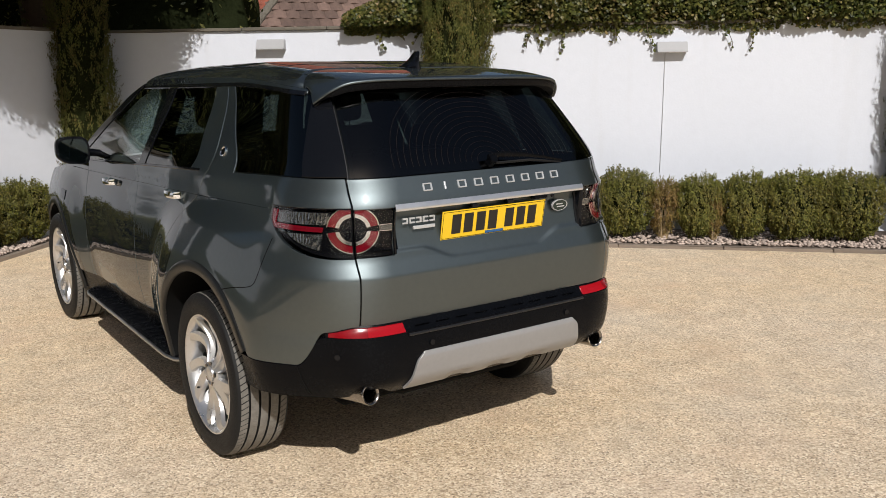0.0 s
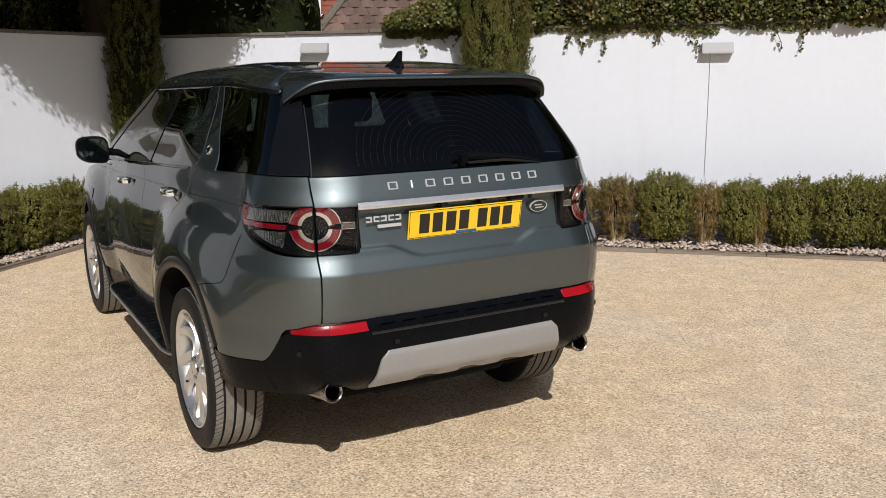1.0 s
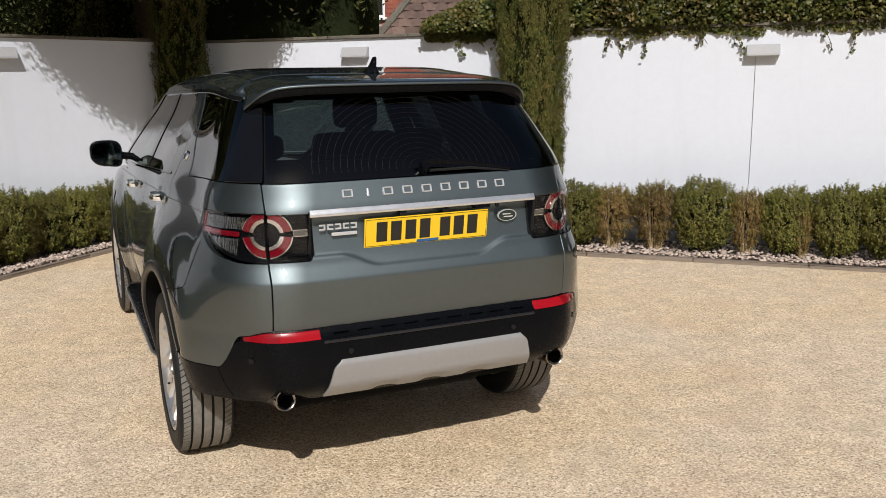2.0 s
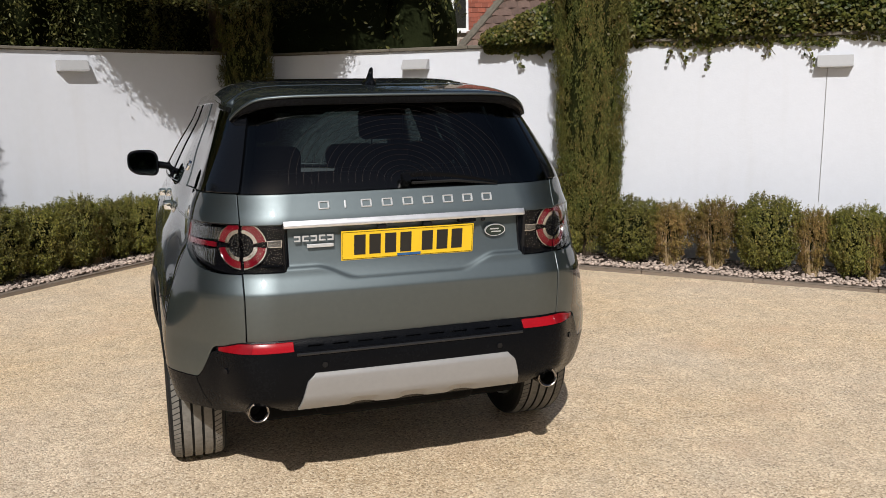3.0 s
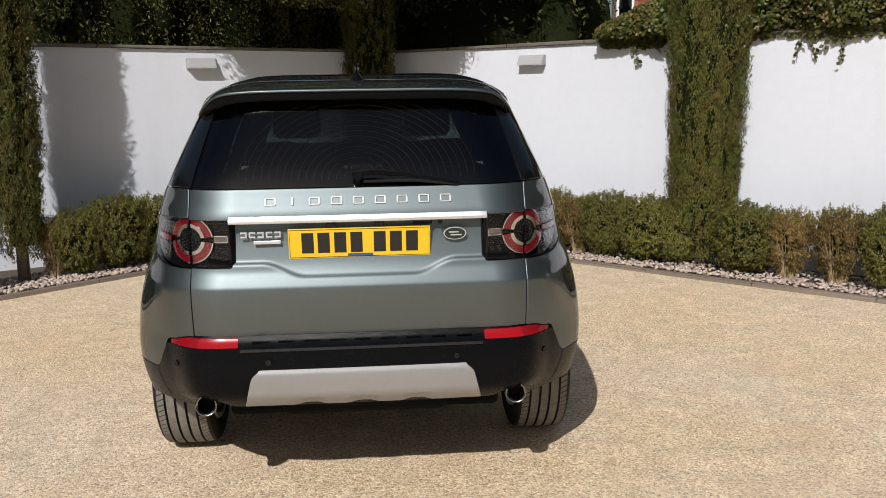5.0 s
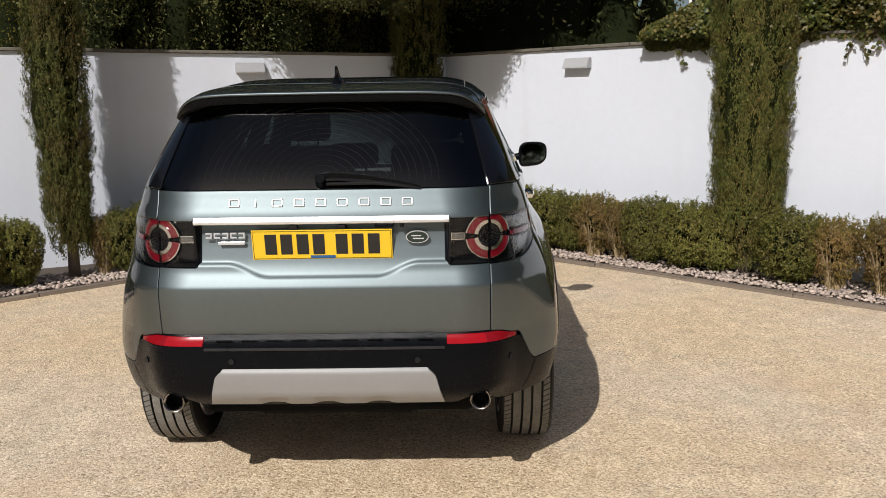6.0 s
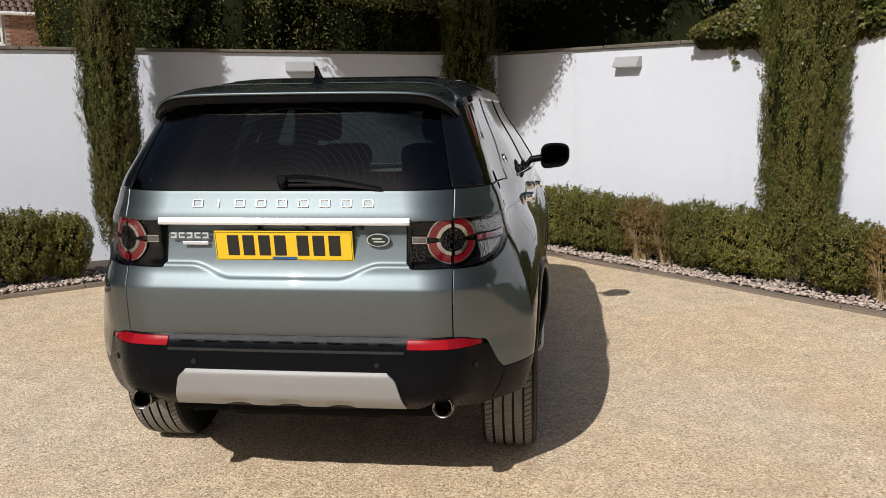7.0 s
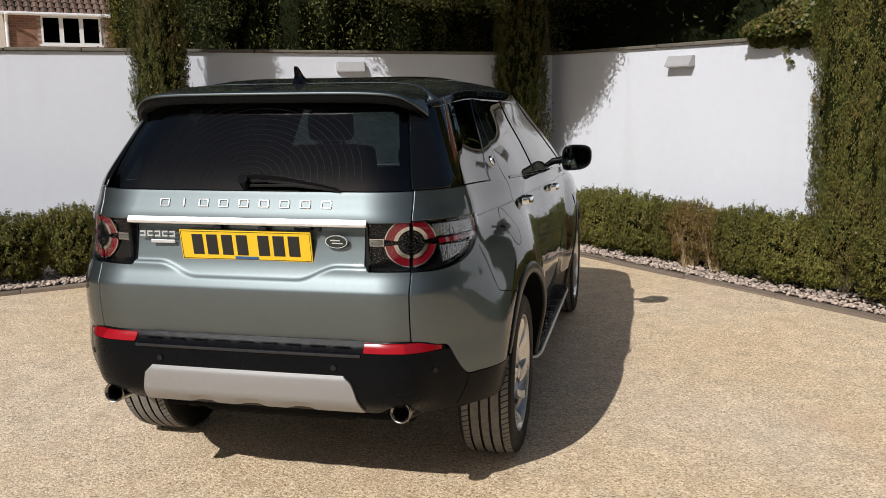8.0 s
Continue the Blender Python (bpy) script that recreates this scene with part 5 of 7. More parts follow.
def lamp_ring(name, r0, r1, a0, a1, s, inner, mat, parent, off, label="", n=26, thick=0.006, raise_=0.0):
    """A band of a ring about the shut line, on the skin."""
    lim = GATE_X - 0.006 if inner else GATE_X + 0.006

    def tz(u, v):
        a = radians(a0 + (a1 - a0) * u)
        r = r0 + (r1 - r0) * v
        dx = 1.10 * r * math.cos(a)
        z = LC_Z + 0.98 * r * math.sin(a)
        arc = dx
        # distance is taken along the skin, so the ring keeps its width round the corner
        t0 = t_x(GATE_X, z)
        w, yr, rx, ry = shape(z)
        th0 = (t0 - 1) * math.pi / 2
        sp = math.hypot(rx * math.cos(th0), ry * math.sin(th0))
        t = t0 + arc / sp * 2 / math.pi
        tl = t_x(lim, z)
        t = min(t, tl) if inner else max(t, tl)
        return s * t, z
    return patch(name, tz, n, 2, mat, parent, label, off=off, thick=thick)


for s in (-1, 1):
    def inner_house(u, v, s=s):
        z = 0.984 + (LAMP_TOP - 0.004 - 0.984) * v
        x = 0.478 + (GATE_X - G - 0.478) * u
        return s * t_x(x, z), z

    def outer_house(u, v, s=s):
        zm = 1.08
        t0, t1 = t_x(GATE_X + G, zm), t_y(LAMP_TIP, zm)
        t = t0 + (t1 - t0) * u
        y = pt(t, zm).y
        lo = lamp_low(y)
        z = lo + (LAMP_TOP - 0.002 - lo) * v
        return s * (t_x(GATE_X + G, z) + (t_y(LAMP_TIP, z) - t_x(GATE_X + G, z)) * u), z

    lin = patch("tail_lamp_inner", inner_house, 16, 12, LAMP_DARK, car, "black tail lamp on the tailgate", off=-0.016, thick=0.02)
    lou = patch("tail_lamp_outer", outer_house, 30, 12, LAMP_DARK, car, "wrap-round red and clear tail lamp", off=-0.016, thick=0.02)
    patch("lamp_lens", inner_house, 16, 12, LENS, lin, "clear lens", off=0.003, thick=0.004)
    patch("lamp_lens", outer_house, 30, 12, LENS, lou, "clear lens", off=0.003, thick=0.004)
    # dark rim of the cluster
    for r0, r1, mat, o, nm in ((0.0595, 0.0885, RED_DARK, -0.006, "red_ring"), (0.0465, 0.0600, LAMP_BRIGHT, -0.001, "bright_ring"), (0.0875, 0.0915, LAMP_BRIGHT, -0.003, "outer_bezel")):
        for a0, a1 in ((8, 88), (-90, -8)):
            lamp_ring(nm, r0, r1, a0, a1, s, False, mat, lou, o)
        for a0, a1 in ((92, 172), (188, 268)):
            lamp_ring(nm, r0, r1, a0, a1, s, True, mat, lin, o)
    lamp_ring("lamp_core", 0.0, 0.046, -88, 88, s, False, GLOSS_BLACK, lou, -0.008)
    lamp_ring("lamp_core", 0.0, 0.046, 92, 268, s, True, GLOSS_BLACK, lin, -0.008)
    # honeycomb studs in the core
    for inner, par in ((False, lou), (True, lin)):
        for r in (0.014, 0.026, 0.037):
            k = int(r / 0.0021)
            for j in range(k):
                a = -80 + 160 * (j + 0.5) / k + (180 if inner else 0)
                lamp_ring("lamp_stud", r - 0.0025, r + 0.0025, a - 9 * 0.014 / r, a + 9 * 0.014 / r, s, inner, LAMP_DARK if j % 2 else RUBBER, par, -0.005, n=2, thick=0.003)

    def bar(z0, z1, ua, ub, s=s):
        def f(u, v):
            t, z = outer_house(ua + (ub - ua) * u, 0.5, s)
            zz = z0(u) + (z1(u) - z0(u)) * v
            return t, zz
        return f
    patch("red_bar", bar(lambda u: 1.076 + 0.006 * u, lambda u: 1.094 + 0.008 * u, 0.30, 0.95), 20, 2, RED_DARK, lou, "red side bar", off=-0.005, thick=0.006)
    patch("red_tip", bar(lambda u: 1.100, lambda u: 1.150, 0.89, 0.96), 4, 4, RED_DARK, lou, off=-0.006, thick=0.006)
    patch("reflector_upper", bar(lambda u: 1.103, lambda u: 1.148, 0.27 - 0.0, 0.87), 24, 6, CLEAR_LAMP, lou, "clear faceted reflector", off=-0.010, thick=0.006)

    def low_clear(u, v, s=s):
        uu = 0.30 + 0.52 * u
        t, z = outer_house(uu, 0.5, s)
        lo = lamp_low(pt(abs(t), 1.05).y) + 0.018
        return t, lo + (1.068 - lo) * v
    patch("reflector_lower", low_clear, 24, 8, CLEAR_LAMP, lou, "clear faceted reflector", off=-0.011, thick=0.006)

    def inner_bar(u, v, s=s):
        x, z = 0.483 + 0.052 * u, 1.074 + 0.026 * v
        return s * t_x(x, z), z
    patch("clear_bar", inner_bar, 4, 2, LAMP_BRIGHT, lin, "bright frame of the clear bar", off=-0.007, thick=0.006)

    def bar_window(u, v, s=s):
        x, z = 0.4855 + 0.048 * u, 1.0768 + 0.0205 * v
        return s * t_x(x, z), z
    patch("clear_window", bar_window, 4, 2, CLEAR_LAMP, lin, off=-0.004, thick=0.004)
    for zr in (1.002, 1.018, 1.034, 1.050, 1.116, 1.130, 1.144):
        def rib(u, v, s=s, zr=zr):
            z = zr + 0.005 * v
            return s * t_x(0.484 + (0.048 if 1.02 < z < 1.14 else 0.075) * u, z), z
        patch("lamp_rib", rib, 4, 1, GLOSS_BLACK, lin, off=-0.010, thick=0.006)

    # gloss black wedge between lamp and plate recess
    def wedge(u, v, s=s):
        z = 0.983 + (LAMP_TOP - 0.983) * v
        return s * t_x(0.458 + 0.022 * u, z), z
    patch("lamp_surround", wedge, 6, 8, GLOSS_BLACK, car, off=0.003, thick=0.004,
          disp=lambda x, y, z: -(0.006 + 0.040 * smooth01((z - 0.94) / 0.24)) * smooth01((0.476 - abs(x)) / 0.016))

    def trim_over(u, v, s=s):
        zm = 1.17
        z = LAMP_TOP - 0.001 + 0.011 * v
        t0, t1 = t_x(0.478, z), t_y(0.37, z)
        return s * (t0 + (t1 - t0) * u), z
    patch("lamp_brow", trim_over, 30, 2, GLOSS_BLACK, car, off=-0.001, thick=0.02)


# ---- bright bar, plate, letters, badge ----
def bright_bar(u, v):
    x = 0.474 * (2 * u - 1)
    z = 1.146 + 0.030 * v
    return t_x(abs(x), z) * (1 if x > 0 else -1), z


patch("bright_bar", bright_bar, 50, 6, BRUSHED, car, "bright metal strip over the plate", off=0.009, thick=0.03,
                   disp=lambda x, y, z: -0.011 * (z - 1.146) / 0.030 - 0.004 * smooth01((1.151 - z) / 0.006))
for xs in (-0.105, 0.075):
    bm = bmesh.new()
    box(bm, (xs - 0.016, -0.012, 1.124), (xs + 0.016, 0.02, 1.140), 0.004)
    part("plate_lamp", bm, GLOSS_BLACK, car)
bm = bmesh.new()
box(bm, (0.20, -0.014, 1.128), (0.27, 0.02, 1.145), 0.005)
part("gate_release", bm, TRIM, car)
bm = bmesh.new()
bmesh.ops.create_uvsphere(bm, u_segments=14, v_segments=8, radius=0.009, matrix=Matrix.Translation((0.30, -0.010, 1.136)))
part("rear_camera", bm, GLOSS_BLACK, car, smooth=True)

PL = pose(0, 0.001, 1.064, 10.0, 0, 0)
bm = bmesh.new()
box(bm, (-0.2625, 0.0, -0.058), (0.2625, 0.0045, 0.058), 0.0015, m=PL)
plate_base = part("plate_holder", bm, YELLOW, car, "yellow acrylic rear plate with black bars")
bm = bmesh.new()
box(bm, (-0.20, 0.0045, -0.040), (0.20, 0.045, 0.040), 0.004, m=PL)
part("plate_mount", bm, TRIM, plate_base, "black mounting pad")
bm = bmesh.new()
for lo, hi in (((-0.258, -0.0015, 0.0528), (0.258, 0.0, 0.0538)), ((-0.258, -0.0015, -0.0538), (0.258, 0.0, -0.0528)), ((-0.258, -0.0015, -0.0528), (-0.257, 0.0, 0.0528)), ((0.257, -0.0015, -0.0528), (0.258, 0.0, 0.0528))):
    box(bm, lo, hi, m=PL)
part("plate_border", bm, TRIM, plate_base)
# seven plain black bars where the characters stand
X0 = [-0.214, -0.155, -0.094, -0.034, 0.052, 0.112, 0.172]
for x in X0:
    bm = bmesh.new()
    box(bm, (x, -0.002, -0.037), (x + 0.044, 0.0005, 0.042), 0.0008, m=PL, seg=1)
    part("plate_bar", bm, INK, plate_base)
bm = bmesh.new()
box(bm, (-0.045, -0.0018, -0.052), (0.048, 0.0005, -0.042), m=PL)
part("dealer_strip", bm, BLUE, plate_base, "small blue maker's strip")

# model lettering as plain bright blocks of its size
for k in range(9):
    x = -0.322 + 0.0805 * k
    w = 0.007 if k == 1 else 0.041
    z = 1.222
    bm = bmesh.new()
    t = t_x(abs(x), z) * (1 if x >= 0 else -1)
    n = normal_at(t, z)
    c = pt(t, z)
    mm = Matrix.Translation(c + n * 0.002) @ Matrix(((1, 0, 0, 0), (0, 0.937, 0.35, 0), (0, -0.35, 0.937, 0), (0, 0, 0, 1)))
    if k == 1:
        box(bm, (-w / 2, -0.003, -0.0155), (w / 2, 0.004, 0.0155), 0.0015, m=mm)
    else:
        for lo, hi in (((-w / 2, -0.003, 0.0105), (w / 2, 0.004, 0.0155)), ((-w / 2, -0.003, -0.0155), (w / 2, 0.004, -0.0105))):
            box(bm, lo, hi, 0.0018, m=mm, seg=1)
        for x0 in (-w / 2, w / 2 - 0.006):
            box(bm, (x0, -0.0026, -0.011), (x0 + 0.006, 0.004, 0.011), 0.001, m=mm, seg=1)
    part("tailgate_letter", bm, BADGE, tailgate, "bright raised block")
for k in range(5):
    x = -0.425 + 0.031 * k
    bm = bmesh.new()
    box(bm, (x - 0.012, 0.006, 1.090), (x + 0.012, 0.014, 1.096), 0.001, seg=1)
    box(bm, (x - 0.012, 0.006, 1.106), (x + 0.012, 0.014, 1.112), 0.001, seg=1)
    box(bm, (x - 0.012 if k % 2 else x + 0.006, 0.006, 1.095), (x - 0.006 if k % 2 else x + 0.012, 0.014, 1.107), 0.001, seg=1)
    part("tailgate_letter", bm, BADGE, tailgate)
bm = bmesh.new()
box(bm, (-0.390, 0.004, 1.066), (-0.290, 0.012, 1.079), 0.002)
part("trim_badge", bm, BADGE, tailgate, "small chrome bar badge")


def oval(cx, cy, cz, a, b, m, parent, name="oval_badge"):
    bm = bmesh.new()
    pr = [(-0.0035, 1.0), (-0.005, 0.98), (-0.005, 0.92), (-0.004, 0.90)]
    rings = []
    for y, k in [(0.004, 1.0)] + pr:
        rings.append([bm.verts.new(m @ Vector((a * k * math.cos(i * math.pi / 20), y, b * k * math.sin(i * math.pi / 20)))) for i in range(40)])
    for r0, r1 in zip(rings, rings[1:]):
        for i in range(40):
            bm.faces.new((r0[i], r0[(i + 1) % 40], r1[(i + 1) % 40], r1[i]))
    ring = part(name, bm, BADGE, parent, "oval badge with a chrome rim", smooth=True)
    bm = bmesh.new()
    f = [bm.verts.new(m @ Vector((a * 0.91 * math.cos(i * math.pi / 20), -0.004, b * 0.91 * math.sin(i * math.pi / 20)))) for i in range(40)]
    bm.faces.new(f)
    part("badge_face", bm, plain("badge_green", (0.012, 0.022, 0.017), 0.4), ring)
    for dz, w in ((0.0055, 0.42), (-0.0055, 0.48)):
        bm = bmesh.new()
        box(bm, (-a * w + (0.004 if dz < 0 else -0.004), -0.0052, dz - 0.0022), (a * w + (0.004 if dz < 0 else -0.004), -0.0035, dz + 0.0022), m=m)
        part("badge_bar", bm, BADGE, ring)
    return ring


oval(0.356, 0, 1.088, 0.043, 0.024, Matrix.Translation((0.356, 0.008, 1.088)) @ pose(0, 0, 0, 6), tailgate)

# wiper
bm = bmesh.new()
zc = 1.312


def glass_pt(x, z, o):
    t = t_x(abs(x), z) * (1 if x >= 0 else -1)
    return pt(t, z) + normal_at(t, z) * o


tube(bm, [glass_pt(0.0, 1.290, -0.004), glass_pt(0.0, 1.293, 0.035)], [0.021, 0.018], seg=16)
wiper = part("wiper", bm, TRIM, car, "black rear wiper at rest", smooth=True)
bm = bmesh.new()
arm = [(-0.020, 1.303, 0.024), (0.05, 1.308, 0.030), (0.16, 1.300, 0.028), (0.26, 1.287, 0.024), (0.37, 1.271, 0.018)]
rings = []
for i, (x, z, o) in enumerate(arm):
    h, d = [0.012, 0.012, 0.009, 0.0065, 0.0035][i], [0.008, 0.008, 0.007, 0.005, 0.003][i]
    c = glass_pt(x, z, o)
    nn = (glass_pt(x, z, o + 0.01) - c).normalized()
    rings.append([bm.verts.new(c + Vector((0, 0, 1)) * h * math.cos(k * math.pi / 4) + nn * d * math.sin(k * math.pi / 4)) for k in range(8)])
for r0, r1 in zip(rings, rings[1:]):
    for k in range(8):
        bm.faces.new((r0[k], r0[(k + 1) % 8], r1[(k + 1) % 8], r1[k]))
bm.faces.new(rings[0]), bm.faces.new(rings[-1])
part("wiper_arm", bm, TRIM, wiper, smooth=True)
bm = bmesh.new()
tube(bm, [glass_pt(0.02, 1.284, 0.008), glass_pt(0.2, 1.284, 0.010), glass_pt(0.37, 1.268, 0.008)], [0.006, 0.006, 0.004], seg=6)
part("wiper_blade", bm, RUBBER, wiper)

# ---- side fittings ----
for s in (-1, 1):
    for y, z in ((1.35, 1.118), (2.42, 1.092)):
        x = side_x(y, z)
        bm = bmesh.new()
        pts = [(y - 0.085, 0.006), (y - 0.072, 0.032), (y - 0.03, 0.042), (y + 0.03, 0.042), (y + 0.072, 0.032), (y + 0.085, 0.006)]
        rings = []
        for yy, o in pts:
            rings.append([bm.verts.new((s * (x + o + 0.006 * math.cos(k * math.pi / 5)), yy, z + 0.017 * math.sin(k * math.pi / 5))) for k in range(10)])
        for r0, r1 in zip(rings, rings[1:]):
            for k in range(10):
                bm.faces.new((r0[k], r0[(k + 1) % 10], r1[(k + 1) % 10], r1[k]))
        bm.faces.new(rings[0]), bm.faces.new(rings[-1])
        part("door_handle", bm, CHROME, car, "chrome pull handle", smooth=True)
    # round emblem on the body pillar
    y, z = 0.918, 1.335
    t = s * t_y(y, z)
    n = normal_at(t, z)
    bm = bmesh.new()
    mm = Matrix.Translation(pt(t, z) + n * 0.001) @ n.to_track_quat("Z", "Y").to_matrix().to_4x4()
    revolve(bm, [(-0.002, 0.024), (0.005, 0.023), (0.006, 0.020), (0.003, 0.017)], 32, "z")
    bmesh.ops.transform(bm, matrix=mm, verts=bm.verts)
    em = part("pillar_emblem", bm, CHROME, car, "round chrome emblem", smooth=True)
    bm = bmesh.new()
    bmesh.ops.create_circle(bm, cap_ends=True, radius=0.0175, segments=28, matrix=mm @ Matrix.Translation((0, 0, 0.003)))
    part("emblem_face", bm, GLOSS_BLACK, em)
    # crease strip
    def strip(u, v, s=s):
        y = 0.40 + 2.75 * u
        z = crease(y) - 0.004 + 0.005 * v
        return s * t_y(y, z), z
    patch("body_line", strip, 40, 1, PAINT, car, off=0.002, thick=0.006)
    # side step
    bm = bmesh.new()
    line = [(0.79, 1.27), (0.86, 1.265), (0.930, 1.34), (0.944, 1.42), (0.944, 3.02), (0.930, 3.10), (0.86, 3.175), (0.79, 3.17)]
    lo = [bm.verts.new((s * x, y, 0.292)) for x, y in line]
    hi = [bm.verts.new((s * x, y, 0.326)) for x, y in line]
    for i in range(8):
        bm.faces.new((lo[i], lo[(i + 1) % 8], hi[(i + 1) % 8], hi[i]))
    bm.faces.new(hi), bm.faces.new(list(reversed(lo)))
    bmesh.ops.recalc_face_normals(bm, faces=bm.faces)
    bmesh.ops.bevel(bm, geom=list(bm.edges), offset=0.006, segments=2, affect="EDGES")
    st = part("side_step", bm, TRIM, car, "black side step with a bright edge")
    for k in range(22):
        yy = 1.44 + 0.073 * k
        bm = bmesh.new()
        box(bm, (s * 0.868 - 0.055, yy, 0.325), (s * 0.868 + 0.055, yy + 0.028, 0.3295), 0.002, seg=1)
        part("step_tread", bm, TRIM, st)
    bm = bmesh.new()
    tube(bm, [(s * 0.862, 1.262, 0.310), (s * 0.932, 1.336, 0.310), (s * 0.947, 1.42, 0.310), (s * 0.947, 3.02, 0.310), (s * 0.932, 3.104, 0.310), (s * 0.862, 3.178, 0.310)], 0.0095, seg=10)
    part("step_edge", bm, STEP_METAL, st, "bright metal edge", smooth=True)
    # door mirror
    bm = bmesh.new()
    bmesh.ops.create_uvsphere(bm, u_segments=32, v_segments=18, radius=1)
    for v in bm.verts:
        x, y, z = v.co
        y = max(y, -0.30)
        k = abs(x) ** 0.8
        X = math.copysign(abs(x) ** 0.62, x) * 0.096
        Z = math.copysign(abs(z) ** 0.60, z) * (0.083 - 0.012 * x)
        Y = y * (0.105 if y > 0 else 0.09)
        v.co = Vector((s * (1.018 + X), 2.760 + Y, 1.259 + Z + 0.012 * x))
    mir = part("door_mirror", bm, GLOSS_BLACK, car, "gloss black door mirror", smooth=True, sharp=60)
    bm = bmesh.new()
    ring = []
    for k in range(28):
        a = 2 * math.pi * k / 28
        c, q = math.copysign(abs(math.cos(a)) ** 0.6, math.cos(a)), math.copysign(abs(math.sin(a)) ** 0.6, math.sin(a))
        ring.append(bm.verts.new((s * (1.018 + 0.082 * c), 2.7300, 1.259 + q * (0.067 - 0.011 * c) + 0.010 * c)))
    bm.faces.new(ring)
    part("mirror_glass", bm, MIRROR, mir, "mirror glass")
    bm = bmesh.new()
    tube(bm, [(s * 0.80, 2.79, 1.225), (s * 0.87, 2.79, 1.232), (s * 0.95, 2.78, 1.245)], [0.032, 0.022, 0.026], seg=12)
    part("mirror_arm", bm, TRIM, mir, smooth=True)
# fuel flap on one side only
bm = bmesh.new()
n = 48
inner_r, outer_r = [], []
for k in range(n):
    a = 2 * math.pi * k / n
    for lst, r in ((inner_r, 0.078), (outer_r, 0.082)):
        y, z = 0.80 + r * math.cos(a), 1.055 + r * math.sin(a)
        t = t_y(y, z)
        lst.append(bm.verts.new(pt(t, z) + normal_at(t, z) * 0.0015))
for k in range(n):
    bm.faces.new((inner_r[k], inner_r[(k + 1) % n], outer_r[(k + 1) % n], outer_r[k]))
part("fuel_flap_joint", bm, GLOSS_BLACK, car, "round shut line of the fuel flap")

# ---- cabin seen through the glass ----
bm = bmesh.new()
box(bm, (-0.70, 0.55, 0.42), (0.70, 3.2, 0.50), 0.02)
part("cabin_floor", bm, CABIN, car)
for s in (-1, 1):
    bm = bmesh.new()
    box(bm, (s * 0.72 - 0.02, 0.55, 0.5), (s * 0.72 + 0.02, 3.2, 1.20), 0.01)
    part("cabin_side", bm, CABIN, car)
bm = bmesh.new()
box(bm, (-0.58, 0.10, 0.62), (0.58, 0.62, 1.12), 0.03)
part("load_floor", bm, CABIN, car)
bm = bmesh.new()
box(bm, (-0.53, 0.60, 1.600), (0.53, 2.4, 1.628), 0.01)
part("headlining", bm, HEADLINER, car)


for s in (-1, 1):
    for y0, y1, zt in ((1.90, 2.12, 1.63), (0.72, 1.22, 1.62), (0.36, 0.52, 1.60)):
        bm = bmesh.new()
        lo = [(ring_x(max(y, 0.35), 1.20) - 0.035 - d, y, 1.10) for d, y in ((0, y0), (0, y1), (0.06, y1), (0.06, y0))]
        sh = 0.22 if y0 < 1 else 0.0
        hi = [(ring_x(max(y, 0.5), 1.60) - 0.035 - d, y, zt) for d, y in ((0, y0 + sh), (0, y1 + sh * 0.7), (0.06, y1 + sh * 0.7), (0.06, y0 + sh))]
        a = [bm.verts.new((s * x, y, z)) for x, y, z in lo]
        b = [bm.verts.new((s * x, y, z)) for x, y, z in hi]
        for i in range(4):
            bm.faces.new((a[i], a[(i + 1) % 4], b[(i + 1) % 4], b[i]))
        bm.faces.new(a), bm.faces.new(b)
        part("pillar_trim", bm, CABIN, car)
    bm = bmesh.new()
    box(bm, (s * 0.555 - 0.05, 0.75, 1.575), (s * 0.555 + 0.05, 2.35, 1.628), 0.02)
    part("roof_trim", bm, HEADLINER, car)
bm = bmesh.new()
box(bm, (-0.56, 2.30, 1.56), (0.56, 2.52, 1.63), 0.03)
part("header_trim", bm, HEADLINER, car)
bm = bmesh.new()
box(bm, (-0.52, 0.42, 1.572), (0.52, 0.66, 1.615), 0.02)
part("rear_header", bm, HEADLINER, car)


def seat(cx, cy, w, tall, bottom=0.72):
    bm = bmesh.new()
    box(bm, (-w / 2, -0.06, 0.0), (w / 2, 0.06, tall), 0.05, m=Matrix.Translation((cx, cy, bottom)) @ pose(0, 0, 0, 14), seg=3)
    box(bm, (-w / 2, 0.0, -0.18), (w / 2, 0.48, -0.02), 0.05, m=Matrix.Translation((cx, cy, bottom)), seg=3)
    return part("seat", bm, LEATHER, car, "dark leather seat", smooth=True)


def headrest(cx, cy, z, w, h, par):
    bm = bmesh.new()
    box(bm, (cx - w / 2, cy - 0.045, z), (cx + w / 2, cy + 0.045, z + h), 0.045, seg=4)
    r = part("headrest", bm, LEATHER, par, smooth=True)
    bm = bmesh.new()
    for k in (-0.06, 0.06):
        tube(bm, [(cx + k, cy, z - 0.08), (cx + k, cy, z + 0.02)], 0.006, seg=8)
    part("headrest_post", bm, CHROME, par)


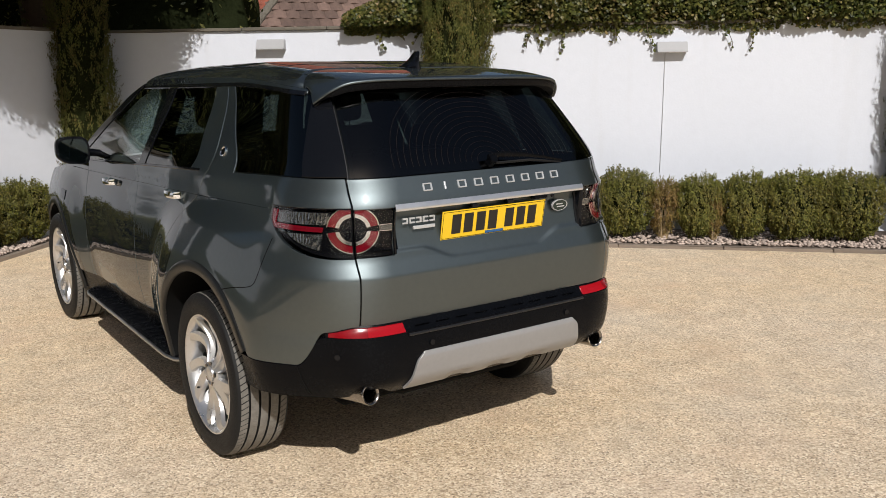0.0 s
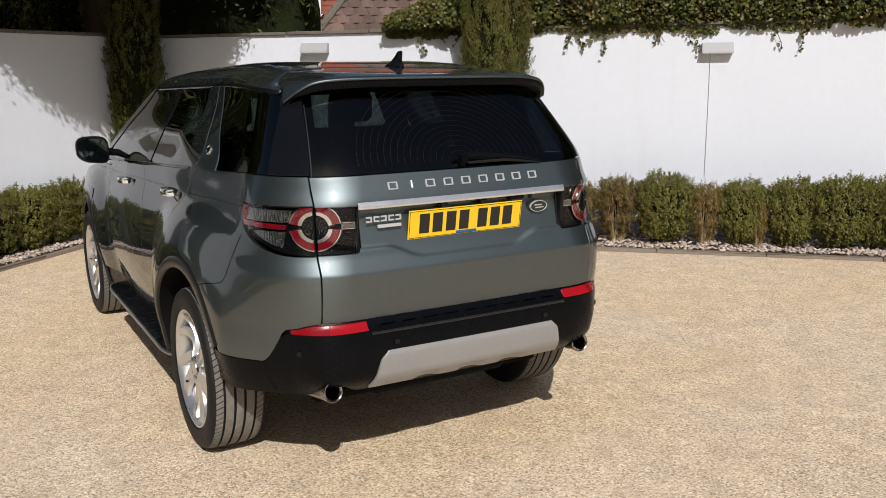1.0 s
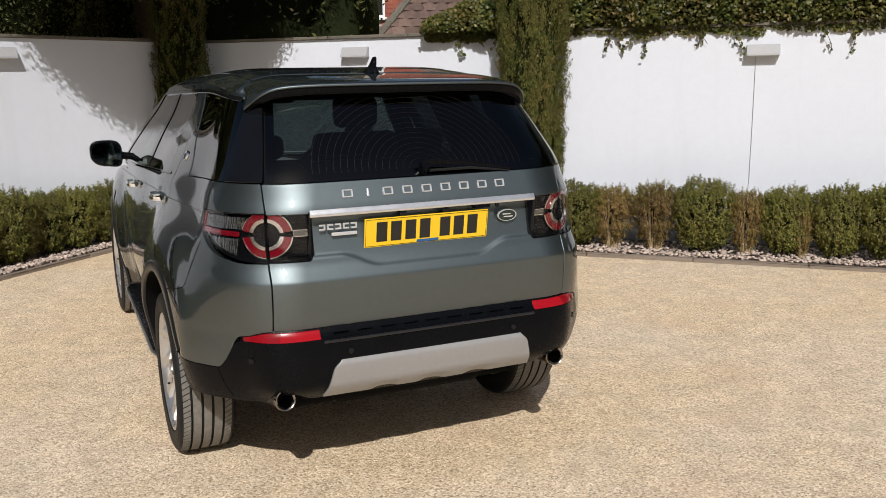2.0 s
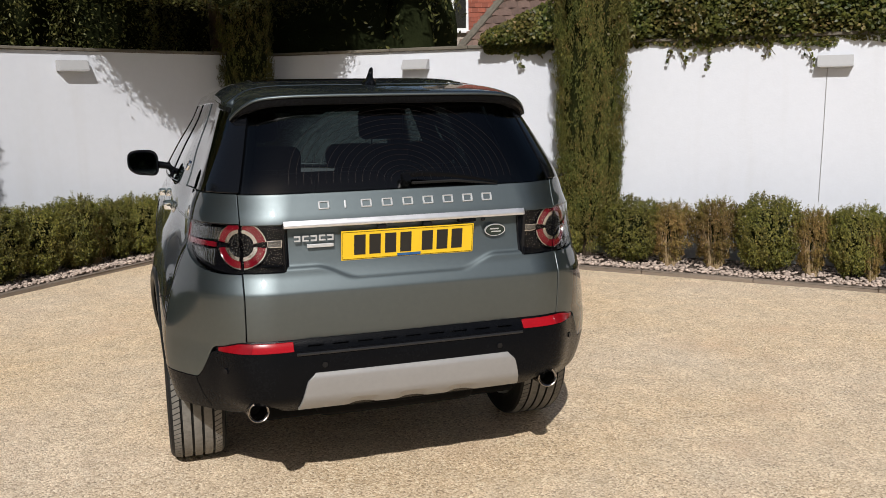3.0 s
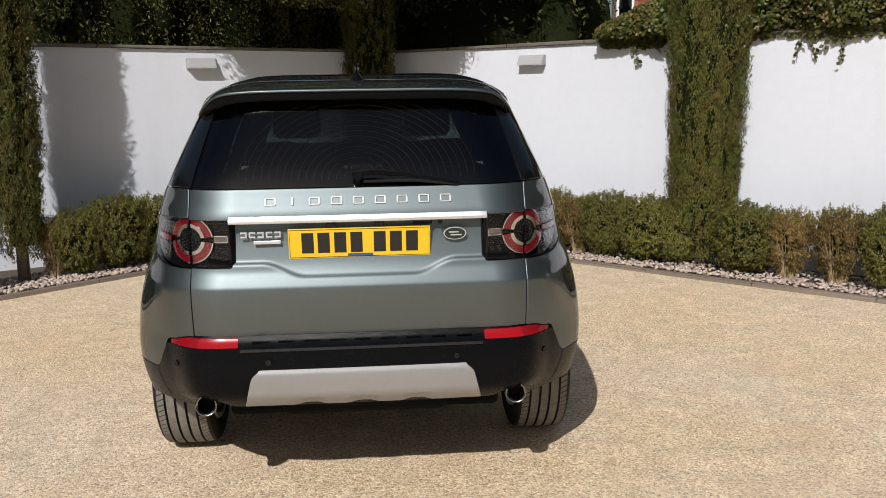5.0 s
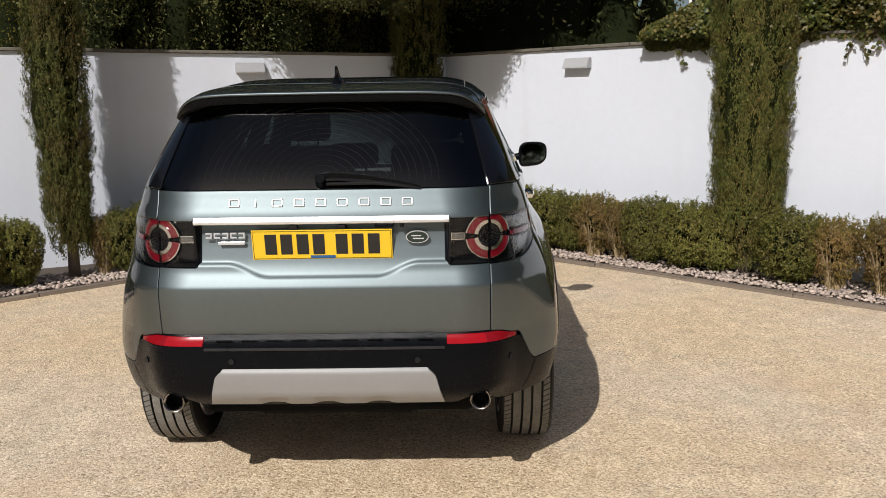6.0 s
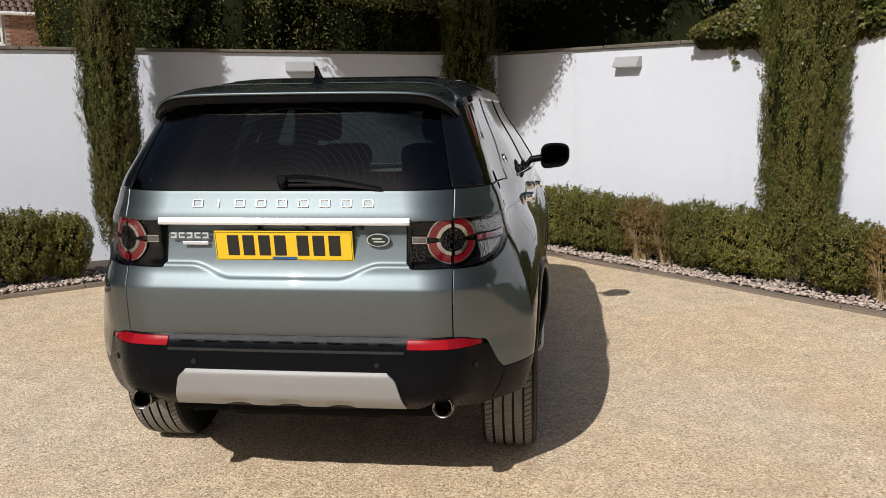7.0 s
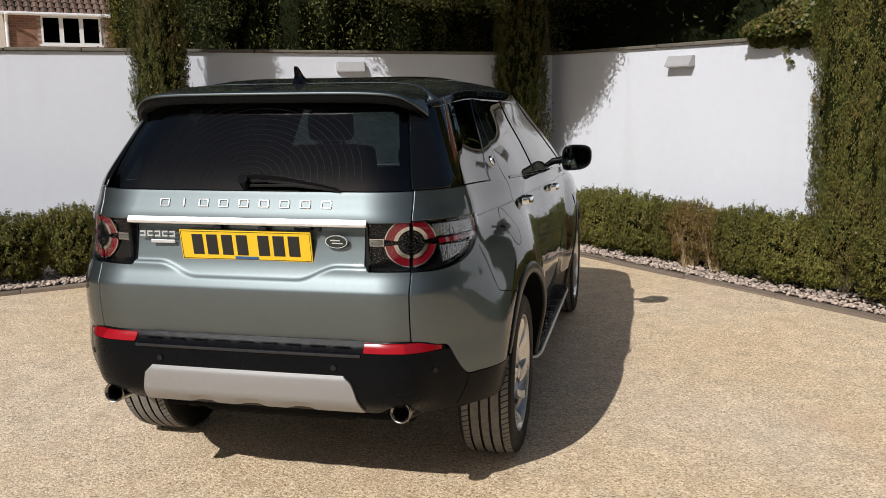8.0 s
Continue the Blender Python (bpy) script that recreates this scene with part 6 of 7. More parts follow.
for cx, w in ((-0.42, 0.46), (0.42, 0.46), (0.0, 0.36)):
    st = seat(cx, 1.22, w, 0.56, 0.72)
    headrest(cx, 1.07, 1.285, 0.25, 0.12, st)
for cx in (-0.38, 0.38):
    st = seat(cx, 2.16, 0.54, 0.66, 0.72)
    headrest(cx, 2.0, 1.39, 0.28, 0.19, st)
bm = bmesh.new()
box(bm, (-0.70, 2.80, 0.62), (0.70, 3.30, 1.12), 0.06, seg=3)
part("dashboard", bm, CABIN, car, smooth=True)
bm = bmesh.new()
pts = [(0.38 + 0.18 * math.cos(a), 2.70 + 0.06 * math.sin(a), 1.06 + 0.17 * math.sin(a)) for a in np.linspace(0, 2 * math.pi, 33)]
tube(bm, pts, 0.015, seg=8)
part("steering_wheel", bm, CABIN, car, smooth=True)
bm = bmesh.new()
box(bm, (-0.11, 2.40, 1.545), (0.11, 2.43, 1.60), 0.015, seg=3)
part("cabin_mirror", bm, CABIN, car, smooth=True)


# ---- wheels ----
def build_wheel():
    bm = bmesh.new()
    revolve(bm, [(-0.118, 0.235), (-0.118, 0.258), (-0.105, 0.262), (-0.10, 0.245), (0.075, 0.240), (0.096, 0.252), (0.106, 0.266), (0.112, 0.266), (0.112, 0.259), (0.098, 0.246), (0.07, 0.232), (-0.10, 0.228)], 96)
    barrel = part("wheel", bm, SILVER, car, "silver alloy wheel on a road tyre", smooth=True, sharp=30)
    # tyre
    prof = [(-0.100, 0.258), (-0.116, 0.275), (-0.121, 0.305), (-0.120, 0.335), (-0.112, 0.352), (-0.102, 0.3585)]
    edge = [(-0.070, -0.062), (-0.026, -0.017), (0.017, 0.026), (0.062, 0.070)]
    for a, b in edge:
        prof += [(a, 0.363), (a + 0.001, 0.3555), (b - 0.001, 0.3555), (b, 0.363)]
    prof += [(0.102, 0.3585), (0.112, 0.352), (0.120, 0.335), (0.121, 0.305), (0.116, 0.275), (0.106, 0.262)]
    bm = bmesh.new()
    revolve(bm, prof, 120)
    tyre = part("tyre", bm, RUBBER, barrel, "black road tyre", smooth=True, sharp=28)
    bands = [(-0.101, -0.071), (-0.061, -0.027), (-0.016, 0.016), (0.027, 0.061), (0.071, 0.101)]
    for bi, (a, b) in enumerate(bands):
        vs, fs = [], []
        n = 84
        for k in range(n):
            g = 0.10 if bi in (0, 4) else 0.012
            t0, t1 = 2 * math.pi * (k + g) / n, 2 * math.pi * (k + 1 - g) / n
            sk = 0.014 * (1 if bi % 2 else -1)
            o = len(vs)
            ra, rb = (0.3600, 0.3645) if bi == 0 else (0.3645, 0.3600) if bi == 4 else (0.3645, 0.3645)
            for x, rr, ph in ((a, ra, 0.0), (b, rb, sk / 0.36)):
                for th in (t0, t1):
                    vs.append((x, rr * math.cos(th + ph), rr * math.sin(th + ph)))
                for th in (t0, t1):
                    vs.append((x, (rr - 0.006) * math.cos(th + ph), (rr - 0.006) * math.sin(th + ph)))
            fs += [(o, o + 1, o + 5, o + 4), (o, o + 2, o + 3, o + 1), (o + 4, o + 5, o + 7, o + 6), (o, o + 4, o + 6, o + 2), (o + 1, o + 3, o + 7, o + 5)]
        bm = bmesh.new()
        bv = [bm.verts.new(v) for v in vs]
        for f in fs:
            bm.faces.new([bv[i] for i in f])
        tagged(part("tread_band", bm, TREAD, tyre, "dusty tread blocks"), kind="stuff")
    # spokes: five swept pairs
    for k in range(5):
        for sgn in (-1, 1):
            bm = bmesh.new()
            base = 2 * math.pi * k / 5
            rows = []
            for i in range(9):
                f = i / 8
                r = 0.052 + (0.252 - 0.052) * f
                ang = base + sgn * (0.16 + 0.14 * f) + 0.42 * f * f
                wdt = 0.018 + 0.004 * math.sin(math.pi * f) + (0.015 if sgn > 0 else 0.006) * f
                xo = 0.092 - 0.035 * math.sin(math.pi * min(1, f * 1.15)) * 0.6 + 0.004 * f
                c, q = math.cos(ang), math.sin(ang)
                pc = Vector((xo, r * c, r * q))
                tn = Vector((0, -q, c))
                rows.append([bm.verts.new(pc + tn * wdt + Vector((-0.016, 0, 0))), bm.verts.new(pc + tn * wdt * 0.80 + Vector((0.001, 0, 0))), bm.verts.new(pc - tn * wdt * 0.72 + Vector((0.007, 0, 0))), bm.verts.new(pc - tn * wdt + Vector((-0.014, 0, 0))), bm.verts.new(pc + Vector((-0.035, 0, 0)))])
            for r0, r1 in zip(rows, rows[1:]):
                for j in range(5):
                    bm.faces.new((r0[j], r0[(j + 1) % 5], r1[(j + 1) % 5], r1[j]))
            bm.faces.new(rows[0]), bm.faces.new(rows[-1])
            part("spoke", bm, SILVER, barrel, smooth=True, sharp=24)
    bm = bmesh.new()
    revolve(bm, [(0.03, 0.0), (0.03, 0.066), (0.082, 0.066), (0.090, 0.060), (0.090, 0.036), (0.098, 0.034), (0.102, 0.028), (0.103, 0.001)], 40)
    part("hub", bm, SILVER, barrel, smooth=True)
    for k in range(5):
        a = 2 * math.pi * (k + 0.5) / 5
        bm = bmesh.new()
        bmesh.ops.create_cone(bm, cap_ends=True, segments=6, radius1=0.010, radius2=0.009, depth=0.02, matrix=Matrix.Translation((0.088, 0.048 * math.cos(a), 0.048 * math.sin(a))) @ pose(0, 0, 0, 0, 90))
        part("wheel_nut", bm, STEEL, barrel)
    bm = bmesh.new()
    revolve(bm, [(0.0, 0.05), (0.0, 0.158), (0.022, 0.158), (0.022, 0.05)], 48)
    part("brake_disc", bm, STEEL, barrel, smooth=True)
    bm = bmesh.new()
    box(bm, (-0.03, -0.16, 0.04), (0.05, -0.07, 0.16), 0.015)
    part("brake_caliper", bm, DARK, barrel)
    bm = bmesh.new()
    revolve(bm, [(-0.02, 0.001), (-0.02, 0.225)], 48)
    part("dust_shield", bm, DARK, barrel)
    bm = bmesh.new()
    tube(bm, [(0.07, -0.212, 0.02), (0.098, -0.200, 0.02)], 0.005, seg=8)
    part("valve", bm, RUBBER, barrel)
    return barrel


def taper(ob):
    """Draws the body in a little, and lowers it, from the tail towards the nose."""
    for c in ob.children:
        for v in c.data.vertices:
            x, y, z = v.co
            k = max(0.0, y)
            v.co = (x * (1 - 0.006 * k) + 0.006 * k, y * (1 - 0.0105 * k), z + 0.005 - 0.0115 * k * z)
        c.data.update()
        taper(c)


taper(car)
wheel = build_wheel()
SPOTS = [(0.808, 0.872, 0, 25), (-0.808, 0.872, 180, 40), (0.838, 3.613, 0, 70), (-0.800, 3.613, 180, 10)]
for i, (x, y, turn, spin) in enumerate(SPOTS):
    m = Matrix.Translation((x, y, 0.3625)) @ pose(0, 0, 0, 0, 0, turn) @ pose(0, 0, 0, spin)
    if i == 0:
        wheel.matrix_basis = m
    else:
        copy_thing(wheel, m)


# ---- beyond the walls ----
def leafy_mass(name, label, boxes, n, size, mat, seed, category="hedge", aspect=0.55, rough=0.30, up=0.0):
    """A big body of foliage: lumps of leaves over a core painted shade-dark; boxes are (centre, half sizes)."""
    e = thing(name, label, category)
    tot = sum(h[0] * h[1] + h[1] * h[2] + h[0] * h[2] for _, h in boxes)
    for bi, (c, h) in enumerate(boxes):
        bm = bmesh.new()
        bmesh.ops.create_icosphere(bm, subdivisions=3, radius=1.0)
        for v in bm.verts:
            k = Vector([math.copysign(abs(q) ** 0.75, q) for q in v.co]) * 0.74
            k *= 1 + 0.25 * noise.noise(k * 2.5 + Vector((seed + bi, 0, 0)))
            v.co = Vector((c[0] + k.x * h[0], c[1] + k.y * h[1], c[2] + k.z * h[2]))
        part("inner_growth", bm, SHADE_CORE, e, smooth=True)
        m = int(n * (h[0] * h[1] + h[1] * h[2] + h[0] * h[2]) / tot)
        u = rng.normal(size=(m, 3))
        u /= np.linalg.norm(u, axis=1, keepdims=True)
        sq = np.abs(u) ** 0.75 * np.sign(u)
        lum = 0.95 + rough * lumps(sq, 2.4, seed + 3 * bi) + 0.6 * rough * lumps(sq, 6.5, seed + 5 * bi)
        d = np.clip(1 - np.abs(rng.normal(size=m)) * 0.13, 0.5, 1.05) * lum
        P = sq * d[:, None] * np.array(h) + np.array(c)
        tagged(leaf_cloud("foliage", P, u, rng.uniform(0.6, 1.3, m) * size, aspect, mat, e, up=up, jitter=0.7), kind="stuff")
    return e


def settle(e, x, y, z, turn, size):
    """Moves a finished thing to its place."""
    e.matrix_basis = pose(x, y, z, 0, 0, turn) @ Matrix.Scale(size, 4) @ e.matrix_basis
    return e


# conifer hedge behind the one wall, with a golden one at its end
specs = [((-5.75, 9.0), 0.8, 0.8, 5.0, 4.2), ((-3.75, 6.85), 0.62, 0.70, 3.3, 1.8), ((-2.75, 7.45), 0.95, 0.85, 4.0, 2.6), ((-1.55, 8.15), 1.05, 0.9, 4.4, 3.0), ((-0.45, 8.95), 0.9, 0.8, 4.6, 3.2)]
for i, ((x, y), hx, hy, z, hz) in enumerate(specs):
    settle(leafy_mass("conifer", "dense dark green conifer behind a garden wall", [((x, y, z), (hx, hy, hz)), ((x + 0.4, y - 0.25, z + 0.3), (hx * 0.5, hy * 0.7, 0.6)), ((x - 0.3, y - 0.2, z - 0.3), (hx * 0.5, hy * 0.75, 0.6))],
               38000, 0.044, TREE_LEAF, 30.0 + 7 * i, "tree", 0.42, 0.38, up=0.3), 0.028, 0.032, -0.008, -0.45, 0.923)
settle(leafy_mass("conifer", "golden-tipped conifer behind a garden wall", [((-4.80, 7.15, 3.2), (0.5, 0.5, 1.6)), ((-5.5, 8.8, 2.6), (0.5, 0.5, 0.9))], 24000, 0.045, GOLD_LEAF, 71.0, "tree", 0.3, 0.34, up=0.3), 0.028, 0.032, -0.008, -0.45, 0.923)


def corner_tree():
    """A spreading evergreen behind the corner whose boughs hang over both walls."""
    e = thing("evergreen_tree", "large spreading evergreen with boughs hanging over the wall", "tree", (0.0, 8.6, 0.0))
    base = Vector((0.0, 8.6, 0.0))
    bm = bmesh.new()
    tube(bm, [(0, 0, -0.1), (0.05, -0.1, 1.6), (-0.1, -0.3, 3.4), (-0.2, -0.6, 5.2)], [0.34, 0.28, 0.22, 0.10], seg=14)
    part("trunk", bm, BARK, e, smooth=True)
    crowns = [((-1.75, 5.30, 3.80), (0.55, 0.5, 0.45)), ((-1.35, 5.50, 3.40), (0.55, 0.5, 0.5)), ((-0.85, 5.75, 3.12), (0.50, 0.5, 0.5)), ((-0.28, 6.05, 3.08), (0.45, 0.5, 0.55)),
              ((0.16, 5.78, 3.32), (0.45, 0.5, 0.5)), ((0.30, 5.55, 3.70), (0.42, 0.45, 0.5)), ((-0.75, 5.6, 3.72), (1.15, 0.6, 0.55)), ((-1.55, 5.25, 3.55), (0.6, 0.5, 0.5)), ((-0.25, 5.95, 3.55), (0.7, 0.55, 0.45)), ((-0.65, 5.75, 4.1), (1.35, 0.7, 0.6)), ((-0.6, 6.0, 4.6), (1.6, 0.9, 0.6)),
              ((-0.6, 8.3, 5.6), (2.6, 1.9, 1.4)), ((0.2, 9.4, 7.2), (2.4, 1.9, 1.2)), ((-1.35, 7.55, 3.15), (0.75, 0.6, 0.42)), ((0.62, 7.95, 3.30), (0.80, 0.6, 0.52)), ((1.3, 9.6, 4.6), (1.9, 1.6, 1.1)), ((-2.6, 7.6, 3.9), (1.3, 0.8, 0.6))]
    crowns.append(((-0.2, 6.1, 4.8), (2.2, 1.6, 0.7)))
    # boughs over the yard that keep the corner in shade
    for d, a, z, r in ((DL, 1.45, 2.05, 0.34), (DL, 1.05, 1.75, 0.40), (DL, 0.60, 1.58, 0.40), (DL, 0.70, 2.05, 0.45), (DL, 0.20, 1.60, 0.40), (DL, 0.10, 2.05, 0.45), (DR, 0.30, 1.70, 0.40), (DR, 0.62, 2.05, 0.36), (None, 0, 1.55, 0.40), (None, 0, 2.10, 0.45), (None, 0, 2.60, 0.45)):
        p = C0 + d * a if d else Vector((0.09, 6.70))
        crowns.append((((p.x + SUN_FROM.x * 2.1) / 0.9456 - 0.085, (p.y + SUN_FROM.y * 2.1) / 0.9456 - 0.04, (z + SUN_FROM.z * 2.1) / 0.9456), (r, r, r)))
    for c, h in crowns:
        c = Vector(c) - base
        bm = bmesh.new()
        tube(bm, [(-0.1, -0.3, 3.0), tuple((Vector((-0.1, -0.3, 3.4)) + c) / 2 + Vector((0, 0, 0.3))), tuple(c)], [0.10, 0.07, 0.025], seg=8)
        part("limb", bm, BARK, e, smooth=True)
        for k in range(4):
            a = random.uniform(0, 6.28)
            tip = c + Vector((h[0] * 0.8 * math.cos(a), h[1] * 0.8 * math.sin(a), random.uniform(-0.5, 0.4) * h[2]))
            bm = bmesh.new()
            tube(bm, [tuple(c), tuple((c + tip) / 2 + Vector((0, 0, 0.06))), tuple(tip)], [0.025, 0.016, 0.006], seg=5)
            part("branch", bm, BARK, e)
        # solid core painted near-black for the shade inside the crown
        bm = bmesh.new()
        bmesh.ops.create_icosphere(bm, subdivisions=2, radius=1.0)
        for v in bm.verts:
            k = v.co * (0.82 + 0.30 * noise.noise(v.co * 2.3 + c))
            v.co = Vector((c.x + k.x * h[0], c.y + k.y * h[1], c.z + k.z * h[2]))
        part("inner_growth", bm, SHADE_CORE, e, smooth=True)
        m = int(5200 * (h[0] * h[1] + h[1] * h[2] + h[0] * h[2]) / 2.0)
        m = max(6500, min(int(m * 2.2), 30000))
        # leaves gather in clumps at the tips of twigs
        nc = max(40, m // 60)
        u = rng.normal(size=(nc, 3))
        u /= np.linalg.norm(u, axis=1, keepdims=True)
        cc = u * (0.55 + 0.45 * rng.random(nc) ** 0.6)[:, None] * np.array(h) + np.array(c)
        gi = rng.integers(0, nc, m)
        P = cc[gi] + rng.normal(size=(m, 3)) * np.array([0.085, 0.085, 0.06])
        tagged(leaf_cloud("crown", P, u[gi], rng.uniform(0.024, 0.052, m), 0.45, TREE_LEAF, e, jitter=0.8), kind="stuff")
    return e


settle(corner_tree(), 0.081, 0.037, -0.012, 0.17, 0.9456)
# deep shade behind the corner
settle(leafy_mass("thicket", "dark unlit thicket of evergreens behind a garden wall", [((1.5, 11.6, 2.6), (1.9, 1.0, 2.6)), ((-1.6, 10.8, 2.6), (2.4, 1.0, 2.8)), ((1.4, 10.3, 5.4), (2.6, 2.2, 0.8)), ((3.08, 11.3, 2.5), (0.62, 0.55, 1.9)), ((-4.6, 10.2, 3.2), (1.2, 0.6, 3.2)), ((4.2, 13.2, 2.5), (0.5, 0.5, 2.0)), ((3.2, 18.6, 2.8), (2.1, 1.0, 3.2)), ((-1.0, 16.5, 3.5), (3.5, 1.0, 3.5))], 26000, 0.10, TREE_LEAF, 90.0, "trees", 0.45, 0.30), -0.008, 0.019, -0.009, -0.6, 0.873)


def ivy():
    """Ivy and laurel over the top of the other wall, with trails hanging down its face."""
    e = thing("ivy", "glossy ivy spilling over the top of a white wall", "ivy")
    L0, L1 = along(DR, 2.27, 5.41), 10.8
    n = 42000
    s = rng.uniform(L0 + 0.1, L1, n)
    tall = np.interp(s, [L0, L0 + 0.5, L0 + 0.9, L0 + 1.3, L0 + 1.9, L1], [0.10, 0.34, 0.40, 0.45, 0.80, 1.0])
    wob = np.array([noise.noise((a * 1.3, 5.0, 0)) for a in s])
    droop = 0.055 + 0.075 * np.array([noise.noise((a * 2.2, 1.0, 0)) + 0.5 * noise.noise((a * 7, 2.0, 0)) for a in s])
    zt = np.interp(s, [0, 11], [2.06, 2.065])
    v = rng.random(n)
    z = zt - droop + (tall * (1 + 0.22 * wob) + droop) * v
    bulge = 0.10 + 0.12 * np.sin(np.clip(v, 0, 1) * 3.0) + 0.10 * wob + 0.10 * np.array([noise.noise((a * 3.1, b * 3.1, 4.0)) for a, b in zip(s, z)])
    out = bulge - np.abs(rng.normal(size=n)) * 0.10
    out = np.where(z < zt + 0.03, np.clip(out * 0.5, 0.015, 0.16), out)
    P = np.stack([C0.x + DR.x * s + NR.x * out, C0.y + DR.y * s + NR.y * out, z], 1)
    nr = np.tile([NR.x, NR.y, 0.5], (n, 1))
    tagged(leaf_cloud("ivy_leaf_mass", P, nr, rng.uniform(0.022, 0.054, n), 0.70, IVY_LEAF, e, jitter=0.55), kind="stuff")
    # back filling: solid core, painted dark for the shade between leaves
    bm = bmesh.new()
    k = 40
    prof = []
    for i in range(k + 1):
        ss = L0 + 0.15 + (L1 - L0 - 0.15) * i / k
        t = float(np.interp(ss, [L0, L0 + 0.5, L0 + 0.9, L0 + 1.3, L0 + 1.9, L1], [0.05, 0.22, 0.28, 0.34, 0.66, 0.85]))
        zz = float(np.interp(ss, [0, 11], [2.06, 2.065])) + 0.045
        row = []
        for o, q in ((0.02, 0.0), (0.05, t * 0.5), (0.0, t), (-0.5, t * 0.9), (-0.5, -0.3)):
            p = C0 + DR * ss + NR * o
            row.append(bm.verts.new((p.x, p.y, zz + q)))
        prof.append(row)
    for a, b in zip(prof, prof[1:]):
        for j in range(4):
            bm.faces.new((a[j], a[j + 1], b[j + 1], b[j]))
    part("inner_growth", bm, SHADE_CORE, e, smooth=True)
    # trails
    for q in range(18):
        ss = L0 + 0.3 + random.random() * (6.8 - L0)
        ln = random.uniform(0.08, 0.26)
        p0 = C0 + DR * ss
        zz = float(np.interp(ss, [0, 11], [2.06, 2.065]))
        pts = []
        for i in range(6):
            f = i / 5
            p = p0 + DR * (0.05 * math.sin(3 * f + q)) + NR * (0.06 - 0.02 * f)
            pts.append((p.x, p.y, zz + 0.06 - (ln + 0.06) * f))
        bm = bmesh.new()
        tube(bm, pts, 0.003, seg=4, cap=False)
        part("trail", bm, BARK, e)
        m = int(ln * 70)
        f = rng.random(m)
        Q = np.array([np.interp(f, np.linspace(0, 1, 6), [a[i] for a in pts]) for i in range(3)]).T + rng.normal(size=(m, 3)) * 0.018
        tagged(leaf_cloud("trail_leaf_mass", Q, np.tile([NR.x, NR.y, 0.3], (m, 1)), rng.uniform(0.03, 0.06, m), 0.75, IVY_LEAF, e, jitter=0.5), kind="stuff")
    return e


ivy()


# ---- houses beyond ----
def tile_field(name, o, ax, up, w, h, tw, th, mat, parent, wave=0.02, lap=0.012):
    """Overlapping tiles laid in courses over a slope; each one its own small slab."""
    o, ax, up = Vector(o), Vector(ax).normalized(), Vector(up).normalized()
    nr = ax.cross(up).normalized()
    if nr.z < -0.01 or (abs(nr.z) <= 0.01 and nr.y > 0):
        nr = -nr
    vs, fs = [], []
    rows, cols = int(h / th), int(w / tw)
    for r in range(rows):
        for c in range(cols):
            x = c * tw + (tw / 2 if r % 2 and not wave else 0)
            j = random.uniform(-0.004, 0.004)
            k = len(vs)
            for i in range(5):
                f = i / 4
                b = wave * math.sin(f * 2 * math.pi)
                p = o + ax * (x + tw * 0.985 * f)
                vs.append(p + up * (r * th + j) + nr * (lap * 1.6 + b))
                vs.append(p + up * (r * th + th * 1.1) + nr * (b + 0.002))
                vs.append(p + up * (r * th + j) + nr * (b - 0.004))
            for i in range(4):
                a = k + i * 3
                fs += [(a, a + 3, a + 4, a + 1), (a, a + 2, a + 5, a + 3)]
    return tagged(mesh_ob(name, vs, fs, mat, parent, smooth=False), kind="stuff")


def house_window(parent, o, ax, nr, w, h, panes=3, open_pane=None):
    """A casement window: frame bars and panes, set on the wall face at its lower left corner o."""
    o, ax, nr = Vector(o), Vector(ax).normalized(), Vector(nr).normalized()
    up = Vector((0, 0, 1))
    m = Matrix(((ax.x, nr.x, 0, o.x), (ax.y, nr.y, 0, o.y), (0, 0, 1, o.z), (0, 0, 0, 1)))
    bm = bmesh.new()
    box(bm, (-0.05, -0.08, -0.06), (w + 0.05, 0.06, 0.0), 0.008, m=m)
    win = part("window", bm, UPVC, parent, "white framed casement window")
    pw = w / panes
    for i in range(panes):
        bm = bmesh.new()
        f = 0.06
        x0, x1 = i * pw, (i + 1) * pw
        for lo, hi in (((x0, -0.05, 0), (x0 + f, 0.03, h)), ((x1 - f, -0.05, 0), (x1, 0.03, h)), ((x0 + f, -0.05, 0), (x1 - f, 0.03, f)), ((x0 + f, -0.05, h - f), (x1 - f, 0.03, h))):
            box(bm, lo, hi, m=m)
        part("window_frame", bm, UPVC, win)
        bm = bmesh.new()
        box(bm, (x0 + f, -0.01, f), (x1 - f, 0.0, h - f), m=m)
        part("pane", bm, PANE, win, "dark glass pane")
    bm = bmesh.new()
    box(bm, (0, -0.5, 0), (w, -0.45, h), m=m)
    part("room_dark", bm, CABIN, win)
    return win


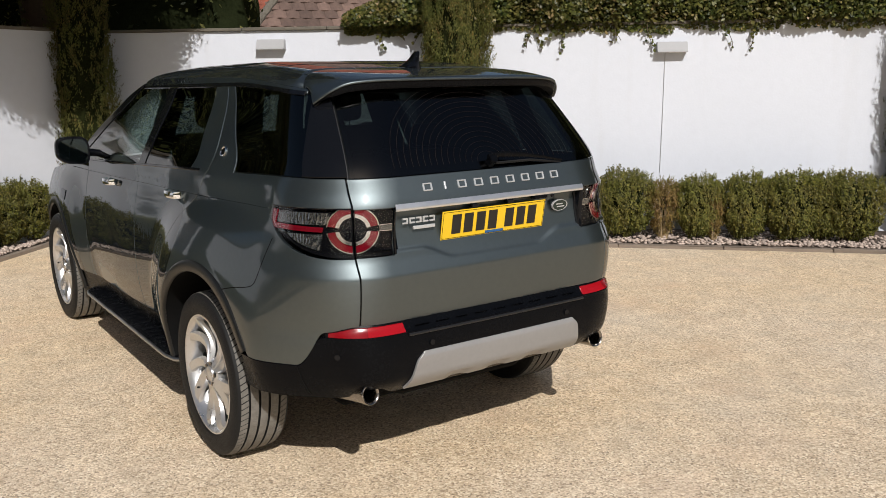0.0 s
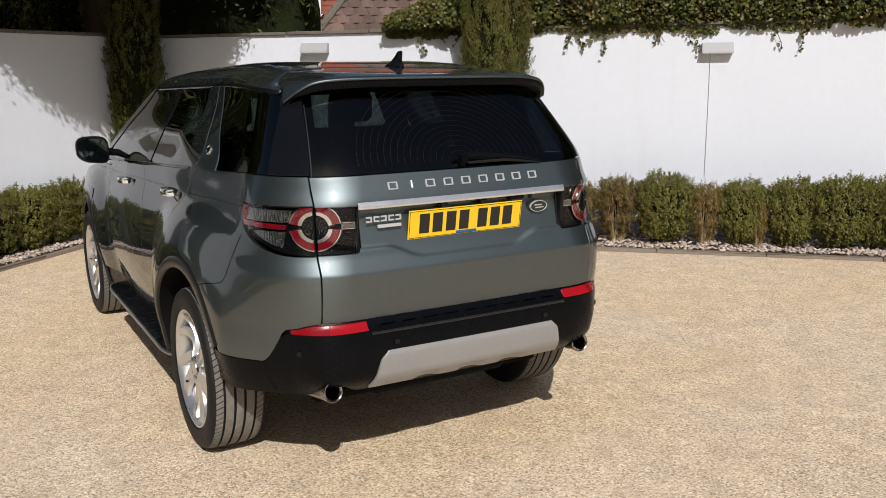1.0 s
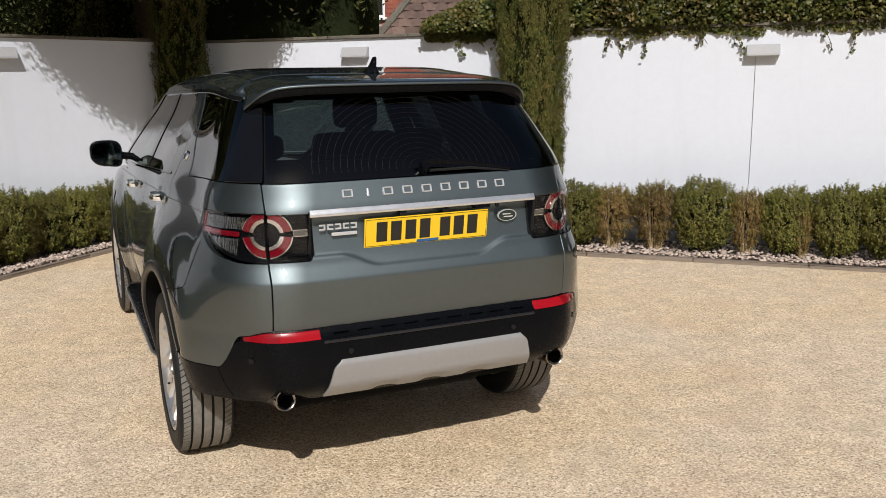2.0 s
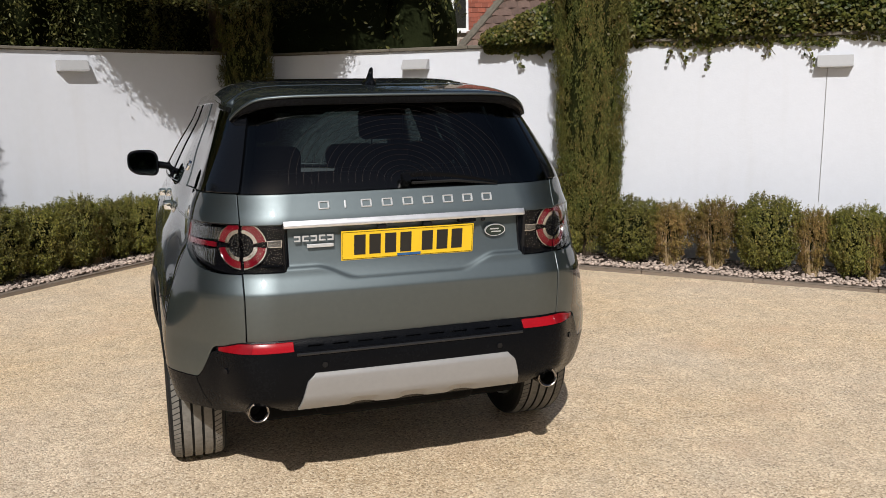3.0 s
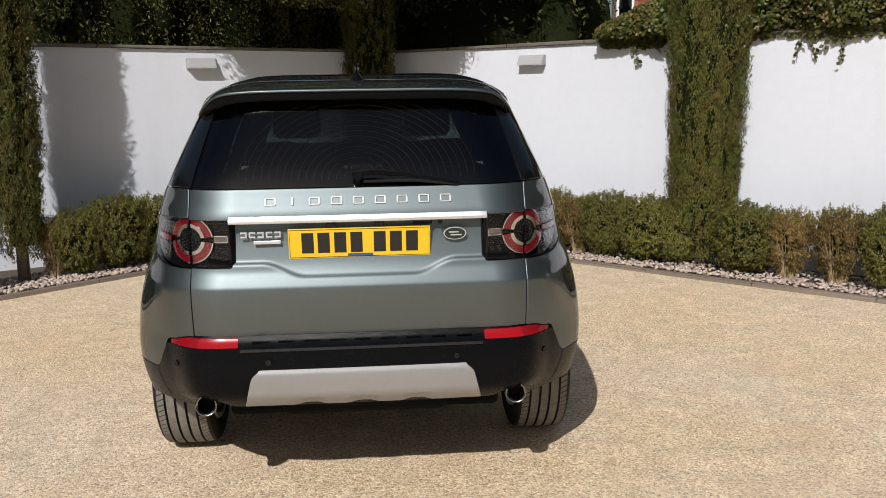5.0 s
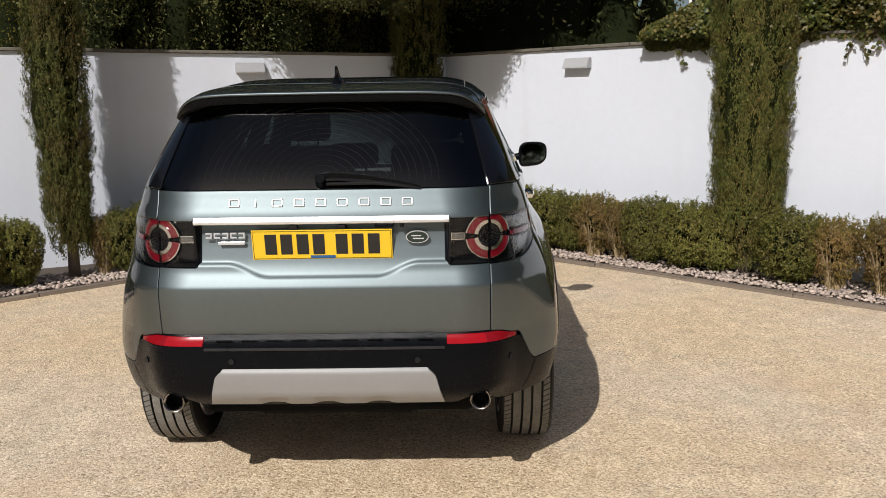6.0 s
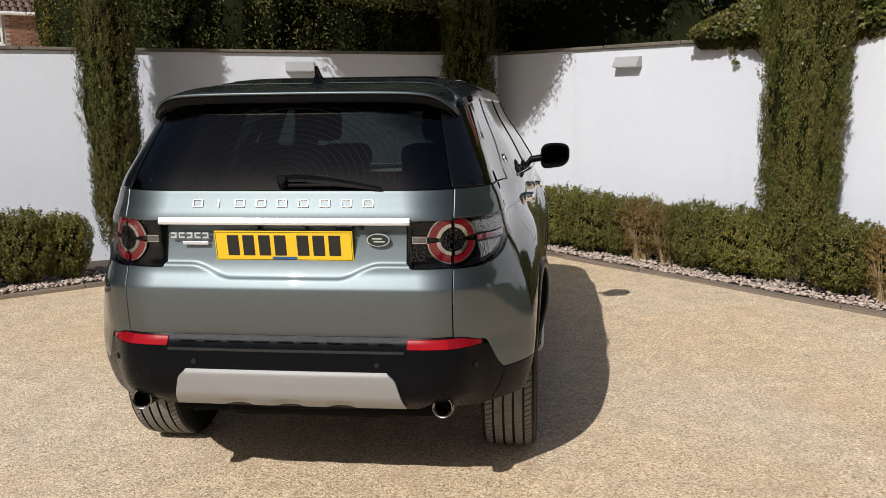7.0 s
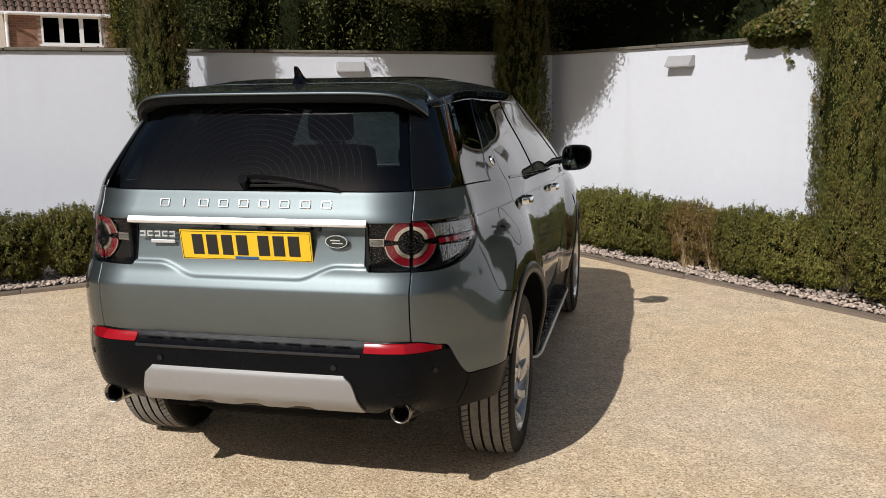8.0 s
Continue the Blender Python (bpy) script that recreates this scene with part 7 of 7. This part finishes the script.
def brick_field(parent, o, ax, nr, w, h, skip):
    """Brick courses on a wall face, left out where skip says."""
    o, ax, nr = Vector(o), Vector(ax).normalized(), Vector(nr).normalized()
    vs, fs = [], []
    for r in range(int(h / 0.075)):
        for c in range(int(w / 0.225) + 1):
            x = c * 0.225 - (0.1125 if r % 2 else 0)
            z = r * 0.075
            if x < 0 or x + 0.215 > w or skip(x, z):
                continue
            k = len(vs)
            for dx, dz in ((0, 0), (0.215, 0), (0.215, 0.065), (0, 0.065)):
                p = o + ax * (x + dx) + Vector((0, 0, z + dz))
                vs += [p + nr * 0.008, p - nr * 0.002]
            fs += [(k, k + 2, k + 4, k + 6), (k, k + 1, k + 3, k + 2), (k + 4, k + 5, k + 7, k + 6), (k + 2, k + 3, k + 5, k + 4), (k + 6, k + 7, k + 1, k)]
    return tagged(mesh_ob("brickwork", vs, fs, BRICKS, parent, smooth=False), kind="stuff")


def far_house():
    """Brick house with a pantiled roof, its upper storey over the wall."""
    e = thing("house", "brick house with brown pantile roof and white casement windows", "house", (-17.6, 20.2, 0))
    e.matrix_basis = Matrix.Translation((0, 0, 0))
    A = Vector((-17.75, 20.15, 0))
    ax = Vector((0.80, 0.60, 0))
    nr = Vector((0.60, -0.80, 0))
    W, EZ = 9.0, 4.72
    bm = bmesh.new()
    m = Matrix(((ax.x, -nr.x, 0, A.x), (ax.y, -nr.y, 0, A.y), (0, 0, 1, 0), (0, 0, 0, 1)))
    # front wall in pieces round the opening
    wx0, wx1, wz0, wz1 = 1.00, 2.72, 3.78, 4.64
    for lo, hi in (((0, 0, 0), (wx0, 0.3, EZ)), ((wx1, 0, 0), (W, 0.3, EZ)), ((wx0, 0, 0), (wx1, 0.3, wz0)), ((wx0, 0, wz1), (wx1, 0.3, EZ))):
        box(bm, lo, hi, m=m)
    box(bm, (0, 0.3, 0), (0.3, 7.0, EZ), m=m)
    box(bm, (W - 0.3, 0.3, 0), (W, 7.0, EZ), m=m)
    box(bm, (0, 7.0, 0), (W, 7.3, EZ), m=m)
    part("house_wall", bm, MORTAR, e, "mortar-jointed brick wall")
    brick_field(e, A + Vector((0, 0, 3.0)), ax, nr, 6.2, EZ - 3.0, lambda x, z: wx0 - 0.2 < x < wx1 and wz0 - 3.07 < z < wz1 - 3.0)
    house_window(e, A + ax * wx0 + Vector((0, 0, wz0)), ax, nr, wx1 - wx0, wz1 - wz0, 3)
    house_window(e, A + ax * 4.1 + nr * 0.06 + Vector((0, 0, wz0 - 0.1)), ax, nr, 0.9, 0.95, 1)
    back = -nr
    up = (Vector((back.x, back.y, 0)) * 0.80 + Vector((0, 0, 0.60)))
    o = A + nr * 0.14 - ax * 0.25 + Vector((0, 0, EZ - 0.02))
    bm = bmesh.new()
    q = [o, o + ax * (W + 0.5), o + ax * (W + 0.5) + up * 4.9, o + up * 4.9]
    n3 = ax.cross(up).normalized()
    vv = [bm.verts.new(p) for p in q] + [bm.verts.new(p - n3 * 0.06) for p in q]
    for f in ((0, 1, 2, 3), (7, 6, 5, 4), (0, 4, 5, 1), (1, 5, 6, 2), (2, 6, 7, 3), (3, 7, 4, 0)):
        bm.faces.new([vv[i] for i in f])
    roof = part("house_roof", bm, DARK, e)
    tile_field("pantile_mass", o, ax, up, 7.0, 3.6, 0.22, 0.30, ROOF_TILE, roof, 0.022, 0.016)
    bm = bmesh.new()
    tube(bm, [tuple(o + nr * 0.05 - Vector((0, 0, 0.03))), tuple(o + ax * (W + 0.5) + nr * 0.05 - Vector((0, 0, 0.03)))], 0.055, seg=10)
    part("gutter", bm, UPVC, e, "white gutter")
    bm = bmesh.new()
    box(bm, (-0.25, -0.13, EZ - 0.075), (W + 0.25, -0.10, EZ - 0.02), 0.004, m=m)
    box(bm, (-0.25, -0.10, EZ - 0.07), (W + 0.25, 0.0, EZ - 0.055), m=m)
    part("fascia", bm, UPVC, e, "white fascia board")
    bm = bmesh.new()
    p = A + nr * 0.08 + ax * 0.06
    tube(bm, [(p.x, p.y, 0), (p.x, p.y, EZ - 0.3), tuple(p + nr * 0.3 + Vector((0, 0, EZ - 0.06)))], 0.05, seg=10)
    part("downpipe", bm, UPVC, e, "white downpipe")
    bm = bmesh.new()
    b0 = o - ax * 0.03
    tube(bm, [tuple(b0), tuple(b0 + up * 4.9)], 0.07, seg=6)
    part("bargeboard", bm, UPVC, e, "white bargeboard")
    return e


def near_house():
    """Tile-hung house with a low hipped roof just over the ivy."""
    e = thing("house", "tile-hung house with a low weathered red-brown tiled roof", "house", (0, 0, 0))
    o = Vector((5.25, 15.35, 2.75))
    ax = Vector((0.97, -0.24, 0)).normalized()
    back = Vector((0.24, 0.97, 0)).normalized()
    up = back * 0.75 + Vector((0, 0, 0.66))
    W, L = 9.0, 4.2
    bm = bmesh.new()
    n3 = ax.cross(up).normalized()
    q = [o, o + ax * W, o + ax * W + up * L, o + ax * (L * 0.62) + up * L]
    vv = [bm.verts.new(p) for p in q] + [bm.verts.new(p - n3 * 0.08) for p in q]
    for f in ((0, 1, 2, 3), (7, 6, 5, 4), (0, 4, 5, 1), (1, 5, 6, 2), (2, 6, 7, 3), (3, 7, 4, 0)):
        bm.faces.new([vv[i] for i in f])
    h2 = [o, q[3], o + back * 5.2 + ax * 0.2]
    bm.faces.new([bm.verts.new(p + Vector((-0.01, 0, 0))) for p in h2])
    roof = part("house_roof", bm, COPING, e)
    vs, fs = [], []
    th, tw = 0.29, 0.30
    for r in range(int(L / th)):
        x0 = r * th * 0.62
        for c in range(int((W - x0) / tw)):
            k = len(vs)
            for i in range(5):
                f = i / 4
                b = 0.028 * abs(math.sin(f * math.pi)) ** 0.6
                p = o + ax * (x0 + tw * (c + 0.985 * f)) + n3 * (-1 if n3.z < 0 else 1) * 0.004
                nn = n3 if n3.z > 0 else -n3
                vs.append(p + up * (r * th) + nn * (0.022 + b))
                vs.append(p + up * (r * th + th * 1.1) + nn * (b + 0.003))
                vs.append(p + up * (r * th) + nn * (b - 0.004))
            for i in range(4):
                a = k + i * 3
                fs += [(a, a + 3, a + 4, a + 1), (a, a + 2, a + 5, a + 3)]
    tagged(mesh_ob("roof_tile_mass", vs, fs, OLD_TILE, roof, smooth=False), kind="stuff")
    bm = bmesh.new()
    nn = n3 if n3.z > 0 else -n3
    k = 12
    for i in range(k):
        a, b = o + (q[3] - o) * (i / k) + nn * 0.03, o + (q[3] - o) * ((i + 1.08) / k) + nn * 0.045
        tube(bm, [tuple(a), tuple(b)], [0.10, 0.085], seg=8)
    part("hip_tile", bm, COPING, roof, "mortared hip tiles")
    # walls
    bm = bmesh.new()
    m = Matrix(((ax.x, back.x, 0, o.x), (ax.y, back.y, 0, o.y), (0, 0, 1, 0), (0, 0, 0, 1)))
    box(bm, (0.35, 0.4, 0), (W - 0.3, 5.0, 2.72), m=m)
    box(bm, (0.15, 2.6, 0), (6.5, 8.0, 6.8), m=m)
    part("house_wall", bm, MORTAR, e)
    tile_field("hung_tile_mass", o + back * 2.57 + ax * 0.5 + Vector((0, 0, 0.05)), ax, (0, 0, 1), 5.8, 3.9, 0.17, 0.115, RED_TILE, e, 0.0, 0.010)
    house_window(e, o + back * 2.54 + ax * 0.16 + Vector((0, 0, 0.75)), ax, -back, 0.42, 1.3, 1)
    bm = bmesh.new()
    box(bm, (-0.3, 2.2, 6.8), (7.0, 8.4, 6.95), m=m)
    part("house_eaves", bm, UPVC, e)
    return e


settle(far_house(), 2.323, 2.074, -0.445, 5.53, 1.0)
settle(near_house(), 0.034, 0.09, 0.001, -0.52, 0.829)

# unseen hedge and trees round the yard, added to darken the car's reflections
ring = [((-12.2, 5.0, 3.6), (1.6, 6.4, 4.4)), ((-9.6, -1.5, 3.6), (1.2, 5.0, 3.9)), ((-8.5, -13.0, 0.8), (4.2, 1.2, 1.2)), ((-1.5, -13.6, 0.8), (5.0, 1.3, 1.3)), ((6.5, -13.2, 0.8), (5.0, 1.3, 1.2)), ((9.3, -3.2, 3.4), (1.2, 4.6, 3.8)), ((12.6, 2.0, 4.4), (1.3, 7.0, 5.0))]
leafy_mass("boundary_hedge", "unseen hedge masses added round the yard to darken reflections", ring, 60000, 0.16, TREE_LEAF, 120.0, "hedge", 0.55, 0.2)
